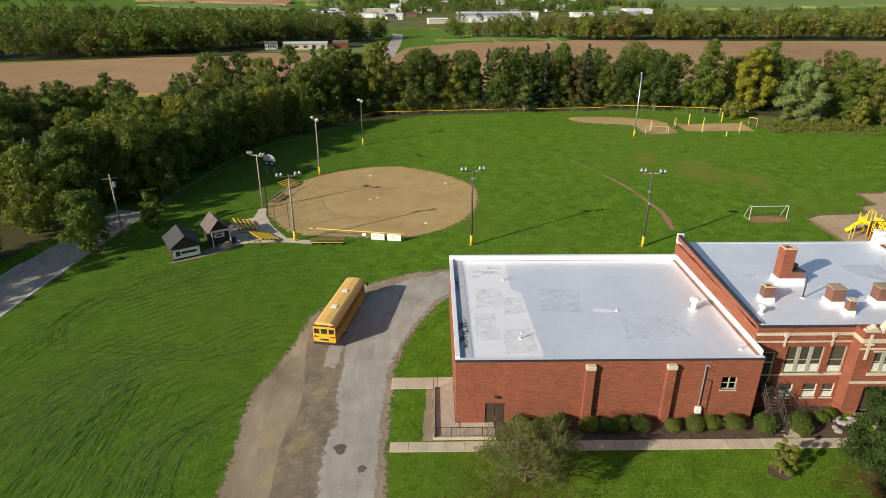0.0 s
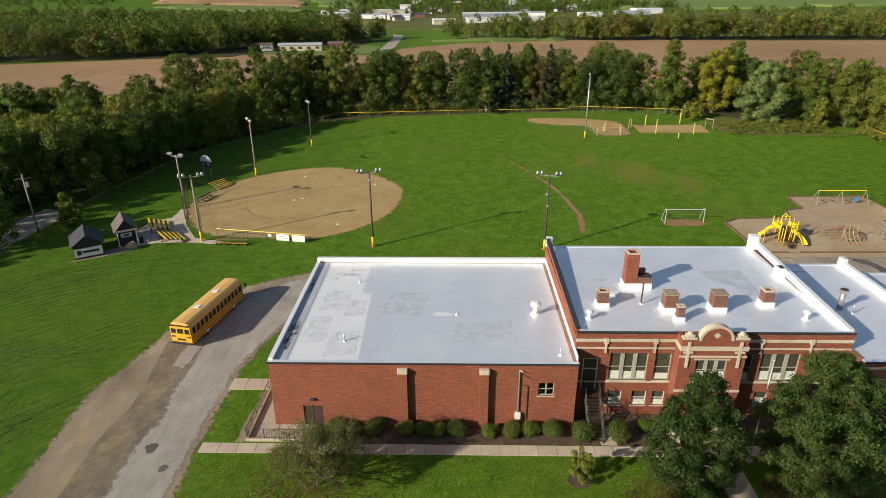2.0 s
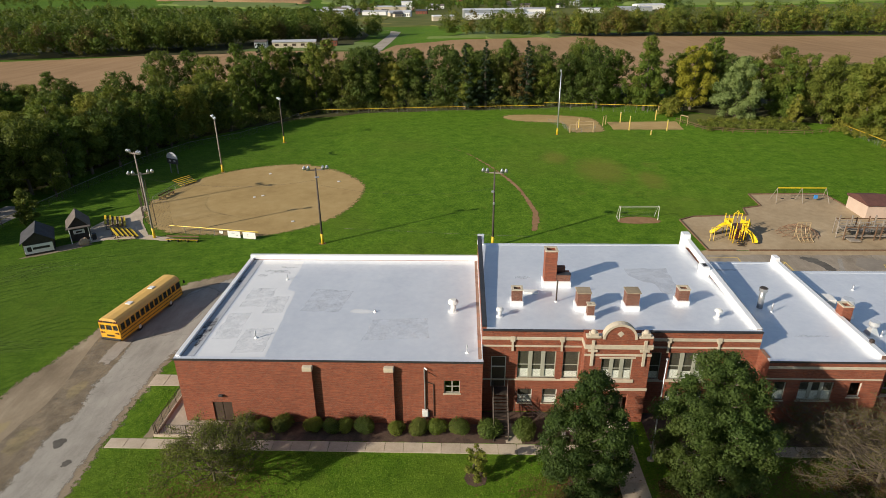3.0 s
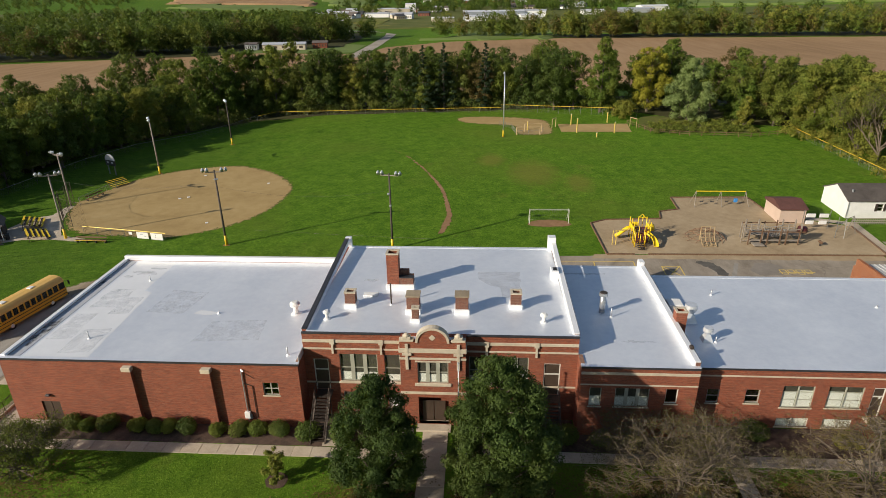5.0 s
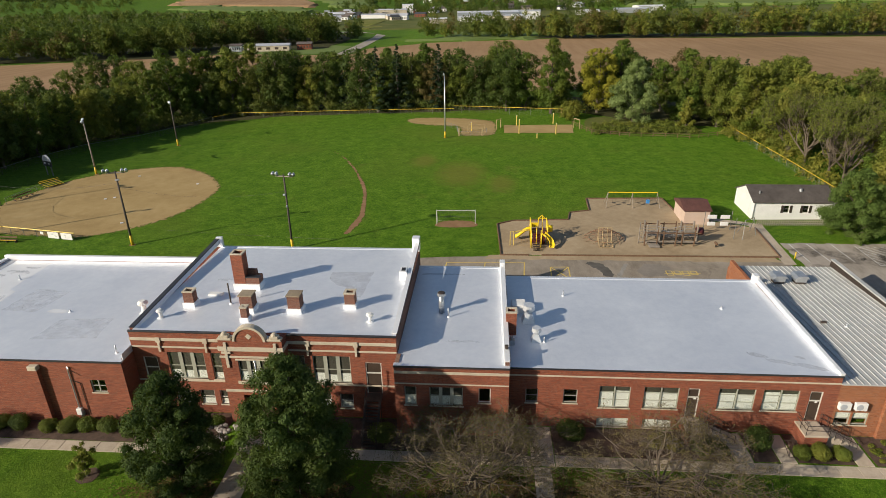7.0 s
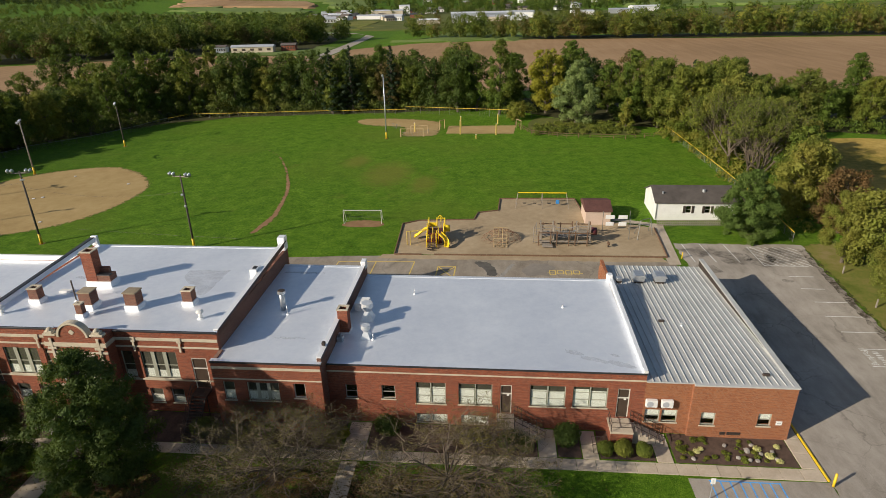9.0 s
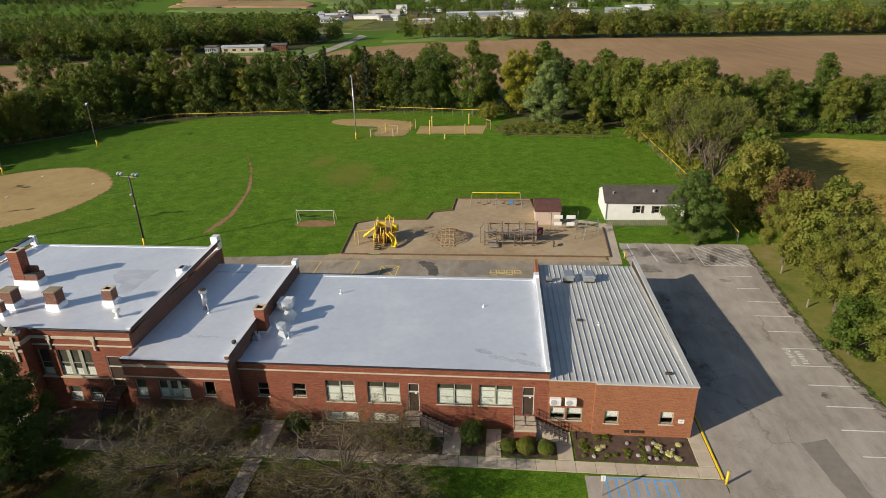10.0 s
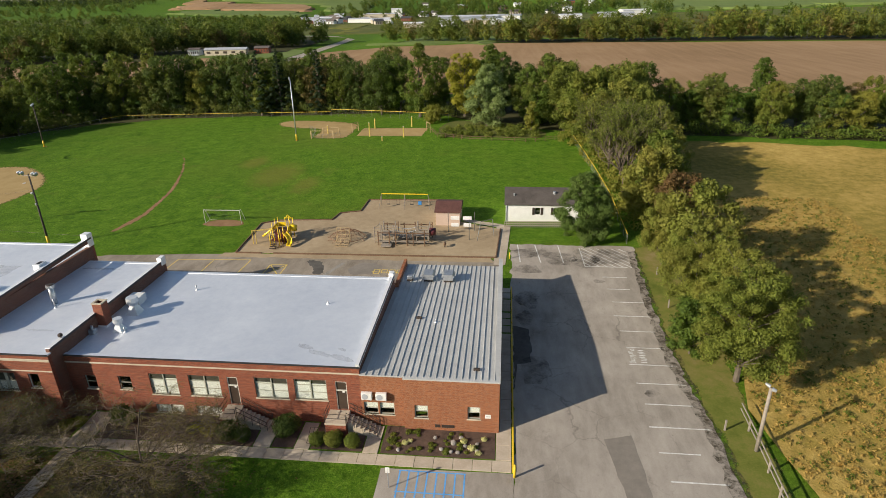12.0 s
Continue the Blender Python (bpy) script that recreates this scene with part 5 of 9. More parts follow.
for k, h in enumerate(cw):
    if k in (4, 7):
        d = thing("classroom_door", "", "")
        d.parent = cls
        part("leaf", boxes((h[0] + 0.06, CY + 0.1, 1.5, h[2] - 0.06, CY + 0.16, 3.45), bevel=0.01), "brown_panel", d)
        part("transom", boxes((h[0] + 0.08, CY + 0.1, 3.55, h[2] - 0.08, CY + 0.14, h[3] - 0.08)), "brown_panel", d)
        part("door_frame", boxes((h[0], CY + 0.03, 1.5, h[0] + 0.06, CY + 0.2, h[3]), (h[2] - 0.06, CY + 0.03, 1.5, h[2], CY + 0.2, h[3]), (h[0] + 0.06, CY + 0.03, 3.45, h[2] - 0.06, CY + 0.2, 3.55), (h[0] + 0.06, CY + 0.03, h[3] - 0.08, h[2] - 0.06, CY + 0.2, h[3])), "frame_white", d)
        part("notice", boxes((h[0] + 0.55, CY + 0.08, 3.25, h[0] + 0.75, CY + 0.099, 3.45)), "white", d)
    elif k in (0, 1):
        window(cls, h[0], h[2], h[1], h[3], CY, 1, (0.5,), "frame_tan")
    elif k >= 8:
        window(cls, h[0], h[2], h[1], h[3], CY, 2, (), "frame_white", 0.8, True, False)
    else:
        window(cls, h[0], h[2], h[1], h[3], CY, 2, (0.35, 0.7), "frame_tan", 0.72 if k != 6 else 0.8, True, False)

# annex with a seamed metal roof
ann = thing("annex", "newer orange-red brick annex with a ribbed metal roof", "building")
AX0, AX1, AY = 86.2, 98.2, 1.58
ah1 = [(86.4, 1.2, 87.66, 2.45), (87.8, 1.2, 89.1, 2.47)]
ah2 = [(90.92, 1.27, 92.1, 2.57), (95.5, 1.4, 96.6, 2.65)]
wall("wall", ann, "x", AX0, 90.0, -0.4, 5.3, AY, 0.35, "brick_orange", ah1)
wall("wall", ann, "x", 90.0, AX1, -0.4, 5.3, AY - 0.3, 0.35, "brick_orange", ah2)
wall("wall", ann, "y", AY - 0.298, AY + 0.35, -0.4, 5.3, 89.998, 0.35, "brick_orange")
wall("wall", ann, "x", AX0, AX1, -0.4, 4.2, 26.4, -0.35, "brick_orange")
wall("wall", ann, "y", AY + 0.05, 26.05, -0.4, 4.17, AX1, -0.35, "brick_orange")
wall("wall", ann, "y", 19.3, 26.1, -0.4, 5.15, AX0, 0.35, "brick_orange")
for a, b, c, e in ah1:
    window(ann, a, c, b, e, AY, 1, (0.5,), "frame_tan", 0.5)
for a, b, c, e in ah2:
    window(ann, a, c, b, e, AY - 0.3, 1, (0.5,), "frame_tan", 0.45)
roof = part("metal_roof", boxes((AX0 + 0.02, AY + 0.02, 4.75, AX1 - 0.37, 26.03, 5.05)), "seam_metal", ann)
npan = 21
pw = (AX1 - 0.4 - AX0 - 0.02) / npan
bm = bmesh.new()
prism(bm, [(0, 0), (pw - 0.06, 0), (pw - 0.05, 0.075), (pw - 0.01, 0.075), (pw, 0), (pw, -0.02), (0, -0.02)], AY - 0.12, 26.2)
rib = part("roof_panel", bm, "seam_metal", roof)
for i in range(npan):
    ob = rib if i == 0 else new("roof_panel", rib.data)
    ob.parent = roof
    ob.matrix_basis = pose(AX0 + 0.02 + i * pw, 0, 5.08)
FALL = math.degrees(math.atan2(0.95, 24.6))
roof.matrix_basis = pose(0, AY, 5.33) @ pose(0, 0, 0, -FALL) @ pose(0, -AY, -5.08)
part("parapet_wall", leaning_bar(AX1 - 0.37, AX1 - 0.352, AY + 0.06, 26.4, 5.2, 5.22, 1.05), "steel_dark", ann, "dark metal flashing inside the parapet")
part("parapet_wall", leaning_bar(AX1 - 0.35, AX1 - 0.002, AY + 0.07, 26.4, 5.2, 5.22, 1.05), "brick_orange", ann)
part("coping", leaning_bar(AX1 - 0.42, AX1 + 0.06, AY - 0.36, 26.45, 5.36, 5.33, 0.15), "seam_metal", ann, "pale grey coping")
part("eaves_trim", boxes((AX0, AY - 0.14, 5.23, 90.0, AY, 5.33), (90.0, AY - 0.42, 5.23, AX1 + 0.06, AY - 0.3, 5.35), bevel=0.01), "seam_metal", ann, "pale metal eaves trim")
part("eaves_apron", boxes((90.0, AY - 0.3, 5.3, AX1 - 0.43, AY + 0.05, 5.35)), "seam_metal", ann)

for k, (px, py, rx, ry) in enumerate(((80.6, 4.6, 0.9, 0.25), (82.2, 3.6, 1.3, 0.3), (84.4, 3.0, 1.1, 0.35), (84.0, 4.3, 0.5, 0.2))):
    roof_sheet("smudge", cls, smooth_outline([(px + rx * math.cos(a), py - 0.35 * rx * math.cos(a) + ry * math.sin(a)) for a in [i * 0.9 for i in range(7)]], 0.25, 0.1, 400 + k), 5.903 + 0.001 * k, "roof_smudge", "grey stain where water dries on the roof")
for k, (px, py, rx, ry) in enumerate(((3.8, 17.4, 1.4, 0.25), (5.0, 18.3, 1.0, 0.2), (2.6, 16.2, 0.6, 0.3), (30.5, 12.4, 0.9, 0.2), (52.5, 17.6, 2.4, 0.22), (55.2, 4.2, 1.6, 0.15))):
    on, z = (gym, 6.415) if px < 26 else ((old, 8.308) if px < 49 else (wing, 6.803))
    roof_sheet("smudge", on, smooth_outline([(px + rx * math.cos(a), py + ry * math.sin(a)) for a in [i * 0.9 for i in range(7)]], 0.25, 0.12, 420 + k), z + 0.001 * k, "roof_smudge", "grey stain on the roof coating")


# ---- trees ----
class Sticks:
    """Gathers many thin straight rods into one mesh."""
    def __init__(self):
        self.vs, self.fs = [], []

    def add(self, a, b, r0, r1=None, n=5):
        a, b = Vector(a), Vector(b)
        r1 = r0 if r1 is None else r1
        d = (b - a).normalized()
        u = d.orthogonal().normalized()
        w = d.cross(u)
        k = len(self.vs)
        for p, r in ((a, r0), (b, r1)):
            for i in range(n):
                t = 2 * math.pi * i / n
                self.vs.append(tuple(p + (u * math.cos(t) + w * math.sin(t)) * r))
        for i in range(n):
            j = (i + 1) % n
            self.fs.append((k + i, k + j, k + n + j, k + n + i))
        self.fs.append(tuple(k + n - 1 - i for i in range(n)))
        self.fs.append(tuple(k + n + i for i in range(n)))
        return self

    def part(self, name, material, parent=None, label=""):
        me = bpy.data.meshes.new(name)
        me.from_pydata(self.vs, [], self.fs)
        me.materials.append(M[material])
        ob = new(name, me)
        if parent:
            ob.parent = parent
        if label:
            ob["label"] = label
        return ob


def leaf_mesh(name, centres, radii, count, size, rng, squash=0.8, shell=0.5, core=0, tone=None):
    """A crown of many small leaf sprays gathered in clumps."""
    count, size = int(count * 1.9), size * 0.8
    w = np.array([r ** 2 for r in radii])
    pick = rng.choice(len(centres), count, p=w / w.sum())
    d = rng.normal(size=(count, 3))
    d /= np.linalg.norm(d, axis=1)[:, None]
    rad = rng.uniform(shell, 1.12, count) ** 0.7
    if shell < 0.6:
        # some sprays stand out from their clump
        rad *= np.where(rng.random(count) < 0.2, rng.uniform(1.0, 1.3, count), 1.0)
    c = np.array(centres)[pick] + d * (np.array(radii)[pick] * rad)[:, None] * np.array([1, 1, squash])
    nrm = d + rng.normal(size=(count, 3)) * 0.4 + np.array([0, 0, 0.35])
    nrm /= np.linalg.norm(nrm, axis=1)[:, None]
    t = np.cross(nrm, rng.normal(size=(count, 3)))
    t /= np.linalg.norm(t, axis=1)[:, None]
    b = np.cross(nrm, t)
    s = (size * rng.uniform(0.5, 1.35, count))[:, None]
    droop = np.array([0, 0, -0.3]) * s
    vs = np.stack([c - t * s * 0.8 - b * s * 0.5, c + t * s + droop, c + b * s * 0.75], 1).reshape(-1, 3)
    if core:
        # denser sprays deep inside, which keep the light out
        inner = np.repeat(np.arange(len(centres)), core)
        n = len(inner)
        d = rng.normal(size=(n, 3))
        d /= np.linalg.norm(d, axis=1)[:, None]
        ir = np.array(radii)[inner][:, None]
        c = np.array(centres)[inner] + d * ir * 0.5 * np.array([1, 1, squash])
        t = np.cross(d, rng.normal(size=(n, 3)))
        t /= np.linalg.norm(t, axis=1)[:, None]
        b = np.cross(d, t)
        s = ir * 0.5
        vs = np.concatenate([vs, np.stack([c - t * s - b * s * 0.6, c + t * s - b * s * 0.6, c + b * s * 1.1], 1).reshape(-1, 3)])
        pick, count = np.concatenate([pick, inner]), count + n
    me = bpy.data.meshes.new(name)
    n = count
    me.vertices.add(3 * n)
    me.vertices.foreach_set("co", vs.ravel())
    me.loops.add(3 * n)
    me.loops.foreach_set("vertex_index", np.arange(3 * n))
    me.polygons.add(n)
    me.polygons.foreach_set("loop_start", np.arange(0, 3 * n, 3))
    if tone is not None:
        me.polygons.foreach_set("material_index", np.array(tone, dtype=np.int32)[pick])
    me.update(calc_edges=True)
    return me


def tree(name, label, leaf, height, spread, seed, leaves=3600, size=0.4, clumps=44, bark="bark", low=0.14, shape="round", clump=0.3, core=2, shell=0.22):
    rng = np.random.default_rng(seed)
    t = thing(name, label, "tree")
    centres, radii = [], []
    for k in range(clumps):
        u = (k + 0.5) / clumps
        if shape == "cone":
            env = (1 - u) * 0.95 + 0.04
        elif shape == "pear":
            env = min(1.0, 0.62 + 1.6 * u) * (1 - u ** 2.5) ** 0.75 + 0.05
        elif shape == "egg":
            env = math.sin(math.pi * (0.16 + 0.8 * u)) ** 0.7 * (1.12 - 0.35 * u)
        else:
            env = math.sin(math.pi * (0.2 + 0.74 * u)) ** 0.5
        a = k * 2.399 + rng.uniform(-0.4, 0.4)
        rr = spread * env * (rng.uniform(0.55, 0.92) if k % 4 else rng.uniform(0, 0.3))
        br = spread * clump * rng.uniform(0.75, 1.3) * ((0.22 + 0.78 * env) if shape == "cone" else (0.5 + 0.5 * env))
        z = height * (low + (1 - low) * u) + rng.uniform(-0.05, 0.05) * height * (0.3 if shape == "cone" else 1.0)
        centres.append((rr * math.cos(a), rr * math.sin(a), min(height - 0.4 * br, max(br * 0.6, z))))
        radii.append(br)
    r = 0.016 * height + 0.05
    st = Sticks()
    pts = [Vector((0, 0, -0.3)), Vector((0, 0, height * low))]
    for i in range(1, 4):
        pts.append(Vector((rng.uniform(-0.3, 0.3), rng.uniform(-0.3, 0.3), height * (low + (0.85 - low) * i / 3))))
    rs = [r * 1.3, r, r * 0.72, r * 0.44, r * 0.15]
    for i in range(4):
        st.add(pts[i], pts[i + 1], rs[i], rs[i + 1], 7)
    for tip in centres[::2]:
        tip = Vector(tip)
        root = Vector((0, 0, min(height * 0.8, max(height * low * 0.7, tip.z - 0.9 * math.hypot(tip.x, tip.y)))))
        mid = root.lerp(tip, 0.5) + Vector((0, 0, 0.25))
        st.add(root, mid, r * 0.36, r * 0.2).add(mid, tip, r * 0.2, r * 0.05)
    st.part("trunk", bark, t)
    me = leaf_mesh("crown", centres, radii, leaves, size, rng, 0.5 if shape == "cone" else 0.8, shell, core)
    me.materials.append(M[leaf])
    cr = new("crown", me)
    cr.parent = t
    return t


def bare_tree(name, label, height, spread, seed, leaf="leaf_brown", leaves=500, bark="grey_bark", forks=8, depth=6, leaf_size=0.1, rise=0.0, flat=1.0, spray=0.6):
    """A tree that has lost most of its leaves: a branching of thin twigs."""
    rng = random.Random(seed)
    t = thing(name, label, "tree")
    st = Sticks()
    tips = []
    def grow(p, d, length, r, level):
        q = p + d * length
        if level > 1:
            m = p.lerp(q, 0.5) + Vector((rng.gauss(0, 1), rng.gauss(0, 1), rng.gauss(0, 1))) * length * 0.09
            st.add(p, m, r, r * 0.85, 3).add(m, q, r * 0.85, r * 0.72, 3)
        else:
            st.add(p, q, r, r * 0.72, 6)
        if level >= 4:
            tips.append(q)
        if level >= depth:
            return
        for _ in range(rng.choice((2, 3, 3)) if level else forks):
            turn = Vector((rng.gauss(0, 1), rng.gauss(0, 1), rng.gauss(0.2, 0.6)))
            way = (d * (0.85 if level else 0.3) + turn * spray + Vector((0, 0, rise))).normalized()
            way.z *= flat
            if way.z < -0.1:
                way.z *= -0.4
            grow(p.lerp(q, rng.uniform(0.55, 1.0)), way.normalized(), length * rng.uniform(0.62, 0.84) if level else spread * rng.uniform(0.36, 0.5), max(0.0115, r * 0.6), level + 1)
    grow(Vector((0, 0, -0.2)), Vector((0, 0, 1)), height * 0.26, 0.016 * height + 0.03, 0)
    st.part("trunk", bark, t)
    if leaves:
        g = np.random.default_rng(seed)
        me = leaf_mesh("crown", [tuple(p) for p in tips], [0.3] * len(tips), leaves, leaf_size, g, 1.0, 0.2)
        me.materials.append(M[leaf])
        cr = new("crown", me)
        cr.parent = t
    return t


def plant(proto, x, y, s=1.0, rz=0.0, sz=1.0, label=""):
    ob = copy_thing(proto, pose(x, y, gz(x, y), 0, 0, rz) @ Matrix.Diagonal((s, s, s * sz, 1)))
    if label:
        ob["label"] = label
    return ob


def place(ob, x, y, rz=0.0, s=1.0):
    ob.matrix_basis = pose(x, y, gz(x, y), 0, 0, rz) @ Matrix.Diagonal((s, s, s, 1))
    return ob


# kinds of the tree line, built once
KINDS = [
    tree("tree", "tall dark green broadleaf tree in a dense row", "leaf_dark", 16.5, 6.2, 11, 3500, 0.36, 52, low=0.14, clump=0.26, core=3, shell=0.5),
    tree("tree", "tall green broadleaf tree in a dense row", "leaf", 16.5, 5.6, 12, 3500, 0.36, 50, low=0.12, clump=0.26, core=3, shell=0.5),
    tree("tree", "olive-green tree turning in autumn", "leaf_olive", 15.5, 5.6, 13, 3400, 0.35, 46, low=0.14, clump=0.25, core=3, shell=0.5),
    tree("tree", "tall narrow green tree in a dense row", "leaf", 19, 4.6, 14, 3500, 0.36, 56, low=0.08, shape="egg", clump=0.27, core=3, shell=0.5),
    tree("tree", "dark spruce with drooping boughs", "needle", 19, 4.6, 15, 3800, 0.36, 60, low=0.06, shape="cone", clump=0.22, core=2, shell=0.4),
    tree("tree", "tree with thinning brownish autumn leaves", "leaf_brown", 15, 5.2, 16, 3200, 0.3, 46, low=0.16, clump=0.24, core=2, shell=0.4),
    tree("tree", "bright yellow-green autumn tree", "leaf_yellow", 17, 5.2, 17, 5200, 0.33, 56, low=0.1, clump=0.24, core=3, shell=0.5),
    tree("tree", "pale silvery-green round tree", "leaf_silver", 15, 6.0, 18, 7000, 0.3, 64, low=0.06, shape="egg", clump=0.22, core=3, shell=0.5),
]
for kd, (x, y) in zip(KINDS, [(-70, 150), (-62, 152), (-54, 147), (-46, 150), (-38, 148), (-30, 149), (87, 127), (93.6, 113.5)]):
    place(kd, x, y)
rt = random.Random(77)


def tree_row(pts, step, depth, mixw, s0, s1, rows=2, gap=6.0):
    """Trees along a line, in some rows behind one another."""
    for r in range(rows):
        for (ax, ay), (bx, by) in zip(pts, pts[1:]):
            n = max(1, int(math.hypot(bx - ax, by - ay) / step))
            for i in range(n):
                t = (i + rt.uniform(0.1, 0.9)) / n
                x, y = ax + (bx - ax) * t + rt.uniform(-1, 1), ay + (by - ay) * t + r * gap + rt.uniform(-depth, depth)
                k = rt.choices(range(8), mixw)[0]
                plant(KINDS[k], x, y, rt.uniform(s0, s1) * (1.05 if r else 1.0), rt.uniform(0, 360), rt.uniform(0.85, 1.1))


tree_row([(-40, 122), (-22, 137), (10, 141), (40, 140), (66, 139)], 5.4, 1.6, (5, 5, 2.5, 4, 1.6, 0.9, 0.2, 0.1), 0.78, 1.02, 2, 8)
tree_row([(-30, 153), (70, 153)], 13, 2, (4, 4, 3, 3, 1, 1, 0.2, 0), 0.85, 1.05, 1)
tree_row([(76, 138), (96, 132), (114, 122)], 5.5, 1.6, (4, 4, 3, 2, 1, 1, 0.3, 0), 0.72, 0.95, 2, 8)
tree_row([(112, 112), (132, 118)], 5.0, 2.0, (3, 5, 4, 2, 0.5, 1, 0.3, 0), 0.6, 0.85, 3, 8)
tree_row([(-62, 50), (-55, 70), (-51, 92), (-39, 114)], 5.2, 1.5, (2, 4, 3, 1, 0.3, 0.3, 0, 0), 0.7, 0.86, 1)
tree_row([(-70, 46), (-64, 74), (-58, 98)], 6, 2.0, (2, 4, 4, 1, 0.3, 0.6, 0, 0), 0.66, 0.8, 1)
tree_row([(-84, 54), (-74, 84), (-60, 112), (-44, 130)], 7.0, 3, (5, 4, 2, 1, 0.5, 0.6, 0, 0), 0.62, 0.84, 2, 9)
tree_row([(-112, 40), (-104, 80), (-84, 124)], 8, 3, (5, 4, 3, 2, 0.5, 1, 0, 0), 0.66, 0.85, 2, 10)
tree_row([(132, 112), (160, 108), (200, 103), (300, 97)], 5.2, 1.3, (5, 4, 2, 2, 0, 1, 0.1, 0), 0.62, 0.84, 2, 7)
tree_row([(-86, -30), (-80, 0), (-74, 26)], 7, 2, (5, 4, 2, 1, 0, 0, 0, 0), 0.7, 0.85, 2, 3)
plant(KINDS[3], 74.5, 127.5, 1.0, 40, 1.05, "tall grey-green tree above the far ball field")
plant(KINDS[1], 68, 133.5, 0.95, 15, 1.0)
plant(KINDS[0], 62.5, 132.5, 0.92, 80, 1.0)
plant(KINDS[4], 25, 136, 0.98, 10)
plant(KINDS[4], 31, 137, 1.0, 70)
plant(KINDS[4], 43, 137, 0.98, 120)
small_tree = tree("tree", "small yellowish tree beside the rough meadow", "leaf_olive", 7.5, 2.3, 21, 1500, 0.3, 22, low=0.08, shape="egg")
place(small_tree, 104.4, 106)
place(tree("tree", "low rounded olive shrub by the far fence", "leaf_olive", 4.5, 3.2, 22, 1500, 0.3, 24, low=0.1), 79, 119.5)
# left edge, by the road
place(tree("tree", "bushy green tree beside the road", "leaf", 9.4, 3.4, 23, 5200, 0.26, 34, low=0.16, clump=0.32), -51.4, 37.6)
place(tree("tree", "spreading green tree over the road", "leaf_olive", 13.5, 6.2, 24, 9000, 0.28, 40, low=0.34, clump=0.3), -55.5, 61.5)
place(tree("tree", "olive-green tree beside the road", "leaf", 11.5, 5.0, 25, 6000, 0.28, 34, low=0.2, clump=0.32), -51.5, 74.5)
for k, (x, y, s) in enumerate(((-51.0, 66.5, 0.72), (-50.2, 60.5, 0.55), (-48.6, 80, 0.8), (-54, 83, 0.9), (-47.2, 89, 0.8), (-45.2, 97, 0.78), (-42.8, 105, 0.8), (-60.8, 54, 0.82), (-60.2, 65, 0.88), (-57.5, 74, 0.9), (-63.5, 45, 0.78), (-36.5, 113, 0.8), (-66, 34, 0.75))):
    plant(KINDS[(1, 2, 0, 2, 1)[k % 5]], x, y, s, 53 * k, 1.05)
place(tree("tree", "low yellowing bush by the road fence", "leaf_olive", 5.5, 2.2, 26, 2000, 0.25, 24, low=0.05), -46.5, 47.5)
# right edge: row beside the car park
place(tree("tree", "dense dark green maple beside the white house", "leaf_maple", 10.0, 4.5, 27, 20000, 0.16, 150, low=0.05, shape="pear", clump=0.17, core=4, shell=0.45), 110.1, 44.0)
rowR = tree("tree", "broad olive tree with drooping autumn leaves", "leaf_autumn", 12.0, 5.1, 28, 24000, 0.14, 150, low=0.22, clump=0.16, core=3, shell=0.35)
place(rowR, 121.0, 10.6)
rowF = tree("tree", "olive autumn tree in the fence row", "leaf_autumn", 12.5, 5.2, 281, 5200, 0.3, 60, low=0.12, clump=0.24)
place(rowF, 123, 33)
plant(rowR, 120.4, 23.4, 0.9, 100, 1.05)
plant(rowR, 119.8, 36.2, 0.72, 200, 1.1)
place(tree("tree", "broad tree with rusty-brown autumn leaves", "leaf_autumn", 11.0, 3.9, 29, 12000, 0.15, 90, low=0.2, clump=0.2), 122.0, 17.5)
place(tree("tree", "small bright green tree in the row", "leaf", 6.5, 2.6, 30, 5000, 0.2, 30, low=0.08), 117.9, 15.2)
place(tree("tree", "green tree in the fence row", "leaf", 12, 4.2, 31, 7000, 0.27, 44, low=0.08, shape="egg"), 124.5, 61)
place(tree("tree", "olive tree in the fence row", "leaf_autumn", 11.5, 4.4, 32, 6500, 0.27, 44, low=0.1), 121, 52)
place(tree("tree", "rusty-brown tree in the fence row", "leaf_rust", 9.5, 3.8, 33, 4200, 0.25, 36, low=0.12), 124, 46)
place(tree("tree", "tall olive tree in the fence row", "leaf_autumn", 14.5, 4.8, 34, 6500, 0.3, 44, low=0.12), 118.5, 84)
place(tree("tree", "tall green tree in the fence row", "leaf", 15.5, 5.2, 35, 7000, 0.32, 48, low=0.1), 116, 98)
place(tree("tree", "tall olive tree in the fence row", "leaf_autumn", 16, 5.4, 36, 7000, 0.32, 48, low=0.1), 112.5, 108)
place(tree("tree", "bright green tree behind the meadow", "leaf", 13, 4.4, 37, 5600, 0.32, 40, low=0.05, shape="egg"), 106, 114)
dead = bare_tree("tree", "leafless grey tree in the fence row", 15, 9.5, 38, "leaf_autumn", 7500, "twig", 7, 6, 0.17, 0.3, 1.0, 0.42)
place(dead, 119.6, 70)
plant(dead, 119.2, 64.5, 0.95, 130)
for k, (x, y, s) in enumerate(((123.5, 57, 0.8), (126.5, 66, 0.85), (126, 78, 0.95), (122.5, 90, 1.1), (124.5, 88, 1.05), (120, 102, 1.15), (125, 100, 1.15), (127.5, 108, 1.15))):
    plant(rowF, x, y, s, 63 * k, 1.12)
plant(dead, 118.6, 77, 1.0, 220)
plant(dead, 118.2, 84, 0.9, 300)
plant(dead, 121.5, 73, 1.05, 20)
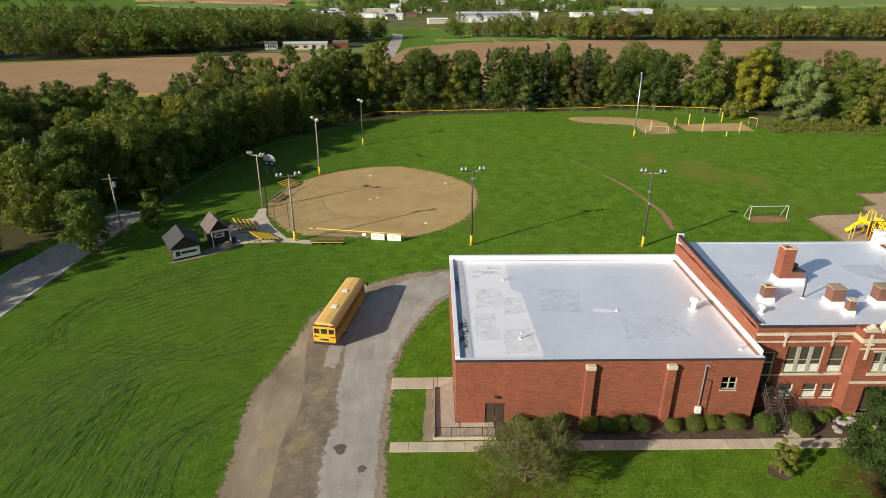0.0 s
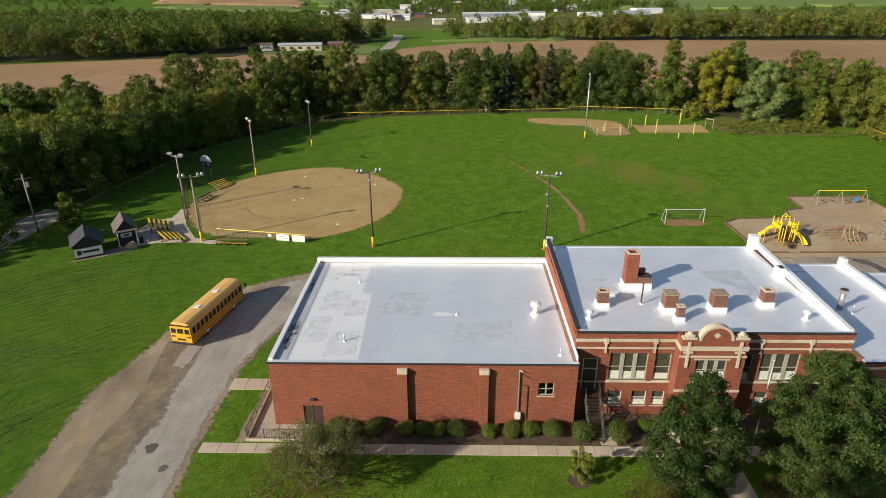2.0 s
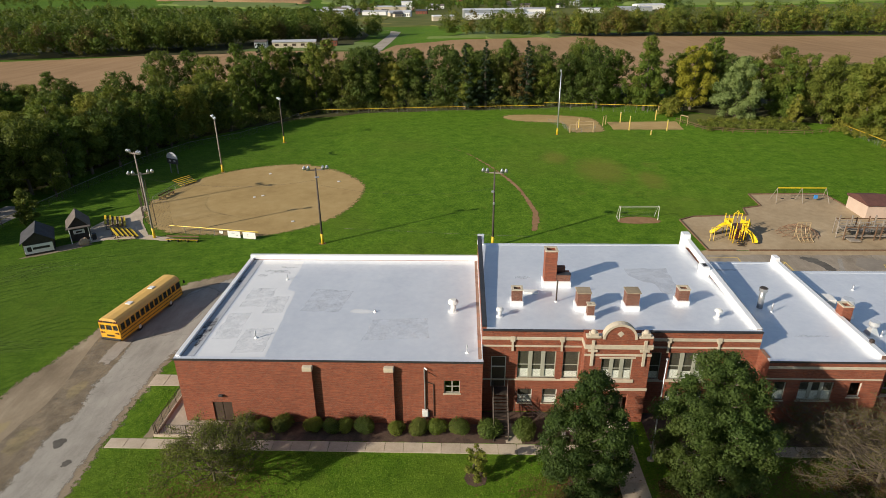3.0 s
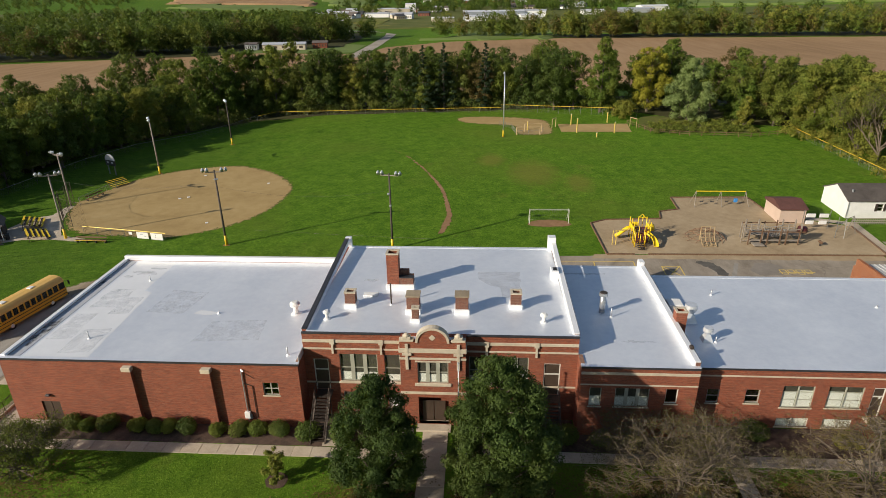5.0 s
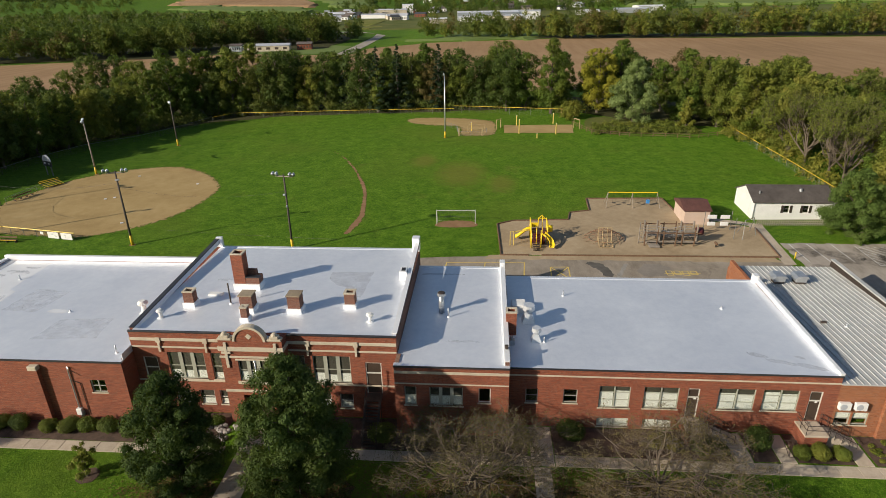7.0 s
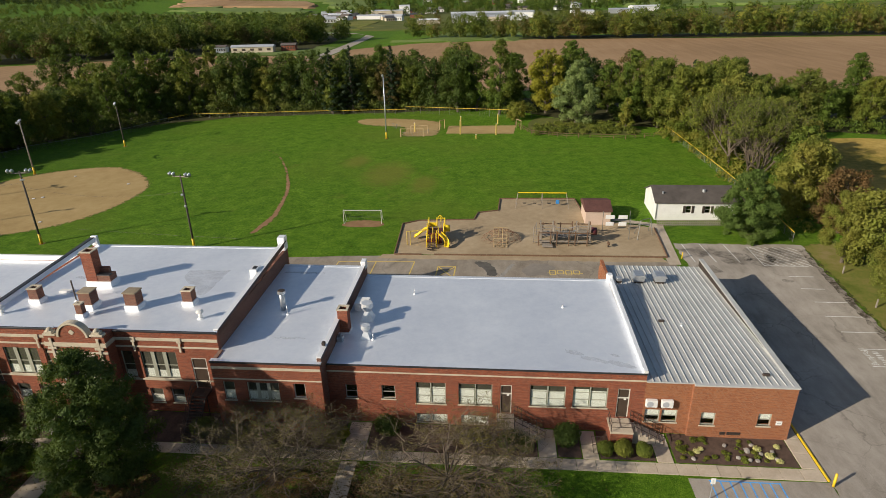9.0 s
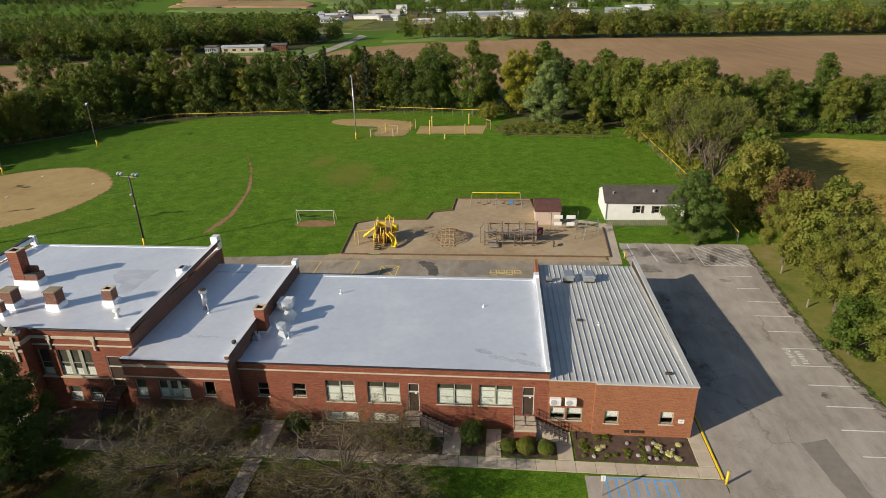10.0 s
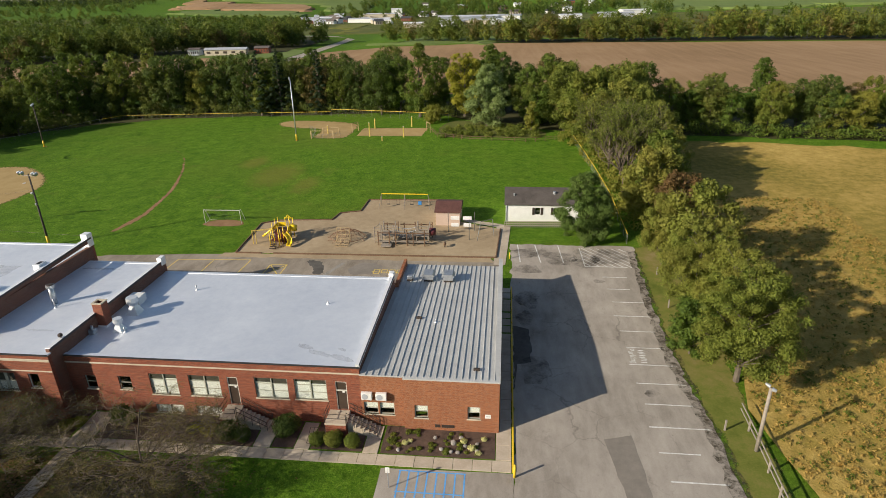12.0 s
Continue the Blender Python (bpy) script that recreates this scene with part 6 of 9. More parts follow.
# tall shade trees on the front lawn, nearer the street
front = tree("tree", "tall dark green shade tree on the front lawn", "leaf_dark", 24.5, 6.0, 47, 4200, 0.36, 44, low=0.4, clump=0.3)
place(front, -4.5, -37.4)
for x, y, s in ((7.0, -37.4, 1.0), (19.0, -37.4, 1.0), (30.0, -37.6, 0.97)):
    plant(front, x, y, s, 9 * x)
# front lawn
place(tree("tree", "dense dark green ornamental pear tree on the lawn", "leaf_pear", 10.3, 3.5, 41, 26000, 0.12, 170, low=0.06, shape="pear", clump=0.19, core=4, shell=0.45), 33.8, -6.8)
place(tree("tree", "tall dense green ornamental pear tree on the lawn", "leaf_pear", 11.9, 4.6, 42, 34000, 0.125, 200, low=0.05, shape="pear", clump=0.17, core=4, shell=0.45), 43.0, -6.6)
place(bare_tree("tree", "thin olive-green tree that is losing its leaves", 6.0, 4.0, 43, "leaf_dark", 11000, "twig", 18, 6, 0.085, 0.1), 5.2, -7.0)
place(bare_tree("tree", "nearly leafless crab-apple tree on the lawn", 7.2, 7.0, 44, "leaf_crab", 16000, "twig", 20, 6, 0.07, 0.0, 0.55, 0.75), 56.6, -5.9)
place(bare_tree("tree", "nearly leafless crab-apple tree on the lawn", 6.6, 7.2, 45, "leaf_crab", 16000, "twig", 20, 6, 0.07, 0.0, 0.55, 0.75), 70.2, -6.2)
place(tree("tree", "small young tree in a ring of mulch", "leaf_olive", 3.0, 1.05, 46, 1400, 0.12, 20, low=0.15), 25.6, -6.3)
for x, y, r in ((25.6, -6.3, 0.9), (33.8, -6.8, 1.2), (43.0, -6.6, 1.3), (56.4, -5.8, 0.9), (70.8, -5.6, 1.0)):
    patch("mulch_ring", smooth_outline([(x + r * math.cos(a), y + r * math.sin(a)) for a in [i * 0.7854 for i in range(8)]], 0.4, 0.07, int(x)), "mulch", 0.03, "ring of brown mulch round a tree trunk", "bed")


def shrub(name, label, leaf, r, h, seed, n=1800, size=0.09):
    rng = np.random.default_rng(seed)
    t = thing(name, label, "shrub")
    cs = [(rng.uniform(-0.3, 0.3) * r, rng.uniform(-0.3, 0.3) * r, h * rng.uniform(0.4, 0.6)) for _ in range(6)]
    me = leaf_mesh("foliage", cs, [r * 0.72] * 6, n, size, rng, h / (2 * r) * 1.1, 0.75)
    me.materials.append(M[leaf])
    f = new("foliage", me)
    f.parent = t
    st = Sticks()
    for k in range(7):
        a = k * 0.9
        st.add((0.1 * math.cos(a), 0.1 * math.sin(a), -0.05), (0.5 * r * math.cos(a), 0.5 * r * math.sin(a), h * 0.6), 0.03, 0.012)
    st.part("stem", "bark", t)
    return t


sh = [shrub("shrub", "clipped round yew shrub in the mulch bed", "leaf_dark", 0.95, 1.45, 51), shrub("shrub", "small clipped green shrub in the mulch bed", "leaf", 0.75, 1.15, 52)]
tagged(sh[0], group="clipped shrubs")
tagged(sh[1], group="clipped shrubs")
place(sh[0], 16.0, -1.1)
place(sh[1], 18.9, -1.2)
for k, (x, y, s) in enumerate(((5.6, -1.0, 1.0), (7.2, -1.1, 1.0), (9.0, -1.0, 1.05), (11.6, -1.0, 1.1), (13.3, -1.1, 0.9), (14.4, -1.0, 1.0), (20.7, -1.1, 1.0), (22.4, -1.0, 1.1), (24.2, -1.1, 1.0), (26.9, -1.5, 1.2), (29.9, -1.5, 1.25))):
    plant(sh[k % 2 if x < 26 else 0], x, y, s, 47 * k)
for k, (x, y, s, w) in enumerate(((82.9, -1.2, 1.0, 1), (84.3, -1.15, 1.12, 1), (85.9, -1.2, 1.0, 1), (79.9, -0.2, 1.35, 0), (75.0, -1.0, 1.2, 0), (76.3, -1.2, 0.95, 0), (64.6, 0.2, 1.3, 0), (48.6, -0.9, 1.3, 0), (51.6, -1.0, 1.0, 0), (54.0, -1.0, 1.0, 0), (32.4, -0.3, 0.9, 1), (33.6, 0.3, 0.8, 1))):
    plant(sh[w], x, y, s, 31 * k)
leafy = shrub("shrub", "loose yellow-green perennial clump", "leaf_yellow", 0.8, 0.7, 53, 900, 0.12)
place(leafy, 59.8, -1.0)
for k, (x, y, s) in enumerate(((60.6, -0.4, 0.9), (71.6, -0.4, 1.0), (73.0, -0.6, 1.0), (72.3, 0.4, 0.8))):
    plant(leafy, x, y, s, 70 * k)
# flower bed by the annex
rf = random.Random(9)
fl = shrub("flower_clump", "clump of pale yellow flowers in the bed", "flower", 0.34, 0.3, 54, 260, 0.055)
tagged(fl, category="flowers", group="flower clumps")
place(fl, 90.3, -0.6)
for x, y, s in ((96.0, -0.9, 1.2), (95.3, -0.1, 1.1), (97.0, 0.3, 0.9), (90.7, -0.3, 0.8), (96.6, -1.4, 0.9)):
    plant(fl, x, y, s, 40 * x)
gc = shrub("low_plant", "low dark green plant in the mulch bed", "leaf_olive", 0.3, 0.24, 55, 160, 0.06)
tagged(gc, category="plant", group="low bed plants")
place(gc, 91.6, -1.2)
for k in range(34):
    plant(gc, rf.uniform(88.9, 97.5), rf.uniform(-1.6, 0.9), rf.uniform(0.6, 1.2), rf.uniform(0, 360))


def rock(name, label, seed, size):
    rng = random.Random(seed)
    bm = bmesh.new()
    bmesh.ops.create_icosphere(bm, subdivisions=2, radius=size)
    for v in bm.verts:
        v.co *= 1 + 0.35 * noise.noise(v.co * (1.6 / size) + Vector((seed, 0, 0)))
        v.co.z *= 0.65
    return tagged(part(name, bm, "rock"), label, "rock")


r1 = rock("rock", "pale landscaping rock in the bed", 3, 0.28)
r1.matrix_basis = pose(94.4, -0.3, 0.12)
for k in range(9):
    x, y = rf.uniform(89, 97.4), rf.uniform(-1.6, 1.0)
    copy_thing(r1, pose(x, y, 0.1, 0, 0, 50 * k) @ Matrix.Diagonal((0.8, 0.6, 0.6, 1)))
for k in range(26):
    x, y = rf.uniform(33.0, 35.6), rf.uniform(-1.9, 0.2)
    copy_thing(r1, pose(x, y, 0.12, 0, 0, 50 * k) @ Matrix.Diagonal((rf.uniform(0.6, 1.2), rf.uniform(0.6, 1.1), 0.9, 1)))
# weeds in the meadow corner
g = np.random.default_rng(61)
cs = [(x, y, gz(x, y) + 0.5) for x, y in zip(g.uniform(83, 106, 120), g.uniform(101.5, 112, 120)) if y < 112 + (83 - x) * 0.3 + 8]
me = leaf_mesh("weeds", cs, [0.9] * len(cs), 6000, 0.25, g, 0.7, 0.1)
me.materials.append(M["leaf_olive"])
tagged(new("weeds", me), "tangle of olive and brown weeds", "weeds", kind="stuff")


for x, y, rx, ry in ((57.5, -7.2, 5.2, 3.0), (69.5, -7.4, 5.6, 3.2), (63.4, -8.4, 4.0, 3.2), (43.5, -7.6, 3.8, 2.6), (34.2, -7.6, 2.8, 2.2)):
    patch("leaf_litter", smooth_outline([(x + rx * math.cos(a) * (1 + 0.15 * math.sin(3 * a + x)), y + ry * math.sin(a)) for a in [i * 0.5236 for i in range(12)]], 0.7, 0.15, int(7 * x)), "brown_litter", 0.022, "brown leaf litter and worn soil under a tree", "litter", 2.0)


def fallen_leaves(name, label, spots, n, leaf, seed, size=0.07):
    """Loose leaves that lie on the ground, thickest under the trees."""
    rng = np.random.default_rng(seed)
    vs, fs = [], []
    for k in range(n):
        x, y, r = spots[rng.integers(len(spots))]
        px, py = x + rng.normal() * r, y + rng.normal() * r * 0.75
        if -3.7 < py < 21 and px > -1.5:
            continue
        z = gz(px, py) + 0.035 + rng.uniform(0, 0.03)
        a, s = rng.uniform(0, 6.28), size * rng.uniform(0.6, 1.5)
        c, d = math.cos(a) * s, math.sin(a) * s
        i = len(vs)
        vs += [(px - c, py - d, z), (px + d * 0.6, py - c * 0.6, z + 0.01), (px + c, py + d, z + rng.uniform(0, 0.03)), (px - d * 0.6, py + c * 0.6, z)]
        fs.append((i, i + 1, i + 2, i + 3))
    me = bpy.data.meshes.new(name)
    me.from_pydata(vs, [], fs)
    me.materials.append(M[leaf])
    return tagged(new(name, me), label, "fallen leaves", kind="stuff")


fallen_leaves("fallen_leaves", "brown fallen leaves on the lawn", [(56, -8, 4), (70, -8, 4.5), (63, -9, 4), (5, -8, 2.6), (33, -8, 2.2), (43, -9, 2.6), (50, -8, 3), (58, -6, 4), (68, -6, 4), (64, -6, 5)], 17000, "leaf_rust", 91, 0.08)


def crop_plants(name, label, x0, x1, y0, y1, n, leaf, seed, size):
    """Single ripe plants that stand up out of the crop."""
    rng = np.random.default_rng(seed)
    xs, ys = rng.uniform(x0, x1, n), rng.uniform(y0, y1, n)
    ok = xs > 121.5 + 0.11 * np.maximum(0, ys - 20)
    cs = [(x, y, gz(x, y) + 0.36) for x, y in zip(xs[ok], ys[ok])]
    me = leaf_mesh(name, cs, [0.3] * len(cs), 4 * len(cs), size, rng, 0.8, 0.1)
    me.materials.append(M[leaf])
    return tagged(new(name, me), label, "crop", kind="stuff")


crop_plants("crop_plants", "dry golden plants of the ripening crop", 121, 152, -22, 62, 6500, "leaf_gold", 601, 0.16)
crop_plants("crop_plants", "green plants among the ripening crop", 121, 150, -22, 62, 2600, "leaf_olive", 602, 0.18)
# worn stains; those close beside the annex deepen its shadow by colour
for k, (x, y, rx, ry) in enumerate(((102.0, 38.6, 2.4, 1.6), (106.0, 37.0, 2.2, 2.4), (109.4, 37.2, 1.8, 2.6), (113.0, 38.0, 2.6, 2.4), (101.6, 33.6, 1.9, 1.4), (101.4, 25.4, 1.5, 2.0), (100.9, 21.0, 1.0, 1.6), (101.6, 11.0, 1.4, 3.0), (110.6, 30.6, 0.7, 0.5), (112.6, 8.0, 0.8, 0.5))):
    patch("oil_stain", smooth_outline([(x + rx * math.cos(a) * (1 + 0.25 * math.sin(3 * a + k)), y + ry * math.sin(a) * (1 + 0.2 * math.sin(2 * a + 2 * k))) for a in [i * 0.5236 for i in range(12)]], 0.5, 0.15, 640 + k), "oil", 0.042 + 0.0004 * k, "dark worn stain on the asphalt", "stain", 2.0)
patch("edge_litter", ragged([(116.0, -30), (115.7, -4), (115.9, 3), (115.3, 10), (115.1, 18), (115.5, 30), (115.7, 40), (117.0, 40), (116.8, 30), (116.5, 18), (116.8, 10), (117.3, 3), (117.2, -4), (117.2, -30)], 1.0, 0.25, 603), "litter", 0.041, "dark leaf litter and broken asphalt along the edge", "litter", 0.6, rim=True)


def understory(name, label, pts, n, leaf, seed, height=2.2, size=0.34, leaves=22, width=2.0):
    """Low bushes and saplings along a wood's edge, in one mesh."""
    rng = np.random.default_rng(seed)
    cs, rs = [], []
    seg = [math.hypot(b[0] - a[0], b[1] - a[1]) for a, b in zip(pts, pts[1:])]
    for _ in range(n):
        k = rng.choice(len(seg), p=np.array(seg) / sum(seg))
        t = rng.random()
        x = pts[k][0] + (pts[k + 1][0] - pts[k][0]) * t + rng.normal() * width
        y = pts[k][1] + (pts[k + 1][1] - pts[k][1]) * t + abs(rng.normal()) * width
        r = rng.uniform(0.6, 1.3) * height * 0.45
        cs.append((x, y, gz(x, y) + rng.uniform(0.2, 0.9) * height))
        rs.append(r)
    me = leaf_mesh(name, cs, rs, n * leaves, size, rng, 0.9, 0.3)
    me.materials.append(M[leaf])
    return tagged(new(name, me), label, "undergrowth", kind="stuff")


understory("undergrowth", "dark undergrowth below the left woods", [(-66, 44), (-60, 70), (-51, 94), (-41, 112), (-25, 130)], 420, "leaf_dark", 101, 3.0)
understory("undergrowth", "undergrowth behind the outfield fence", [(-24, 134), (10, 137), (40, 136), (66, 136), (84, 126)], 420, "leaf_dark", 102, 3.0)
understory("undergrowth", "green undergrowth along the hedge", [(128, 107), (160, 102), (200, 97), (300, 91)], 460, "leaf", 103, 2.6)
understory("undergrowth", "undergrowth along the fence row", [(119, 46), (120, 66), (118, 88), (114, 104)], 220, "leaf_olive", 104, 2.2)



def grass_blades(name, label, areas, density, seed, height=0.13):
    """Single blades and tufts standing in the lawn."""
    rng = np.random.default_rng(seed)
    ps = []
    for x0, y0, x1, y1 in areas:
        n = int((x1 - x0) * (y1 - y0) * density)
        ps.append(np.column_stack([rng.uniform(x0, x1, n), rng.uniform(y0, y1, n)]))
    p = np.concatenate(ps)
    n = len(p)
    z = np.array([gz(x, y) for x, y in p])
    a, h, w = rng.uniform(0, 6.283, n), height * rng.uniform(0.4, 1.5, n), height * rng.uniform(0.5, 1.1, n)
    lean = rng.normal(size=(n, 2)) * 0.8 * h[:, None]
    ux, uy = np.cos(a) * w, np.sin(a) * w
    vs = np.stack([np.column_stack([p[:, 0] - ux, p[:, 1] - uy, z]), np.column_stack([p[:, 0] + ux, p[:, 1] + uy, z]), np.column_stack([p + lean, z + h])], 1).reshape(-1, 3)
    me = bpy.data.meshes.new(name)
    me.vertices.add(3 * n)
    me.vertices.foreach_set("co", vs.ravel())
    me.loops.add(3 * n)
    me.loops.foreach_set("vertex_index", np.arange(3 * n))
    me.polygons.add(n)
    me.polygons.foreach_set("loop_start", np.arange(0, 3 * n, 3))
    me.update(calc_edges=True)
    me.materials.append(M["turf"])
    return tagged(new(name, me), label, "grass", kind="stuff")


grass_blades("grass_blades", "uneven grass of the front lawn", [(-3.6, -10, 36.4, -3.8), (39, -10, 88, -3.6), (-4.6, -1.6, -2.2, 4.6), (-3.6, 7, -0.3, 12)], 36, 312, 0.055)


# ---- far country ----
def far_wood(name, label, centres, leaves, seed, per=46, size=1.5):
    """A far wood: round lobed crowns of many leaf sprays, in one mesh."""
    rng = np.random.default_rng(seed)
    cs, rs, tones = [], [], []
    for x, y, h in centres:
        z = gz(x, y)
        r = h * rng.uniform(0.24, 0.36)
        tone = int(rng.integers(len(leaves)))
        for k in range(7):
            a, u = k * 2.4 + rng.uniform(-0.5, 0.5), (k + 0.5) / 7
            out = r * (0.75 * math.sin(math.pi * (0.15 + 0.8 * u)) + 0.05)
            cs.append((x + out * math.cos(a), y + out * math.sin(a), z + h * (0.22 + 0.66 * u)))
            rs.append(r * rng.uniform(0.42, 0.62))
            tones.append(tone)
    me = leaf_mesh(name, cs, rs, per * len(centres), size, rng, 0.85, 0.5, 1, tones)
    for leaf in leaves:
        me.materials.append(M[leaf])
    return tagged(new(name, me), label, "woodland", kind="stuff")


def scatter(poly_rows, n, h0, h1, seed):
    rng = random.Random(seed)
    out = []
    for x0, y0, x1, y1, depth, share in poly_rows:
        for _ in range(int(n * share)):
            t = rng.random()
            out.append((x0 + (x1 - x0) * t + rng.uniform(-3, 3), y0 + (y1 - y0) * t + depth * rng.random() ** 1.3, rng.uniform(h0, h1)))
    return out


MIXED = ("leaf", "leaf_olive", "leaf_dark", "leaf", "leaf_olive", "leaf_brown", "leaf_dark")
rows_a = [(-430, 256, -218, 278, 50, 0.4), (-218, 278, -125, 322, 50, 0.36), (-128, 342, -62, 392, 36, 0.16), (-62, 392, -40, 420, 26, 0.05), (-118, 392, -60, 430, 40, 0.1)]
far_wood("far_wood", "far woodland band of green, olive and dark crowns", scatter(rows_a, 400, 8, 21, 71), MIXED, 72, 210, 0.75)
rows_b = [(8, 416, 112, 376, 10, 0.18), (100, 374, 260, 376, 26, 0.5), (260, 376, 560, 372, 26, 0.6)]
far_wood("far_wood", "far line of mixed dark green trees behind the fields", scatter(rows_b, 280, 7, 20, 75), MIXED[1:], 76, 210, 0.75)
rows_c = [(-760, 340, -260, 360, 150, 0.42), (-700, 480, -220, 460, 160, 0.4), (-240, 420, -120, 440, 130, 0.2), (-900, 620, -420, 600, 240, 0.3), (-420, 700, -190, 640, 60, 0.14), (-190, 640, -110, 600, 40, 0.06), (240, 640, 760, 600, 20, 0.1), (-150, 800, 330, 800, 60, 0.14), (-60, 860, 300, 900, 160, 0.2), (-1400, 900, -560, 1000, 300, 0.36), (-180, 950, 260, 1250, 200, 0.24), (300, 1000, 430, 1300, 16, 0.05), (520, 930, 900, 980, 16, 0.06)]
far_wood("far_wood", "distant woods over the valley", scatter(rows_c, 700, 10, 16, 79), ("leaf_dark", "leaf", "leaf_olive", "leaf"), 80, 60, 1.4)
rows_d = [(-2600, 1600, 300, 1650, 300, 0.5), (300, 1600, 2600, 1650, 300, 0.4), (-2600, 2000, 2600, 2000, 1600, 0.8)]
far_wood("far_wood", "dark wooded hills on the horizon", scatter(rows_d, 1500, 17, 26, 83), ("leaf_dark", "needle"), 84, 20, 3.8)


def shed_building(name, label, x, y, w, d, h, rz=0, roof_h=2.0, wallm="white", roofm="white", windows=0):
    """A plain far building with a gabled roof, doors or windows along its long side."""
    b = thing(name, label, "building", at=(x, y, gz(x, y)), rz=rz)
    part("wall", boxes((-w / 2, -d / 2, -1, w / 2, d / 2, h)), wallm, b)
    bm = bmesh.new()
    rows = [(-d / 2 - 0.4, h), (d / 2 + 0.4, h), (0, h + roof_h)]
    f = [bm.verts.new((-w / 2 - 0.4, yy, z + 0.02)) for yy, z in rows]
    k = [bm.verts.new((w / 2 + 0.4, yy, z + 0.02)) for yy, z in rows]
    bm.faces.new(f)
    bm.faces.new(k[::-1])
    for i in range(3):
        j = (i + 1) % 3
        bm.faces.new((f[j], f[i], k[i], k[j]))
    bmesh.ops.recalc_face_normals(bm, faces=bm.faces)
    part("roof", bm, roofm, b)
    for i in range(windows):
        u = -w / 2 + w * (i + 0.5) / windows
        wd = min(2.4, w / windows * 0.45)
        part("window", boxes((u - wd / 2, -d / 2 - 0.06, h * 0.35, u + wd / 2, -d / 2 + 0.02, h * 0.75)), "brown_panel", b)
    return b


WORKS = [(40, 616, 26, 18, 5), (66, 622, 28, 16, 5), (92, 618, 22, 22, 4.5), (56, 650, 64, 26, 8), (98, 660, 30, 22, 7), (4, 606, 22, 14, 5), (168, 690, 24, 18, 5), (222, 716, 40, 20, 5), (250, 752, 34, 20, 6), (-72, 808, 42, 16, 8), (-84, 745, 30, 10, 5), (-132, 762, 16, 10, 6), (-52, 828, 14, 10, 13)]
for k, (x, y, w, d, h) in enumerate(WORKS):
    shed_building("works_hall", "long white industrial hall with a low roof", x, y, w, d, h, (4, -6, 9)[k % 3], 1.2, ("white", "stone", "white", "galv")[k % 4], ("dull_roof", "grey_roof", "bright_roof")[k % 3], 0)
rv = random.Random(88)
for k in range(46):
    x, y = rv.choice(((rv.uniform(-150, 0), rv.uniform(640, 900)), (rv.uniform(-60, 260), rv.uniform(780, 1150)), (rv.uniform(-160, -90), rv.uniform(720, 860))))
    shed_building("far_house", "small far house among the trees", x, y, rv.uniform(9, 18), rv.uniform(7, 10), rv.uniform(3, 6), rv.uniform(-30, 30), 2.6, rv.choice(("white", "white", "stone", "brick")), rv.choice(("shingle_dark", "shingle_brown", "grey_roof")), 4)
for x, y, w in ((-80, 346, 26), (-101, 346, 7), (-60, 356, 9)):
    shed_building("roadside_building", "low pale building beyond the ploughed field", x, y, w, 8, 3.4, 8, 1.2, "stone" if w > 20 else ("white" if w < 8 else "brick"), "grey_roof" if w > 20 else "shingle_brown", 5)
patch("far_lawn", ragged([(-112, 322), (-84, 328), (-60, 323), (-33, 324), (-33, 372), (-58, 386), (-104, 356)], 8, 0.8, 90), "pasture", 0.12, "green lawn round the low roadside buildings", "lawn", 20)
patch("far_road", [(-31.5, 296), (-23.2, 296), (-23.2, 370), (-24.6, 436), (-26, 470), (-44, 496), (-92, 518), (-92, 528), (-50, 508), (-36, 485), (-32.5, 450), (-31.5, 370)], "asphalt", 0.15, "far grey road between the fields", "road", 20)
patch("far_meadow", ragged([(-104, 676), (-65, 718), (-38, 546), (-70, 535)], 12, 1, 91), "verge", 1.4, "far yellowish field beside the road", "field", 30)


# ---- ball field ----
def light_pole(label, x, y, h, wood, base_yellow=True, arm=1.3, rz=0, heads=2, crossbar=True):
    p = thing("light_pole", label, "light pole", "field light poles", (x, y, gz(x, y)), rz)
    pole = part("pole", tube(bmesh.new(), (0, 0, -0.3), (0, 0, h), 0.17, 0.11, 10), wood, p, smooth=True)
    if base_yellow:
        part("base_cover", tube(bmesh.new(), (0, 0, -0.05), (0, 0, 1.6), 0.215, 0.2, 10), "yellow", p, "yellow safety padding", True)
    if crossbar:
        part("crossarm", boxes((-arm, -0.06, h - 0.35, arm, 0.06, h - 0.2), bevel=0.01), "grey_wood", p)
    for k in range(heads):
        u = -arm + 2 * arm * k / max(1, heads - 1) if heads > 1 else 0.0
        for dx in ((-0.28, 0.28) if crossbar else (-0.12,)):
            bm = bmesh.new()
            bmesh.ops.create_cone(bm, cap_ends=True, segments=12, radius1=0.27, radius2=0.14, depth=0.42, matrix=pose(u + dx, -0.2, h + 0.1, 55, 0, 0))
            bmesh.ops.create_uvsphere(bm, u_segments=10, v_segments=6, radius=0.15, matrix=pose(u + dx, -0.02, h + 0.24))
            hd = part("floodlight", bm, "galv", p, "pale metal floodlight", True)
            part("bracket", boxes((u + dx - 0.03, -0.05, h - 0.2, u + dx + 0.03, 0.05, h + 0.05)), "steel_dark", hd)
    return p


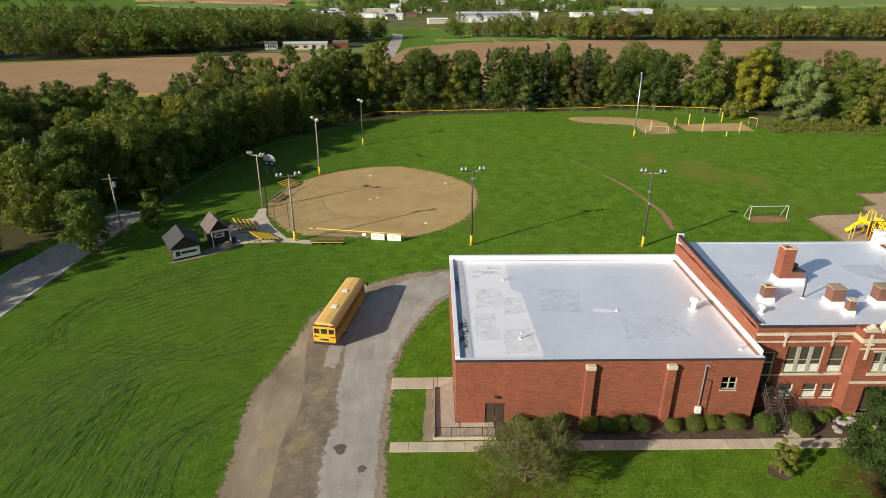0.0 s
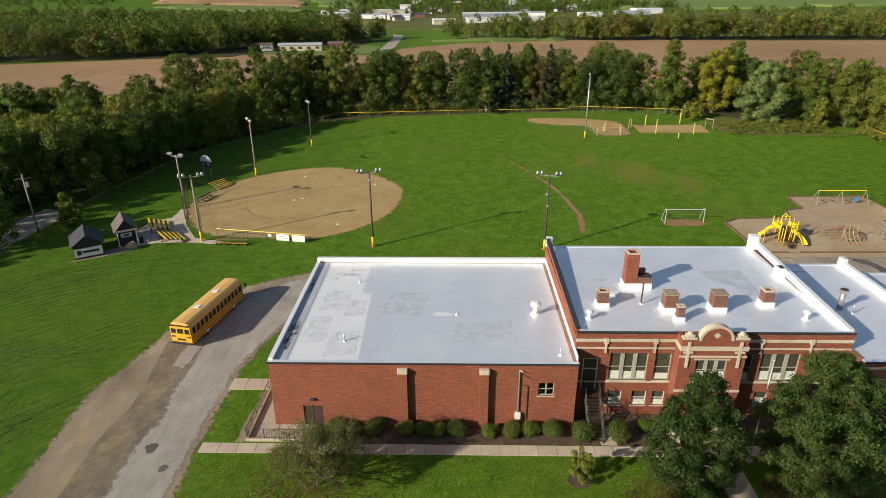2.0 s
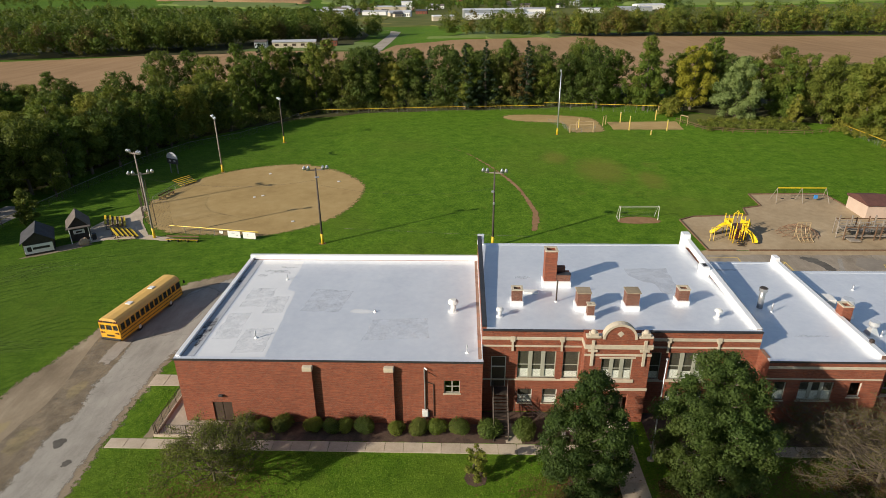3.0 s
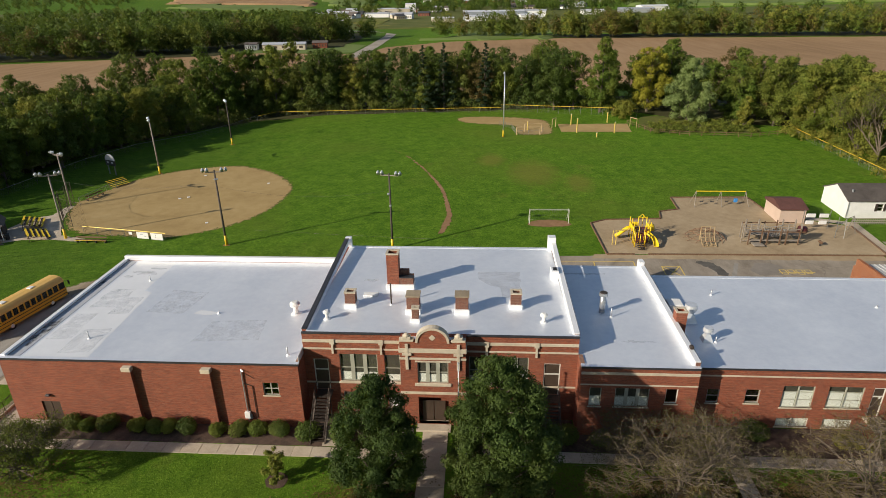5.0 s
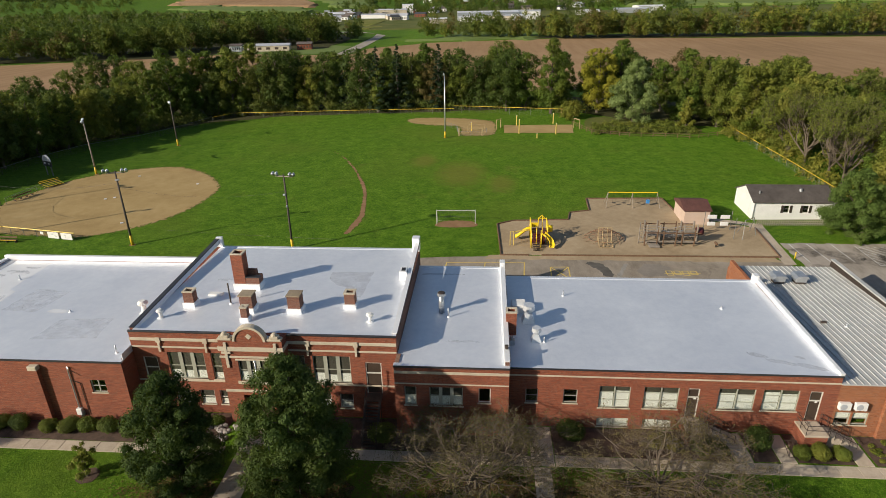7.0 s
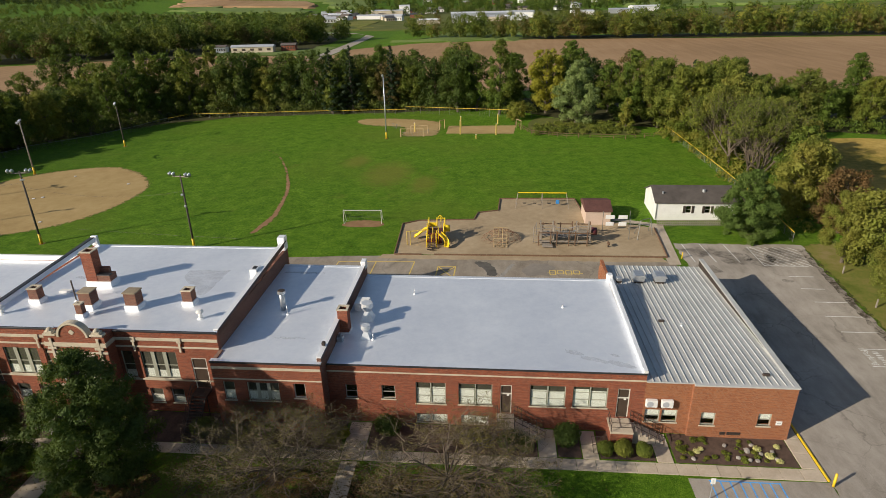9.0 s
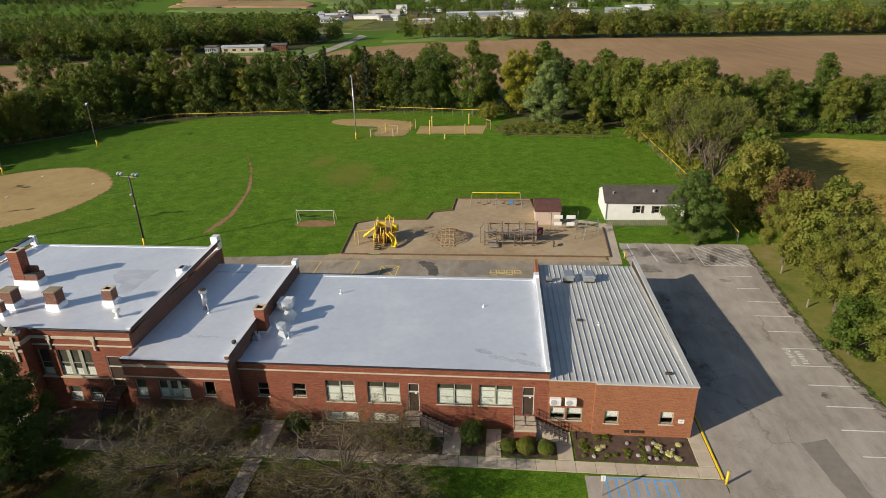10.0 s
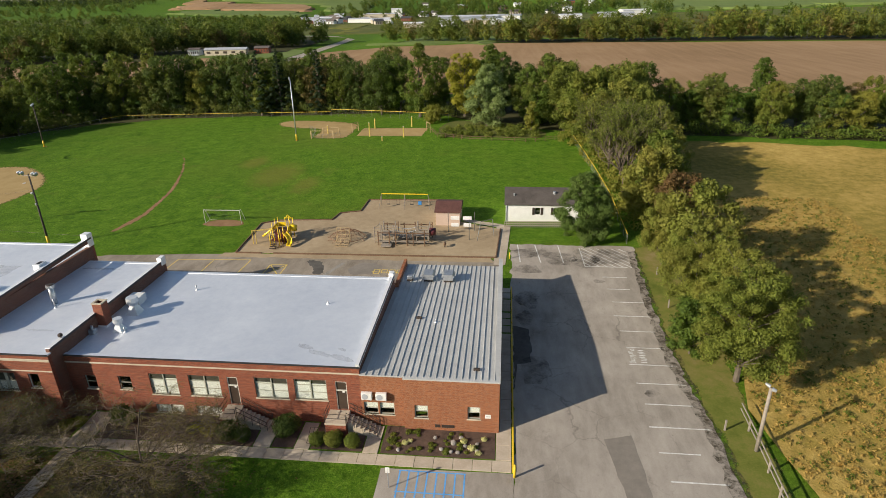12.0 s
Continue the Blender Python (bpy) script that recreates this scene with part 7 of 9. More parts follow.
light_pole("weathered field light pole with a yellow padded base", -22.8, 41.4, 10.4, "grey_wood", rz=20)
light_pole("weathered field light pole behind the backstop", -31.4, 56.0, 9.6, "grey_wood", False, rz=-25)
light_pole("field light pole with a yellow padded base", -25.0, 75.9, 11.2, "grey_wood", rz=-60)
light_pole("dark field light pole near the outfield fence", -18.7, 99.6, 10.4, "wood_pole", arm=0.8, rz=-60)
p3 = light_pole("dark wooden field light pole with a yellow padded base", 3.7, 39.15, 11.6, "wood_pole", rz=10)
p4 = light_pole("dark wooden field light pole with a yellow padded base", 28.85, 38.1, 11.4, "wood_pole", rz=-10)
part("lower_lamp", boxes((-0.35, -0.3, 8.3, 0.05, 0.0, 8.6), bevel=0.06), "galv", p4)
part("lower_lamp", boxes((-0.2, -0.3, 10.2, 0.4, 0.0, 10.4), bevel=0.06), "galv", p3)
part("transformer", boxes((-0.1, -0.35, 6.6, 0.2, -0.1, 6.9), bevel=0.06), "galv", p4)
light_pole("tall pale steel light pole with a yellow base", 47.1, 101.8, 14.8, "galv", True, 0.5, 0, 1, False)


def fence(name, label, pts, height, spacing, posts="fence_steel", rail="fence_steel", mesh=0.45, rails=1, lattice="fence_steel", post_r=0.035, top_r=0.03):
    """A fence along a line on the ground: posts, rails and, if asked, a lattice of wires."""
    fobj = thing(name, label, "fence")
    wires = Sticks()
    post_mesh = None
    for a, b in zip(pts, pts[1:]):
        a, b = Vector((*a, 0)), Vector((*b, 0))
        n = max(1, round((b - a).length / spacing))
        for i in range(n + (b.x == pts[-1][0] and b.y == pts[-1][1])):
            q = a.lerp(b, i / n)
            if post_mesh is None:
                ob = Sticks().add((0, 0, -0.2), (0, 0, height + 0.04), post_r, post_r, 6).part("post", posts, fobj)
                post_mesh = ob.data
            else:
                ob = new("post", post_mesh)
                ob.parent = fobj
            ob.matrix_basis = pose(q.x, q.y, gz(q.x, q.y))
        for i in range(n):
            q, r = a.lerp(b, i / n), a.lerp(b, (i + 1) / n)
            zq, zr = gz(q.x, q.y), gz(r.x, r.y)
            for k in range(rails):
                hh = height * (1 - k / max(1, rails))
                Sticks().add((q.x, q.y, zq + hh), (r.x, r.y, zr + hh), top_r, top_r, 5).part("rail", rail, fobj)
            if mesh:
                m = max(1, int((r - q).length / mesh))
                dh = min(1.0, height * mesh / max(0.3, height))
                for s in range(m):
                    u, v = q.lerp(r, s / m), q.lerp(r, (s + 1) / m)
                    wires.add((u.x, u.y, zq + 0.03), (v.x, v.y, zq + height), 0.006, 0.006, 3)
                    wires.add((v.x, v.y, zq + 0.03), (u.x, u.y, zq + height), 0.006, 0.006, 3)
    if mesh:
        wires.part("chain_link", lattice, fobj)
    return fobj


fence("outfield_fence", "long low chain-link fence with a yellow top cap", [(-22.2, 128), (-18.6, 134), (-6, 133.6), (16.7, 133.4), (47.6, 132)], 1.3, 3.0, rail="yellow", mesh=0.4, top_r=0.06)
fence("outfield_fence", "chain-link fence with a yellow top behind the far infield", [(47.6, 132), (52, 131), (83, 121)], 2.0, 3.0, rail="yellow", mesh=0.5, top_r=0.06)
fence("side_fence", "grey chain-link fence along the woods", [(-48.6, 52), (-47.5, 62), (-44.6, 82), (-40, 95), (-31.2, 105), (-25, 118), (-22.2, 128)], 1.5, 3.2, mesh=0.4, posts="steel_dark", top_r=0.045)
fence("side_fence", "chain-link fence with a yellow top beside the road", [(-49.8, 36), (-49.2, 45), (-48.6, 52)], 1.5, 3.2, rail="line_yellow", mesh=0.4, posts="steel_dark", top_r=0.05)
fence("side_fence", "chain-link fence with a yellow top along the far tree row", [(116.2, 42.5), (116.3, 60), (115.6, 74), (113.6, 101)], 1.5, 3.0, rail="yellow", mesh=0.45, top_r=0.06)
fence("dugout_fence", "chain-link fence with a yellow padded top", [(-21.1, 43.4), (-13.6, 42.0), (-6.3, 40.6)], 1.25, 2.4, rail="yellow", mesh=0.25, top_r=0.08)
fence("dugout_fence", "chain-link fence along third base", [(-30.4, 57), (-29.5, 64), (-27.8, 68)], 1.25, 2.4, mesh=0.25, top_r=0.04)
fence("backstop", "tall rusty chain-link backstop behind home plate", [(-30.6, 56.0), (-29.2, 50.6), (-27.2, 47.6), (-24.6, 46.0), (-21.1, 44.6)], 4.6, 2.6, posts="steel_dark", rail="steel_dark", mesh=0.3, rails=1, lattice="steel_dark", post_r=0.045, top_r=0.022)
fence("paddock_fence", "low split-rail wooden fence round the meadow", [(78.5, 112), (82.0, 103), (90, 99.4), (103, 97.4), (112, 100)], 0.95, 2.5, "brown_wood", "brown_wood", 0, 2, post_r=0.07, top_r=0.05)
fence("paddock_fence", "wooden post-and-rail fence beside the crop", [(119.0, -9), (119.2, -4.2), (119.5, 0.9), (119.7, 5.6)], 1.15, 2.6, "grey_wood", "grey_wood", 0, 2, post_r=0.09, top_r=0.06)
fence("yard_fence", "low wooden fence in front of the white house", [(98.4, 47.7), (109.2, 48.1)], 0.95, 0.34, "grey_wood", "grey_wood", 0, 3, post_r=0.05, top_r=0.07)
fence("back_fence", "low chain-link side fence of the far infield", [(50.4, 103.4), (49.5, 110), (46.5, 114)], 1.1, 2.4, mesh=0.3)
fence("back_fence", "low chain-link fence beside the far infield", [(50.4, 103.4), (56.0, 103.4), (57.0, 106)], 1.1, 2.4, mesh=0.3)

for x, lab in ((-10.3, "white advertising banner with faint grey marks on the fence"), (-7.8, "white advertising banner with two dark marks on the fence")):
    y = 42.0 - (x + 13.6) * 0.19 - 0.12
    bn = thing("banner", lab, "banner", "fence banners", (x, y, gz(x, y)), -10.5)
    part("sheet", boxes((-1.05, -0.02, 0.1, 1.05, 0.0, 1.15), bevel=0.008), "white", bn)
    for k, (u, w) in enumerate(((-0.25, 0.1), (-0.25, 0.1)) if x > -9 else ((-0.4, 0.5), (0.3, 0.35))):
        part("mark", boxes((u, -0.026, 0.75 - 0.28 * k, u + w, -0.021, 0.88 - 0.28 * k)), "black" if x > -9 else "grey_roof", bn, "printed mark")
bn = thing("banner", "small white card on the dugout fence", "banner", "fence banners", (-12.4, 41.65, gz(-12, 41)), -10.5)
part("sheet", boxes((-0.3, -0.02, 0.6, 0.3, 0.0, 1.05), bevel=0.008), "white", bn)


def bench(x, y, rz, length=5.0):
    b = thing("bench", "long dark wooden team bench with yellow edges", "bench", "team benches", (x, y, gz(x, y)), rz)
    part("seat", boxes((-length / 2, -0.2, 0.42, length / 2, 0.2, 0.48), bevel=0.01), "brown_wood", b)
    part("back_rail", boxes((-length / 2, 0.22, 0.72, length / 2, 0.28, 0.95), bevel=0.01), "brown_wood", b)
    part("yellow_edge", boxes((-length / 2, -0.23, 0.41, length / 2, -0.205, 0.47)), "yellow", b)
    for u in (-0.45, -0.15, 0.15, 0.45):
        part("leg", boxes((u * length - 0.05, -0.15, -0.05, u * length + 0.05, 0.29, 0.42)), "steel_dark", b)
    return b


bench(-17.7, 39.8, -2)
bench(-29.6, 60.5, 78, 4)


def bleacher(label):
    """Five rows of planks on an angled frame; it faces +y."""
    b = thing("bleacher", label, "bleacher", "bleachers")
    for k in range(5):
        part("plank", boxes((-2.2, -0.62 * k - 0.15, 0.34 + 0.2 * k, 2.2, -0.62 * k + 0.15, 0.39 + 0.2 * k), bevel=0.01), "yellow", b)
        if k:
            part("footboard", boxes((-2.2, -0.62 * k + 0.22, 0.14 + 0.2 * k, 2.2, -0.62 * k + 0.42, 0.17 + 0.2 * k)), "brown_wood", b)
    for u in (-1.7, 0, 1.7):
        st = Sticks()
        st.add((u, 0.2, 0.0), (u, -2.7, 0.05), 0.04).add((u, 0.1, 0.3), (u, -2.6, 1.1), 0.04).add((u, -2.5, 0.0), (u, -2.5, 1.1), 0.04).add((u, 0, 0), (u, 0, 0.34), 0.04)
        st.part("frame", "steel_dark", b)
    return b


b1 = bleacher("aluminium-framed bleacher with bright yellow plank seats")
b1.matrix_basis = pose(-30.6, 47.4, gz(-31, 48), 0, 0, -60) @ Matrix.Diagonal((1.05, 1.05, 1, 1))
copy_thing(b1, pose(-26.8, 42.9, gz(-27, 43), 0, 0, -48))
b3 = copy_thing(b1, pose(-28.6, 67.6, gz(-28, 68), 0, 0, -120) @ Matrix.Diagonal((0.8, 0.8, 0.9, 1)))
patch("stand_pad", ragged([(-33.4, 38.6), (-29.6, 40.6), (-25.4, 40.9), (-19.8, 40.1), (-19.6, 41.2), (-24.4, 42.6), (-27.5, 47.2), (-30, 52.4), (-30.8, 56), (-32, 55.6), (-31.8, 51.4), (-34.6, 49.6), (-35.2, 44)], 0.8, 0.1, 95), "concrete", 0.035, "pale gravel and concrete pad under the bleachers", "pad")


def hut(label, x, y, rz, w, d, h, rise, roofm, sign):
    s = thing("shed", label, "shed", "", (x, y, gz(x, y)), rz)
    part("wall", boxes((-w / 2, -d / 2, -0.1, w / 2, d / 2, h)), "dark_siding", s)
    bm = bmesh.new()
    prism(bm, [(-w / 2, h), (w / 2, h), (0, h + rise)], -d / 2, d / 2)
    part("gable", bm, "dark_siding", s)
    for sgn in (-1, 1):
        bm = bmesh.new()
        ox, oz = sgn * (w / 2 + 0.3), h - 0.3 * rise / (w / 2)
        prism(bm, [(0, h + rise + 0.02), (ox, oz + 0.02), (ox, oz + 0.1), (0, h + rise + 0.1)], -d / 2 - 0.35, d / 2 + 0.2)
        part("roof_slope", bm, roofm, s)
    if sign:
        pn = part("sign_board", boxes((-w / 2 + 0.08, -d / 2 - 0.06, 0.3, w / 2 - 0.08, -d / 2 - 0.01, 1.6), bevel=0.01), "white", s, "pale advertising board")
        part("sign_mark", boxes((-w / 2 + 0.4, -d / 2 - 0.075, 0.65, -w / 2 + 0.95, -d / 2 - 0.061, 1.35)), "dark_siding", pn)
        part("sign_bar", boxes((-w / 2 + 1.1, -d / 2 - 0.075, 0.85, w / 2 - 0.5, -d / 2 - 0.061, 1.2)), "dark_siding", pn)
    else:
        pn = part("sign_board", boxes((-0.8, -d / 2 - 0.06, 1.1, 0.7, -d / 2 - 0.01, 1.75), bevel=0.01), "white", s, "small white board")
        part("sign_mark", boxes((-0.45, -d / 2 - 0.075, 1.3, 0.35, -d / 2 - 0.061, 1.55)), "dark_siding", pn)
        for u in (-w / 2 + 0.1, w / 2 - 0.1):
            part("porch_post", tubes(((u, -d / 2 - 1.1, -0.1), (u, -d / 2 - 0.9, h), 0.06)), "white", s)
        part("porch_roof", boxes((-w / 2 - 0.2, -d / 2 - 1.2, h, w / 2 + 0.2, -d / 2 - 0.35, h + 0.08)), roofm, s)
    return s


hut("dark shed with black shingles and a pale sign board", -38.0, 37.4, 33, 3.7, 5.0, 2.1, 1.3, "shingle_dark", True)
hut("dark concession hut with brown shingles and a white board", -34.8, 42.2, 33, 2.7, 4.2, 2.3, 1.5, "shingle_brown", False)
rk = rock("boulder", "rounded tan memorial boulder beside the hut", 12, 0.75)
rk.data.materials[0] = M["brown_stone"]
rk.matrix_basis = pose(-32.3, 38.9, 0.5, 0, 0, 20) @ Matrix.Diagonal((1, 0.8, 1.4, 1))
patch("hut_pad", ragged([(-38.8, 33.4), (-35.5, 35.2), (-32.2, 37.6), (-31, 38.9), (-33, 40.4), (-36.4, 37.2)], 0.7, 0.1, 96), "gravel_dirt", 0.03, "tan dirt in front of the sheds", "ground")
tr = thing("trash_bin", "small dark bin beside the hut", "bin", "", (-31.8, 40.8, gz(-32, 41)))
part("bin_body", tube(bmesh.new(), (0, 0, 0), (0, 0, 0.9), 0.3, 0.34, 10), "black", tr)
part("bin_lid", tube(bmesh.new(), (0, 0, 0.9), (0, 0, 1.0), 0.36, 0.3, 10), "black_edge", tr)

sb = thing("scoreboard", "round-topped grey scoreboard on two posts", "scoreboard", "", (-34.7, 75.2, gz(-35, 75)), -25)
arcp = [(1.5 * math.cos(a), 3.1 + 1.3 * math.sin(a)) for a in [math.pi * i / 12 for i in range(13)]]
part("board_top", prism(bmesh.new(), arcp, -0.08, 0.08), "grey_roof", sb)
part("board", boxes((-1.5, -0.1, 2.0, 1.5, 0.1, 3.1), bevel=0.01), "black_edge", sb, "dark score panel")
for u in (-0.95, 0.4):
    part("digit_panel", boxes((u, -0.13, 2.45, u + 0.55, -0.101, 2.8)), "grey_roof", sb)
for u in (-1.0, 1.0):
    part("post", boxes((u - 0.09, -0.09, -0.2, u + 0.09, 0.09, 2.0)), "fence_steel", sb)
for x, y in ((-3.1, 47.9), (-13.2, 59.8), (-11.9, 60.6), (0.5, 68.5), (-14.5, 74)):
    bs = tagged(part("base", boxes((-0.25, -0.25, 0, 0.25, 0.25, 0.09), bevel=0.03), "white"), "white square base on the infield dirt", "base", "bases")
    bs.matrix_basis = pose(x, y, gz(x, y) + 0.035, 0, 0, 30)

# soccer goal
goal = thing("soccer_goal", "white-framed soccer goal with a thin net", "goal", "", (52.4, 47.9, gz(52.4, 47.9)), 1)
GW, GH, GD = 3.05, 2.3, 1.7
Sticks().add((-GW, 0, 0), (-GW, 0, GH), 0.05, n=8).add((GW, 0, 0), (GW, 0, GH), 0.05, n=8).add((-GW, 0, GH), (GW, 0, GH), 0.05, n=8).part("front_frame", "frame_white", goal)
Sticks().add((-GW, GD, 0), (-GW, 0.5, GH), 0.035).add((GW, GD, 0), (GW, 0.5, GH), 0.035).add((-GW, GD, 0), (GW, GD, 0), 0.035).add((-GW, 0, 0), (-GW, GD, 0), 0.035).add((GW, 0, 0), (GW, GD, 0), 0.035).add((-GW, 0, GH), (-GW, 0.5, GH), 0.03).add((GW, 0, GH), (GW, 0.5, GH), 0.03).part("back_frame", "frame_white", goal)
st = Sticks()
for k in range(21):
    u = -GW + 2 * GW * k / 20
    st.add((u, 0.5, GH), (u, GD, 0), 0.007, n=3)
for k in range(9):
    t = k / 8
    st.add((-GW, 0.5 + (GD - 0.5) * t, GH * (1 - t)), (GW, 0.5 + (GD - 0.5) * t, GH * (1 - t)), 0.007, n=3)
st.part("net", "fence_steel", goal)
# posts of the far courts
for x, y, h, rz in ((64.9, 104.5, 3.4, 0), (64.6, 112.5, 2.6, 0), (73.6, 103.3, 2.6, 0), (74.0, 114.3, 2.6, 0), (68.9, 100.0, 1.0, 0), (53.3, 108.0, 2.2, 0)):
    cp = thing("court_post", "thick pale yellow wooden court post", "post", "court posts", (x, y, gz(x, y)))
    part("shaft", tube(bmesh.new(), (0, 0, -0.2), (0, 0, h), 0.14, 0.13, 8), "line_yellow", cp)
    part("cap", tube(bmesh.new(), (0, 0, h), (0, 0, h + 0.06), 0.17, 0.1, 8), "white", cp)
fg = thing("small_goal", "low yellow pipe goal frame by the far court", "goal", "", (78.6, 122.3, gz(78, 122)))
Sticks().add((-1.6, 0, 0), (-1.6, 0, 2.0), 0.09).add((1.6, 0, 0), (1.6, 0, 2.0), 0.09).add((-1.6, 0, 2.0), (1.6, 0, 2.0), 0.09).part("goal_frame", "tan_pipe", fg)
for x, y, turn, long in ((60.0, 109.9, 60, 0.7), (79.1, 108.2, 120, 0.7), (53.2, 103.3, 0, 1.75), (54.6, 106.4, 0, 1.3)):
    fg2 = copy_thing(fg, pose(x, y, gz(x, y), 0, 0, turn) @ Matrix.Diagonal((long, 1, 1.15 if long < 1 else 0.95, 1)))
    fg2["label"] = "yellow pipe frame beside the dirt court" if long < 1 else "pale pipe frame of a small dugout on the dirt"


# ---- playground ----
rp = random.Random(31)


def timber(x0, y0, x1, y1):
    t = tagged(part("edging_timber", boxes((0, -0.09, -0.05, math.hypot(x1 - x0, y1 - y0), 0.09, 0.22), bevel=0.015), "brown_wood"), "brown landscape timber edging the wood chips", "timber", "edging timbers")
    t.matrix_basis = pose(x0, y0, gz(x0, y0), 0, -math.degrees(math.atan2(gz(x1, y1) - gz(x0, y0), math.hypot(x1 - x0, y1 - y0))), math.degrees(math.atan2(y1 - y0, x1 - x0)))


EDGE = [(65.0, 36.7), (97.3, 36.7), (97.8, 46.8)], [(63.2, 36.7), (59.3, 36.7), (58.9, 47.9), (61.4, 49.3), (70.2, 49.8), (70.8, 52.8), (74.1, 53.8), (74.4, 59.3), (87.2, 59.3), (88.0, 51.6)]
for line in EDGE:
    for a, b in zip(line, line[1:]):
        n = max(1, round(math.hypot(b[0] - a[0], b[1] - a[1]) / 2.5))
        for i in range(n):
            q = [(a[0] + (b[0] - a[0]) * s, a[1] + (b[1] - a[1]) * s) for s in (i / n, (i + 0.985) / n)]
            timber(*q[0], *q[1])


def slide_chute(parent, pts, width, material):
    """A trough that follows the points, with raised sides."""
    bm = bmesh.new()
    prof = [(-width / 2, 0.3), (-width / 2 + 0.06, 0.3), (-width / 2 + 0.1, 0.05), (width / 2 - 0.1, 0.05), (width / 2 - 0.06, 0.3), (width / 2, 0.3), (width / 2 - 0.03, 0.0), (-width / 2 + 0.03, 0.0)]
    rings = []
    for i, p in enumerate(pts):
        p = Vector(p)
        d = (Vector(pts[min(i + 1, len(pts) - 1)]) - Vector(pts[max(0, i - 1)]))
        d.z = 0
        side = d.normalized().cross(Vector((0, 0, 1)))
        rings.append([bm.verts.new(p + side * u + Vector((0, 0, z))) for u, z in prof])
    for a, b in zip(rings, rings[1:]):
        for i in range(len(prof)):
            j = (i + 1) % len(prof)
            bm.faces.new((a[i], a[j], b[j], b[i]))
    bm.faces.new(rings[0])
    bm.faces.new(rings[-1][::-1])
    bmesh.ops.recalc_face_normals(bm, faces=bm.faces)
    return part("slide", bm, material, parent, "bright yellow plastic slide", True)


ps = thing("slide_tower", "yellow climbing tower with two plastic slides", "play structure", "", (64.9, 41.8, gz(64.9, 41.8)))
part("deck", boxes((-1.2, -1.2, 1.5, 1.2, 1.2, 1.58), bevel=0.01), "plastic_maroon", ps)
part("deck", boxes((-1.2, -2.6, 0.75, 0.2, -1.25, 0.83), bevel=0.01), "plastic_maroon", ps)
for x, y in ((-1.2, -1.2), (1.2, -1.2), (-1.2, 1.2), (1.2, 1.2), (0, 1.2), (-1.2, -2.6), (0.2, -2.6)):
    part("post", tubes(((x, y, -0.2), (x, y, 3.2 if y > -2 else 2.2), 0.07)), "plastic_yellow", ps, smooth=True)
for x, y, h in ((-0.4, -1.2, 2.6), (0.4, -1.2, 2.6), (0.6, 1.2, 3.4), (1.2, 0.0, 3.2), (-1.2, 0.0, 3.4), (-0.5, -2.6, 2.0), (-1.2, -1.9, 2.4), (0.2, -1.9, 2.4)):
    part("post", tubes(((x, y, 0), (x, y, h), 0.055)), "plastic_yellow", ps, smooth=True)
for z in (2.0, 2.4):
    part("guard_rail", tubes(((-1.2, -2.6, z - 0.7), (0.2, -2.6, z - 0.7), 0.035)), "steel_dark", ps)
    part("guard_rail", tubes(((-1.2, -1.2, z + 0.1), (1.2, -1.2, z + 0.1), 0.035)), "steel_dark", ps)
part("post_skirt", boxes((-0.9, -1.15, 0.0, 0.9, -1.05, 1.45)), "plastic_maroon", ps)
for sgn in (-1, 1):
    part("rail_panel", boxes((sgn * 1.2 - 0.03, -1.1, 1.7, sgn * 1.2 + 0.03, 1.1, 2.4), bevel=0.01), "plastic_yellow", ps)
part("rail_panel", boxes((-1.1, 1.17, 1.7, -0.1, 1.23, 2.4), bevel=0.01), "plastic_yellow", ps)
slide_chute(ps, [(-1.2, 0.4, 1.65), (-1.7, 0.4, 1.55), (-2.3, 0.35, 1.15), (-2.9, 0.3, 0.6), (-3.4, 0.3, 0.35)], 0.75, "plastic_yellow")
slide_chute(ps, [(0.6, -1.2, 1.55), (0.9, -1.6, 1.45), (1.4, -1.9, 1.1), (1.7, -2.2, 0.7), (1.8, -2.7, 0.3), (1.7, -3.1, 0.22)], 0.75, "plastic_yellow")
part("climbing_arch", Sticks().add((0, 1.25, 3.0), (0.5, 1.25, 3.6), 0.05).add((0.5, 1.25, 3.6), (1.0, 1.25, 3.0), 0.05).part("arch_bar", "plastic_yellow").data and tubes(((0, 1.2, 3.1), (1.2, 1.2, 3.1), 0.05)), "plastic_yellow", ps)
bpy.data.objects["arch_bar"].parent = ps
part("steps", boxes(*[(-1.0, -3.9 + 0.3 * k, 0.1 + 0.16 * k, 0.0, -3.65 + 0.3 * k, 0.16 + 0.16 * k) for k in range(5)]), "steel_dark", ps)
part("barrel", tube(bmesh.new(), (1.25, 0.2, 1.9), (2.0, 0.2, 1.9), 0.55, 0.5, 14), "plastic_yellow", ps, "yellow plastic bubble", True)
mb = thing("monkey_bars", "yellow overhead ladder joined to posts", "play structure", "", (61.2, 41.6, gz(61, 41.6)))
for x in (-0.5, 0.0):
    part("post", tubes(((x, -1.6, -0.2), (x, -1.6, 2.2), 0.06)), "line_yellow", mb)
st = Sticks().add((-0.5, -1.6, 2.1), (2.4, -0.4, 2.1), 0.045).add((0.0, -1.6, 2.1), (2.4, -0.9, 2.1), 0.045)
for k in range(8):
    t = k / 8
    st.add((-0.5 + 2.9 * t, -1.6 + 1.2 * t, 2.1), (2.4 * t, -1.6 + 0.7 * t, 2.1), 0.025)
st.part("ladder", "line_yellow", mb)
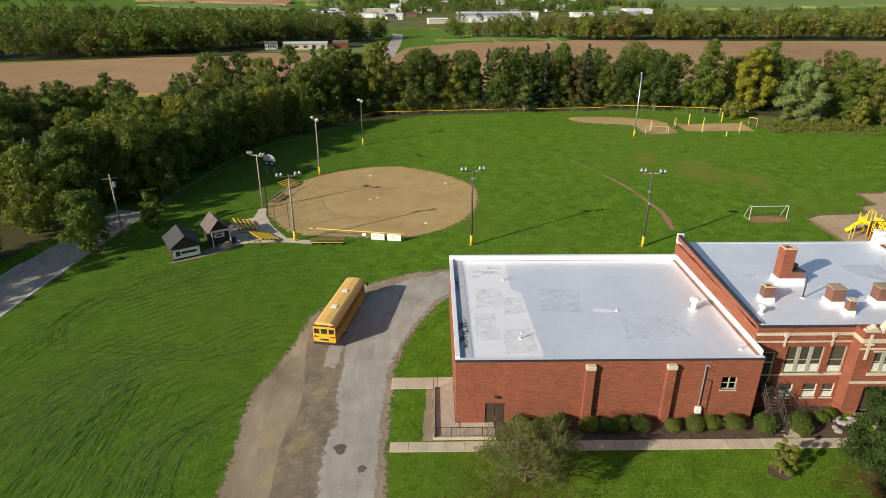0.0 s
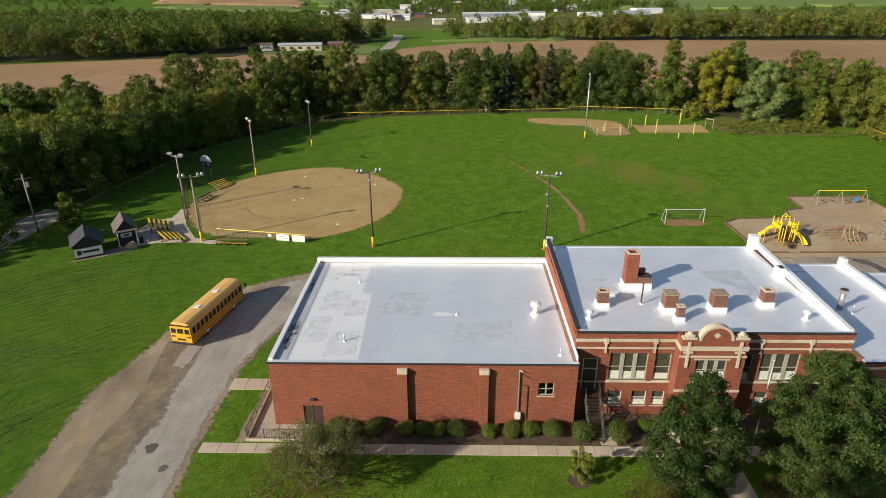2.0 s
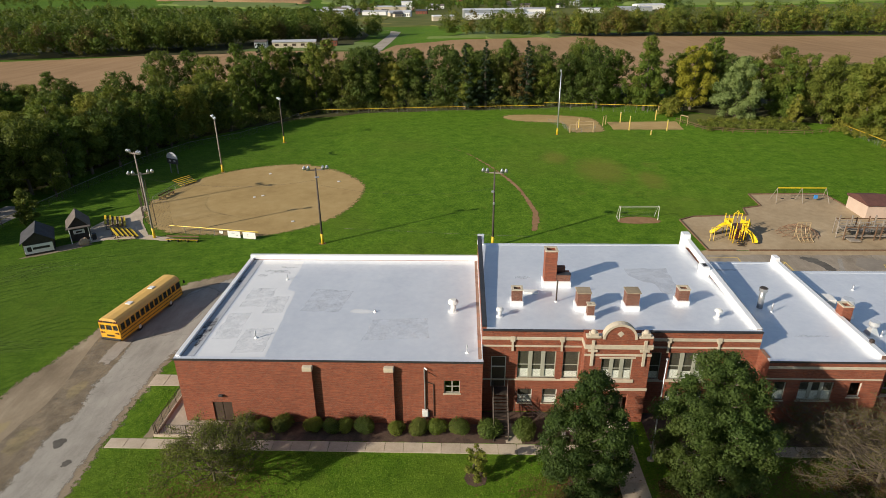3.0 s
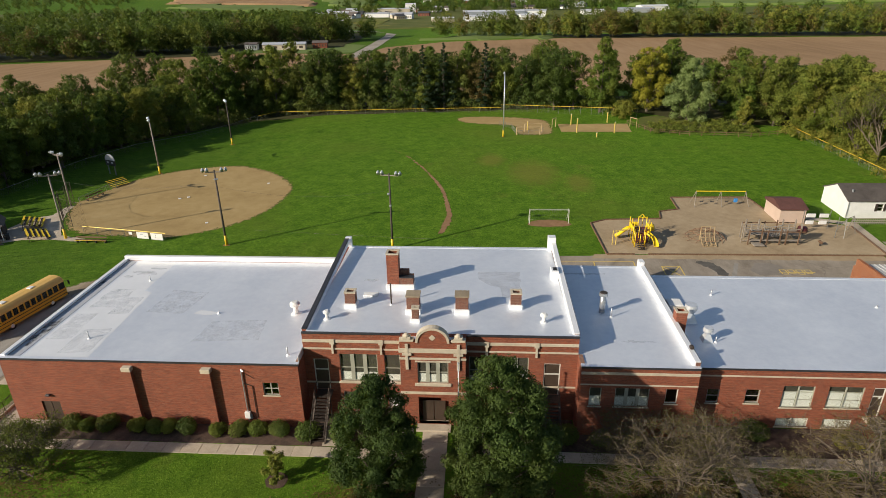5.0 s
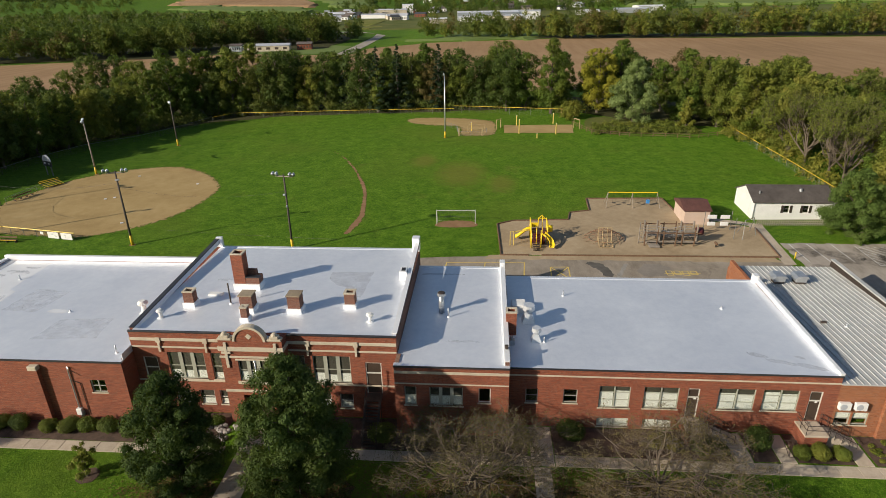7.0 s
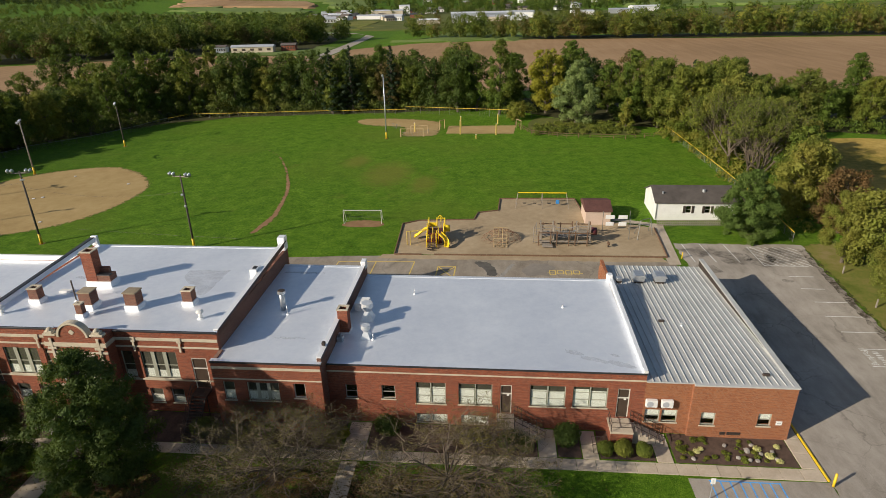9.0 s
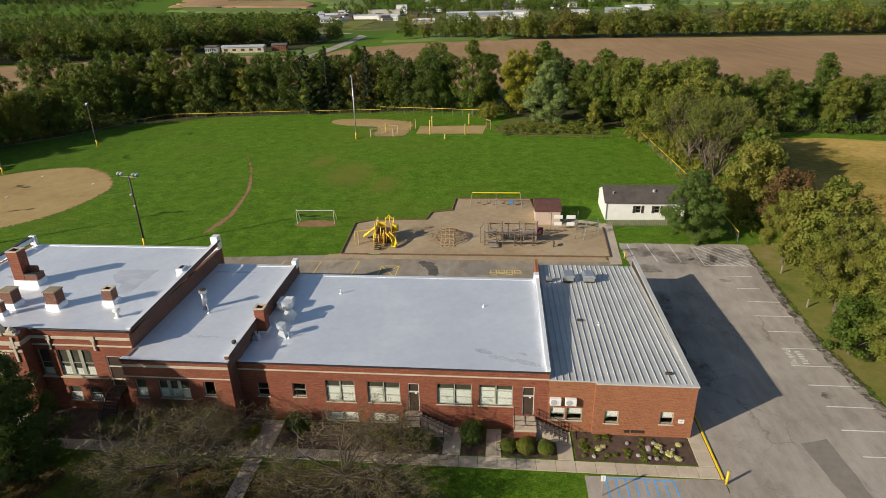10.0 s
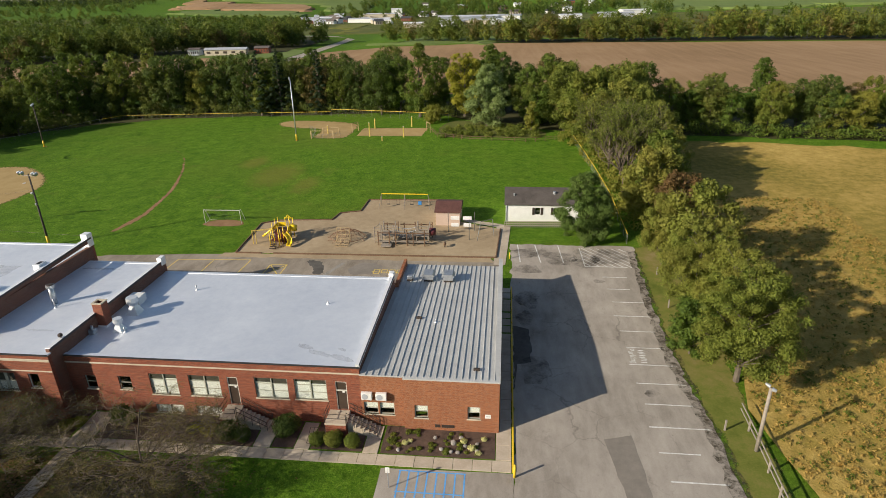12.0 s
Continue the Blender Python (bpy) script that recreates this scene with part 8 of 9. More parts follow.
# climbing frame and dome
cf = thing("climbing_ladder", "tan pipe climber of curved rails and rungs", "play structure", "", (74.4, 40.6, gz(74, 41)))
st = Sticks()
bow = [(-1.3 + 1.9 * math.sin(a), 0.1 + 1.9 * (1 - math.cos(a))) for a in [0.0, 0.3, 0.6, 0.9, 1.2, 1.5, 1.8]]
for u in (-0.95, -0.32, 0.32, 0.95):
    for (ya, za), (yb, zb) in zip(bow, bow[1:]):
        st.add((u, ya, za), (u, yb, zb), 0.045)
for y, z in bow:
    st.add((-0.95, y, z), (0.95, y, z), 0.035)
st.add((-0.95, *bow[-1]), (-0.95, bow[-1][0] + 0.2, 0), 0.045).add((0.95, *bow[-1]), (0.95, bow[-1][0] + 0.2, 0), 0.045)
st.part("curved_frame", "tan_pipe", cf)
dm = thing("climbing_dome", "low rusty pipe climbing dome with wavy ribs", "play structure", "", (74.6, 42.6, gz(74, 43)))
st = Sticks()
for k in range(14):
    a = 2 * math.pi * k / 14
    last = None
    for j in range(7):
        r = 2.7 * (1 - j / 6 * 0.85)
        p = Vector((1.15 * r * math.cos(a + 0.12 * j), r * math.sin(a + 0.12 * j), 1.35 * math.sin(math.pi / 2 * j / 6)))
        if last:
            st.add(last, p, 0.035, n=4)
        last = p
for j in range(1, 6, 2):
    r = 2.7 * (1 - j / 6 * 0.85)
    for k in range(20):
        a, b = 2 * math.pi * k / 20, 2 * math.pi * (k + 1) / 20
        z = 1.35 * math.sin(math.pi / 2 * j / 6)
        st.add((1.15 * r * math.cos(a), r * math.sin(a), z), (1.15 * r * math.cos(b), r * math.sin(b), z), 0.035, n=4)
st.part("dome_ribs", "rust_pipe", dm)
# wooden play fort
ft = thing("play_fort", "weathered wooden play fort with a rope bridge", "play structure", "", (83.8, 41.8, gz(84, 42)))
for tx in (-2.6, 2.6):
    for x in (-0.9, 0.9):
        for y in (-0.9, 0.9):
            part("post", boxes((tx + x - 0.09, y - 0.09, -0.2, tx + x + 0.09, y + 0.09, 2.9), bevel=0.01), "grey_wood", ft)
    part("deck", boxes((tx - 1.0, -1.0, 1.2, tx + 1.0, 1.0, 1.3)), "grey_wood", ft)
    for y in (-0.9, 0.9):
        for z in (1.6, 2.0):
            part("guard_rail", boxes((tx - 0.9, y - 0.04, z, tx + 0.9, y + 0.04, z + 0.12)), "grey_wood", ft)
for k in range(12):
    t = k / 11
    part("bridge_plank", boxes((-1.55 + 3.0 * t, -0.7, 1.22 - 0.35 * math.sin(math.pi * t), -1.35 + 3.0 * t, 0.7, 1.28 - 0.35 * math.sin(math.pi * t))), "grey_wood", ft)
for y in (-0.72, 0.72):
    st = Sticks()
    for k in range(10):
        t0, t1 = k / 10, (k + 1) / 10
        st.add((-1.6 + 3.2 * t0, y, 2.1 - 0.3 * math.sin(math.pi * t0)), (-1.6 + 3.2 * t1, y, 2.1 - 0.3 * math.sin(math.pi * t1)), 0.03)
        st.add((-1.6 + 3.2 * t0, y, 2.1 - 0.3 * math.sin(math.pi * t0)), (-1.6 + 3.2 * t0, y, 1.25 - 0.3 * math.sin(math.pi * t0)), 0.02)
    st.part("bridge_rail", "galv", ft)
for tx in (-2.6, 0.0, 2.6):
    for x, y, h in ((-1.3, -1.6, 2.2), (0.4, -1.7, 2.5), (1.2, 1.5, 2.6), (-0.5, 1.6, 2.4)):
        part("post", boxes((tx + x - 0.07, y - 0.07, -0.2, tx + x + 0.07, y + 0.07, h), bevel=0.01), "brown_wood", ft)
    part("cross_beam", boxes((tx - 1.3, -1.7, 1.9, tx + 1.2, -1.6, 2.04)), "brown_wood", ft)
    part("cross_beam", boxes((tx - 1.1, 1.5, 2.1, tx + 1.2, 1.6, 2.24)), "brown_wood", ft)
for y in (-1.65, -1.4):
    part("balance_beam", boxes((-3.9, y, 0.55, 3.6, y + 0.12, 0.67)), "grey_wood", ft)
st = Sticks()
for z in (0.3, 0.7, 1.1, 1.5, 1.9, 2.3):
    st.add((-4.6, -0.9, z), (-3.5, -0.9, z), 0.045)
st.add((-4.6, -0.9, 0), (-4.6, -0.9, 2.6), 0.06).add((-4.1, 0.9, 0), (-4.1, 0.9, 2.6), 0.06).add((-4.6, -0.9, 2.4), (-4.1, 0.9, 2.4), 0.05)
st.part("ladder", "grey_wood", ft)
part("tunnel", tube(bmesh.new(), (3.6, -0.2, 1.75), (4.5, -0.2, 1.75), 0.62, 0.55, 14), "plastic_maroon", ft, "dark maroon plastic pod", True)
part("ramp", boxes((-3.4, -2.6, 0.1, -1.9, -0.95, 0.25), bevel=0.01), "grey_wood", ft)
# swings
sw = thing("swing_set", "yellow-topped swing set with one blue seat", "swing", "", (81.4, 55.9, gz(81, 55.9)))
part("top_bar", tubes(((-4.0, 0, 2.4), (4.0, 0, 2.4), 0.08)), "plastic_yellow", sw)
for u in (-4.0, 0.0, 4.0):
    for s in (-1.2, 1.2):
        part("leg", tubes(((u, 0, 2.4), (u + (0.4 if u > 0 else -0.4 if u < 0 else 0), s, -0.1), 0.05)), "grey_wood", sw)
for k, u in enumerate((-2.9, -1.2, 1.2, 2.6)):
    Sticks().add((u - 0.25, 0, 2.4), (u - 0.25, 0, 0.6), 0.015, n=3).add((u + 0.25, 0, 2.4), (u + 0.25, 0, 0.6), 0.015, n=3).part("chain", "steel_dark", sw)
    part("swing_seat", boxes((u - 0.28, -0.15, 0.52, u + 0.28, 0.15, 0.6 if k != 3 else 1.15), bevel=0.03), "plastic_blue" if k == 3 else "black", sw)
# panel toy and blue bars
pt = thing("panel_climber", "white panel climber on blue-grey poles", "play structure", "", (91.8, 45.6, gz(92, 45.6)))
for z, w in ((2.0, 1.5), (0.9, 1.3)):
    for s in (-1, 1):
        part("panel", boxes((s * 0.95 - w / 2.2, -0.05, z, s * 0.95 + w / 2.2, 0.05, z + 0.6), bevel=0.04), "white", pt)
for u, y in ((-2.0, 0.0), (2.0, 0.3), (1.4, -3.0)):
    part("pole", tubes(((u, y, -0.2), (u, y, 3.2), 0.05)), "fence_steel", pt)
sp = thing("arch_swing", "tall green-grey pipe frame", "play structure", "", (95.0, 43.6, gz(95, 43.6)))
Sticks().add((-0.6, -1.2, 0), (-0.1, 0, 2.6), 0.05).add((-0.6, 1.2, 0), (-0.1, 0, 2.6), 0.05).add((-0.1, 0, 2.6), (1.6, 1.2, 2.6), 0.05).add((1.6, 1.2, 2.6), (1.7, 2.2, 0), 0.05).add((1.6, 1.2, 2.6), (1.9, 0.4, 0), 0.05).part("pipe_frame", "fence_steel", sp)
sr = thing("spring_rider", "small dark spring toy in the wood chips", "play toy", "", (89.8, 39.9, gz(90, 40)))
part("spring", tubes(((0, 0, -0.1), (0, 0, 0.45), 0.1)), "steel_dark", sr)
part("rider", boxes((-0.15, -0.4, 0.45, 0.15, 0.4, 0.8), bevel=0.06), "brown_wood", sr)

# white house and pink shed
hs = thing("white_house", "white bungalow with a dark shingle roof", "house", "", (104.6, 53.8, gz(100, 54)))
hw = [(-1.42, 1.05, -0.58, 2.2), (1.48, 1.05, 2.32, 2.2)]
wall("wall", hs, "x", -6.0, 6.0, -0.3, 2.75, -3.6, 0.25, "white", hw)
wall("wall", hs, "x", -6.0, 6.0, -0.3, 2.75, 3.6, -0.25, "white")
wall("wall", hs, "y", -3.35, 3.35, -0.3, 2.75, -6.0, 0.25, "white")
wall("wall", hs, "y", -3.35, 3.35, -0.3, 2.75, 6.0, -0.25, "white")
for h in hw:
    window(hs, h[0], h[2], h[1], h[3], -3.6, 1, (0.5,), "frame_tan", 0, False)
    for x in (h[0] - 0.42, h[2] + 0.04):
        part("shutter", boxes((x, -3.66, h[1] - 0.02, x + 0.38, -3.603, h[3] + 0.02), bevel=0.01), "steel_dark", hs, "dark louvred shutter")
for xg in (-6.0, 5.75):
    bm = bmesh.new()
    f = [bm.verts.new((xg, y, z)) for y, z in ((-3.6, 2.75), (3.6, 2.75), (0, 4.35))]
    k = [bm.verts.new((xg + 0.25, y, z)) for y, z in ((-3.6, 2.75), (3.6, 2.75), (0, 4.35))]
    bm.faces.new(f), bm.faces.new(k[::-1])
    for i in range(3):
        bm.faces.new((f[(i + 1) % 3], f[i], k[i], k[(i + 1) % 3]))
    bmesh.ops.recalc_face_normals(bm, faces=bm.faces)
    part("gable", bm, "white", hs)
for s in (-1, 1):
    bm = bmesh.new()
    vs = [bm.verts.new((x, y, z)) for x in (-6.25, 6.25) for y, z in ((0, 4.37), (s * 3.85, 2.66), (s * 3.85, 2.78), (0, 4.49))]
    a, b = vs[:4], vs[4:]
    bm.faces.new(a), bm.faces.new(b[::-1])
    for i in range(4):
        bm.faces.new((a[(i + 1) % 4], a[i], b[i], b[(i + 1) % 4]))
    bmesh.ops.recalc_face_normals(bm, faces=bm.faces)
    part("roof_slope", bm, "shingle_house", hs)
part("roof_vent", tube(bmesh.new(), (1.7, -1.35, 3.7), (1.7, -1.35, 4.2), 0.3, 0.24, 12), "galv", hs)
part("roof_vent", tube(bmesh.new(), (-4.7, -1.9, 3.5), (-4.7, -1.9, 4.0), 0.14, 0.14, 10), "galv", hs)
part("downpipe", tubes(((-5.9, -3.68, 0), (-5.9, -3.68, 2.7), 0.05)), "galv", hs)
hp = thing("pink_shed", "small pale pink shed with a brown roof", "shed", "", (89.5, 50.6, gz(89.5, 50.6)))
part("wall", boxes((-1.9, -2.6, -0.2, 1.9, 2.6, 2.2)), "pink_siding", hp)
bm = bmesh.new()
f = [bm.verts.new((-2.1, y, z)) for y, z in ((-2.8, 2.15), (2.8, 2.15), (2.8, 2.5), (0.0, 3.2), (-2.8, 2.3))]
k = [bm.verts.new((2.1, v.co.y, v.co.z)) for v in f]
bm.faces.new(f), bm.faces.new(k[::-1])
for i in range(5):
    bm.faces.new((f[(i + 1) % 5], f[i], k[i], k[(i + 1) % 5]))
bmesh.ops.recalc_face_normals(bm, faces=bm.faces)
part("roof", bm, "maroon_roof", hp)


# ---- things on the roofs ----
def mushroom_vent(x, y, z, s=1.0):
    v = thing("roof_vent", "white round-capped roof vent", "roof vent", "roof vents", (x, y, z))
    part("neck", tube(bmesh.new(), (0, 0, -0.02), (0, 0, 0.7 * s), 0.2 * s, 0.17 * s, 12), "white", v, smooth=True)
    part("cap", tube(tube(bmesh.new(), (0, 0, 0.7 * s), (0, 0, 0.85 * s), 0.36 * s, 0.38 * s, 14), (0, 0, 0.85 * s), (0, 0, 1.0 * s), 0.38 * s, 0.2 * s, 14), "white", v)
    part("flashing", tube(bmesh.new(), (0, 0, 0), (0, 0, 0.1), 0.4 * s, 0.24 * s, 12), "bright_roof", v)
    return v


mushroom_vent(23.6, 8.7, 6.4, 1.35)
mushroom_vent(27.8, 4.6, 8.3, 0.9)
mushroom_vent(47.0, 4.7, 8.3, 0.9)


def vent_pipe(x, y, z, h, r=0.06, m="galv"):
    v = thing("vent_pipe", "thin metal vent pipe on the roof", "vent pipe", "vent pipes", (x, y, z))
    part("pipe", tube(bmesh.new(), (0, 0, -0.02), (0, 0, h), r, r, 8), m, v, smooth=True)
    part("flashing", tube(bmesh.new(), (0, 0, 0), (0, 0, 0.12), r * 3, r * 1.2, 8), "bright_roof", v)


for a in ((5.9, 3.6, 6.4, 0.75), (5.6, 15.3, 6.4, 0.6), (24.9, 1.6, 6.4, 0.8), (53.7, 8.4, 6.8, 1.0), (65.2, 14.8, 5.9, 0.6), (62.5, 5.8, 5.9, 0.6), (80.4, 12.7, 5.9, 0.3), (91.7, 11.3, 4.95, 0.4), (16.0, 8.5, 6.4, 0.25)):
    vent_pipe(*a)
vent_pipe(33.2, 7.4, 8.3, 2.2, 0.07, "steel_dark")


def brick_stack(label, x, y, z, w, d, h, plinth=0.5, cap="stone", hole=True):
    c = thing("chimney", label, "chimney", "roof stacks", (x, y, z))
    part("plinth", boxes((-w / 2 - 0.12, -d / 2 - 0.12, -0.05, w / 2 + 0.12, d / 2 + 0.12, plinth), bevel=0.04), "bright_roof", c, "white-coated base")
    bm = bmesh.new()
    wv = 0.14
    for r in ((-w / 2, -d / 2, w / 2, -d / 2 + wv), (-w / 2, d / 2 - wv, w / 2, d / 2), (-w / 2, -d / 2 + wv, -w / 2 + wv, d / 2 - wv), (w / 2 - wv, -d / 2 + wv, w / 2, d / 2 - wv)):
        box(bm, r[0], r[1], plinth, r[2], r[3], h)
    part("shaft", bm, "brick_dark" if hole != "red" else "brick", c)
    if cap == "slab":
        part("cap", boxes((-w / 2 - 0.08, -d / 2 - 0.08, h, w / 2 + 0.08, d / 2 + 0.08, h + 0.12), bevel=0.02), "gravel_dirt", c, "tan cap slab")
    else:
        bm = bmesh.new()
        for r in ((-w / 2 - 0.05, -d / 2 - 0.05, w / 2 + 0.05, -d / 2 + 0.16), (-w / 2 - 0.05, d / 2 - 0.16, w / 2 + 0.05, d / 2 + 0.05), (-w / 2 - 0.05, -d / 2 + 0.16, -w / 2 + 0.16, d / 2 - 0.16), (w / 2 - 0.16, -d / 2 + 0.16, w / 2 + 0.05, d / 2 - 0.16)):
            box(bm, r[0], r[1], h, r[2], r[3], h + 0.1)
        part("cap", bm, "stone", c)
    part("flue_floor", boxes((-w / 2 + wv, -d / 2 + wv, h - 0.6, w / 2 - wv, d / 2 - wv, h - 0.55)), "black", c)
    return c


brick_stack("tall square red brick chimney on a white base", 33.0, 11.0, 8.3, 1.15, 1.15, 3.7, 0.6, "stone", "red")
lowst = thing("chimney", "low stepped brick flue beside the tall chimney", "chimney", "roof stacks", (34.3, 11.0, 8.3))
part("plinth", boxes((-0.6, -0.75, -0.05, 0.75, 0.7, 0.6), bevel=0.04), "bright_roof", lowst)
part("shaft", boxes((-0.7, -0.55, 0.6, 0.65, 0.55, 1.25), (-0.7, 0.1, 1.25, 0.2, 0.55, 1.8)), "brick_dark", lowst)
part("cap", boxes((-0.72, -0.6, 1.25, 0.7, -0.0, 1.33), bevel=0.02), "black_edge", lowst)
brick_stack("small brick roof stack on a white base", 29.5, 7.1, 8.3, 0.95, 0.85, 1.5, 0.45)
brick_stack("brick roof stack with a tan cap slab", 35.4, 6.3, 8.3, 1.15, 1.1, 1.7, 0.5, "slab")
brick_stack("very small brick roof stack", 35.75, 4.5, 8.3, 0.6, 0.55, 1.35, 0.4)
brick_stack("brick roof stack with a tan cap slab", 39.8, 6.4, 8.3, 1.15, 1.1, 1.7, 0.5, "slab")
brick_stack("small brick roof stack on a white base", 44.7, 7.4, 8.3, 0.95, 0.9, 1.5, 0.45)
sd = brick_stack("square red brick chimney at the wing's edge", 59.55, 7.2, 5.9, 0.95, 0.95, 2.4, 0.1, "stone", "red")
pv = thing("parapet_vent", "white box vent set in the parapet", "roof vent", "", (49.0, 13.4, 8.3))
part("housing", boxes((-0.5, -0.6, 0, 0.25, 0.6, 1.05), bevel=0.04), "bright_roof", pv)
part("opening", boxes((-0.3, -0.35, 1.05, 0.1, 0.35, 1.07)), "black", pv)
hatch = thing("roof_hatch", "low white hatch lying on the roof", "hatch", "", (31.0, 9.2, 8.3))
part("lid", boxes((-0.7, -0.3, 0, 0.7, 0.3, 0.18), bevel=0.03), "white", hatch)
fl1 = thing("roof_flue", "tall galvanised metal flue with an open top", "flue", "", (53.0, 9.3, 6.8))
part("flue_pipe", tube(bmesh.new(), (0, 0, -0.02), (0, 0, 1.9), 0.28, 0.26, 14, True), "galv", fl1, smooth=True)
part("collar", tube(bmesh.new(), (0, 0, 1.8), (0, 0, 2.1), 0.4, 0.4, 14), "galv", fl1)
part("cap", tube(bmesh.new(), (0, 0, 2.1), (0, 0, 2.16), 0.36, 0.3, 14), "steel_dark", fl1)
for x, y, s in ((61.3, 9.5, 1.2), (61.8, 6.1, 0.9)):
    hd = thing("exhaust_hood", "shiny metal exhaust hood on the roof", "exhaust hood", "exhaust hoods", (x, y, 5.9))
    bm = bmesh.new()
    bmesh.ops.create_cone(bm, cap_ends=True, segments=4, radius1=0.75 * s, radius2=0.3 * s, depth=0.8 * s, matrix=pose(0, 0, 0.4 * s, 0, 0, 45))
    part("curb", bm, "bright_metal", hd)
    part("drum", tube(tube(bmesh.new(), (0, 0, 0.8 * s), (0, 0, 1.1 * s), 0.32 * s, 0.5 * s, 14), (0, 0, 1.1 * s), (0, 0, 1.5 * s), 0.5 * s, 0.45 * s, 14), "bright_metal", hd)
fb = thing("fan_box", "white square fan housing beside the chimney", "fan housing", "", (60.4, 11.4, 5.9))
part("housing", boxes((-0.7, -0.7, 0.2, 0.7, 0.7, 1.0), bevel=0.04), "white", fb)
part("curb", boxes((-0.5, -0.5, -0.02, 0.5, 0.5, 0.2)), "bright_roof", fb)
for x in (89.75, 92.05):
    ac = thing("rooftop_unit", "grey boxy ventilation unit on the metal roof", "rooftop unit", "rooftop units", (x, 21.6, 4.55))
    part("cabinet", boxes((-0.6, -0.6, 0.25, 0.6, 0.6, 0.75), bevel=0.05), "galv", ac)
    part("hood", prism(bmesh.new(), [(-0.75, 0.75), (0.75, 0.75), (0.5, 1.05), (-0.5, 1.05)], -0.75, 0.75), "galv", ac)
    part("curb", boxes((-0.5, -0.5, -0.05, 0.5, 0.5, 0.25)), "steel_dark", ac)
sv = thing("roof_vent", "small grey vent box on the metal roof", "roof vent", "", (87.6, 21.4, 4.56))
part("curb", boxes((-0.32, -0.32, -0.05, 0.32, 0.32, 0.2)), "steel_dark", sv)
part("housing", boxes((-0.3, -0.3, 0.2, 0.3, 0.3, 0.6), bevel=0.06), "galv", sv)
for k, (x, y) in enumerate(((89.95, 12.0), (96.2, 2.9))):
    bx = thing("junction_box", "small dark box fixed to the metal roof", "junction box", "", (x, y, 5.36 - 0.0386 * (y - 1.58)))
    part("box", boxes((-0.28, -0.12, -0.02, 0.28, 0.12, 0.2), bevel=0.03), "steel_dark", bx)
wl = thing("floodlight", "small dark floodlight on the wing's parapet", "floodlight", "", (59.0, 2.2, 7.4))
part("lamp_head", boxes((-0.15, -0.2, 0.1, 0.15, 0.15, 0.4), bevel=0.04), "steel_dark", wl)
part("bracket", boxes((-0.04, -0.04, 0, 0.04, 0.04, 0.12)), "steel_dark", wl)
dh = thing("exhaust_duct", "bent metal duct against the wing wall", "duct", "", (59.35, 5.4, 5.9))
part("duct", boxes((-0.1, -0.3, 0.0, 0.5, 0.3, 0.5), bevel=0.06), "galv", dh)
part("outlet", tubes(((0.2, 0, 0.5), (0.2, 0, 0.85), 0.14)), "galv", dh)

# ---- along the front walls ----
cd = thing("conduit", "grey electrical conduit and meter on the brick wall", "conduit", "", (21.3, 0, 0))
Sticks().add((0, -0.1, 0.7), (0, -0.1, 6.0), 0.06, n=8).add((0, -0.1, 6.0), (0.25, -0.25, 5.9), 0.06).part("pipe", "galv", cd)
Sticks().add((0.75, -0.06, 0.9), (0.75, -0.06, 4.3), 0.035).add((0.75, -0.06, 4.3), (0.0, -0.06, 4.6), 0.03).add((0.2, -0.06, 5.6), (1.0, -0.06, 5.1), 0.02).part("cable", "steel_dark", cd)
part("meter_box", boxes((-0.25, -0.3, 1.0, 0.25, 0.0, 1.65), bevel=0.03), "white", cd)
part("junction_box", boxes((0.1, -0.2, 0.9, 0.35, 0.0, 1.3), bevel=0.02), "galv", cd)
for x in (86.3, 87.58):
    mu = thing("air_conditioner", "white split air-conditioner unit above the window", "air conditioner", "air conditioners", (x, 1.58, 2.95))
    part("casing", boxes((0, -0.42, 0, 0.95, -0.08, 0.68), bevel=0.03), "white", mu)
    part("fan_grille", tube(bmesh.new(), (0.34, -0.44, 0.34), (0.34, -0.415, 0.34), 0.27, 0.27, 16), "grey_roof", mu)
    part("bracket", boxes((0.1, -0.4, -0.06, 0.16, 0.0, 0.0), (0.8, -0.4, -0.06, 0.86, 0.0, 0.0)), "galv", mu)
sg = thing("wall_sign", "small white sign on the annex wall", "sign", "", (97.0, 1.28, 1.55))
part("plate", boxes((0, -0.03, 0, 0.5, 0, 0.4), bevel=0.01), "white", sg)
part("text_bar", boxes((0.1, -0.036, 0.16, 0.4, -0.031, 0.24)), "grey_roof", sg)
for x, w in ((92.66, 0.44), (93.25, 1.1)):
    vb = thing("wall_louvre", "low metal wall louvre near the ground", "louvre", "wall louvres", (x, 1.28, 0.35))
    part("louvre_frame", boxes((0, -0.05, 0, w, 0, 0.3), bevel=0.01), "steel_dark", vb)


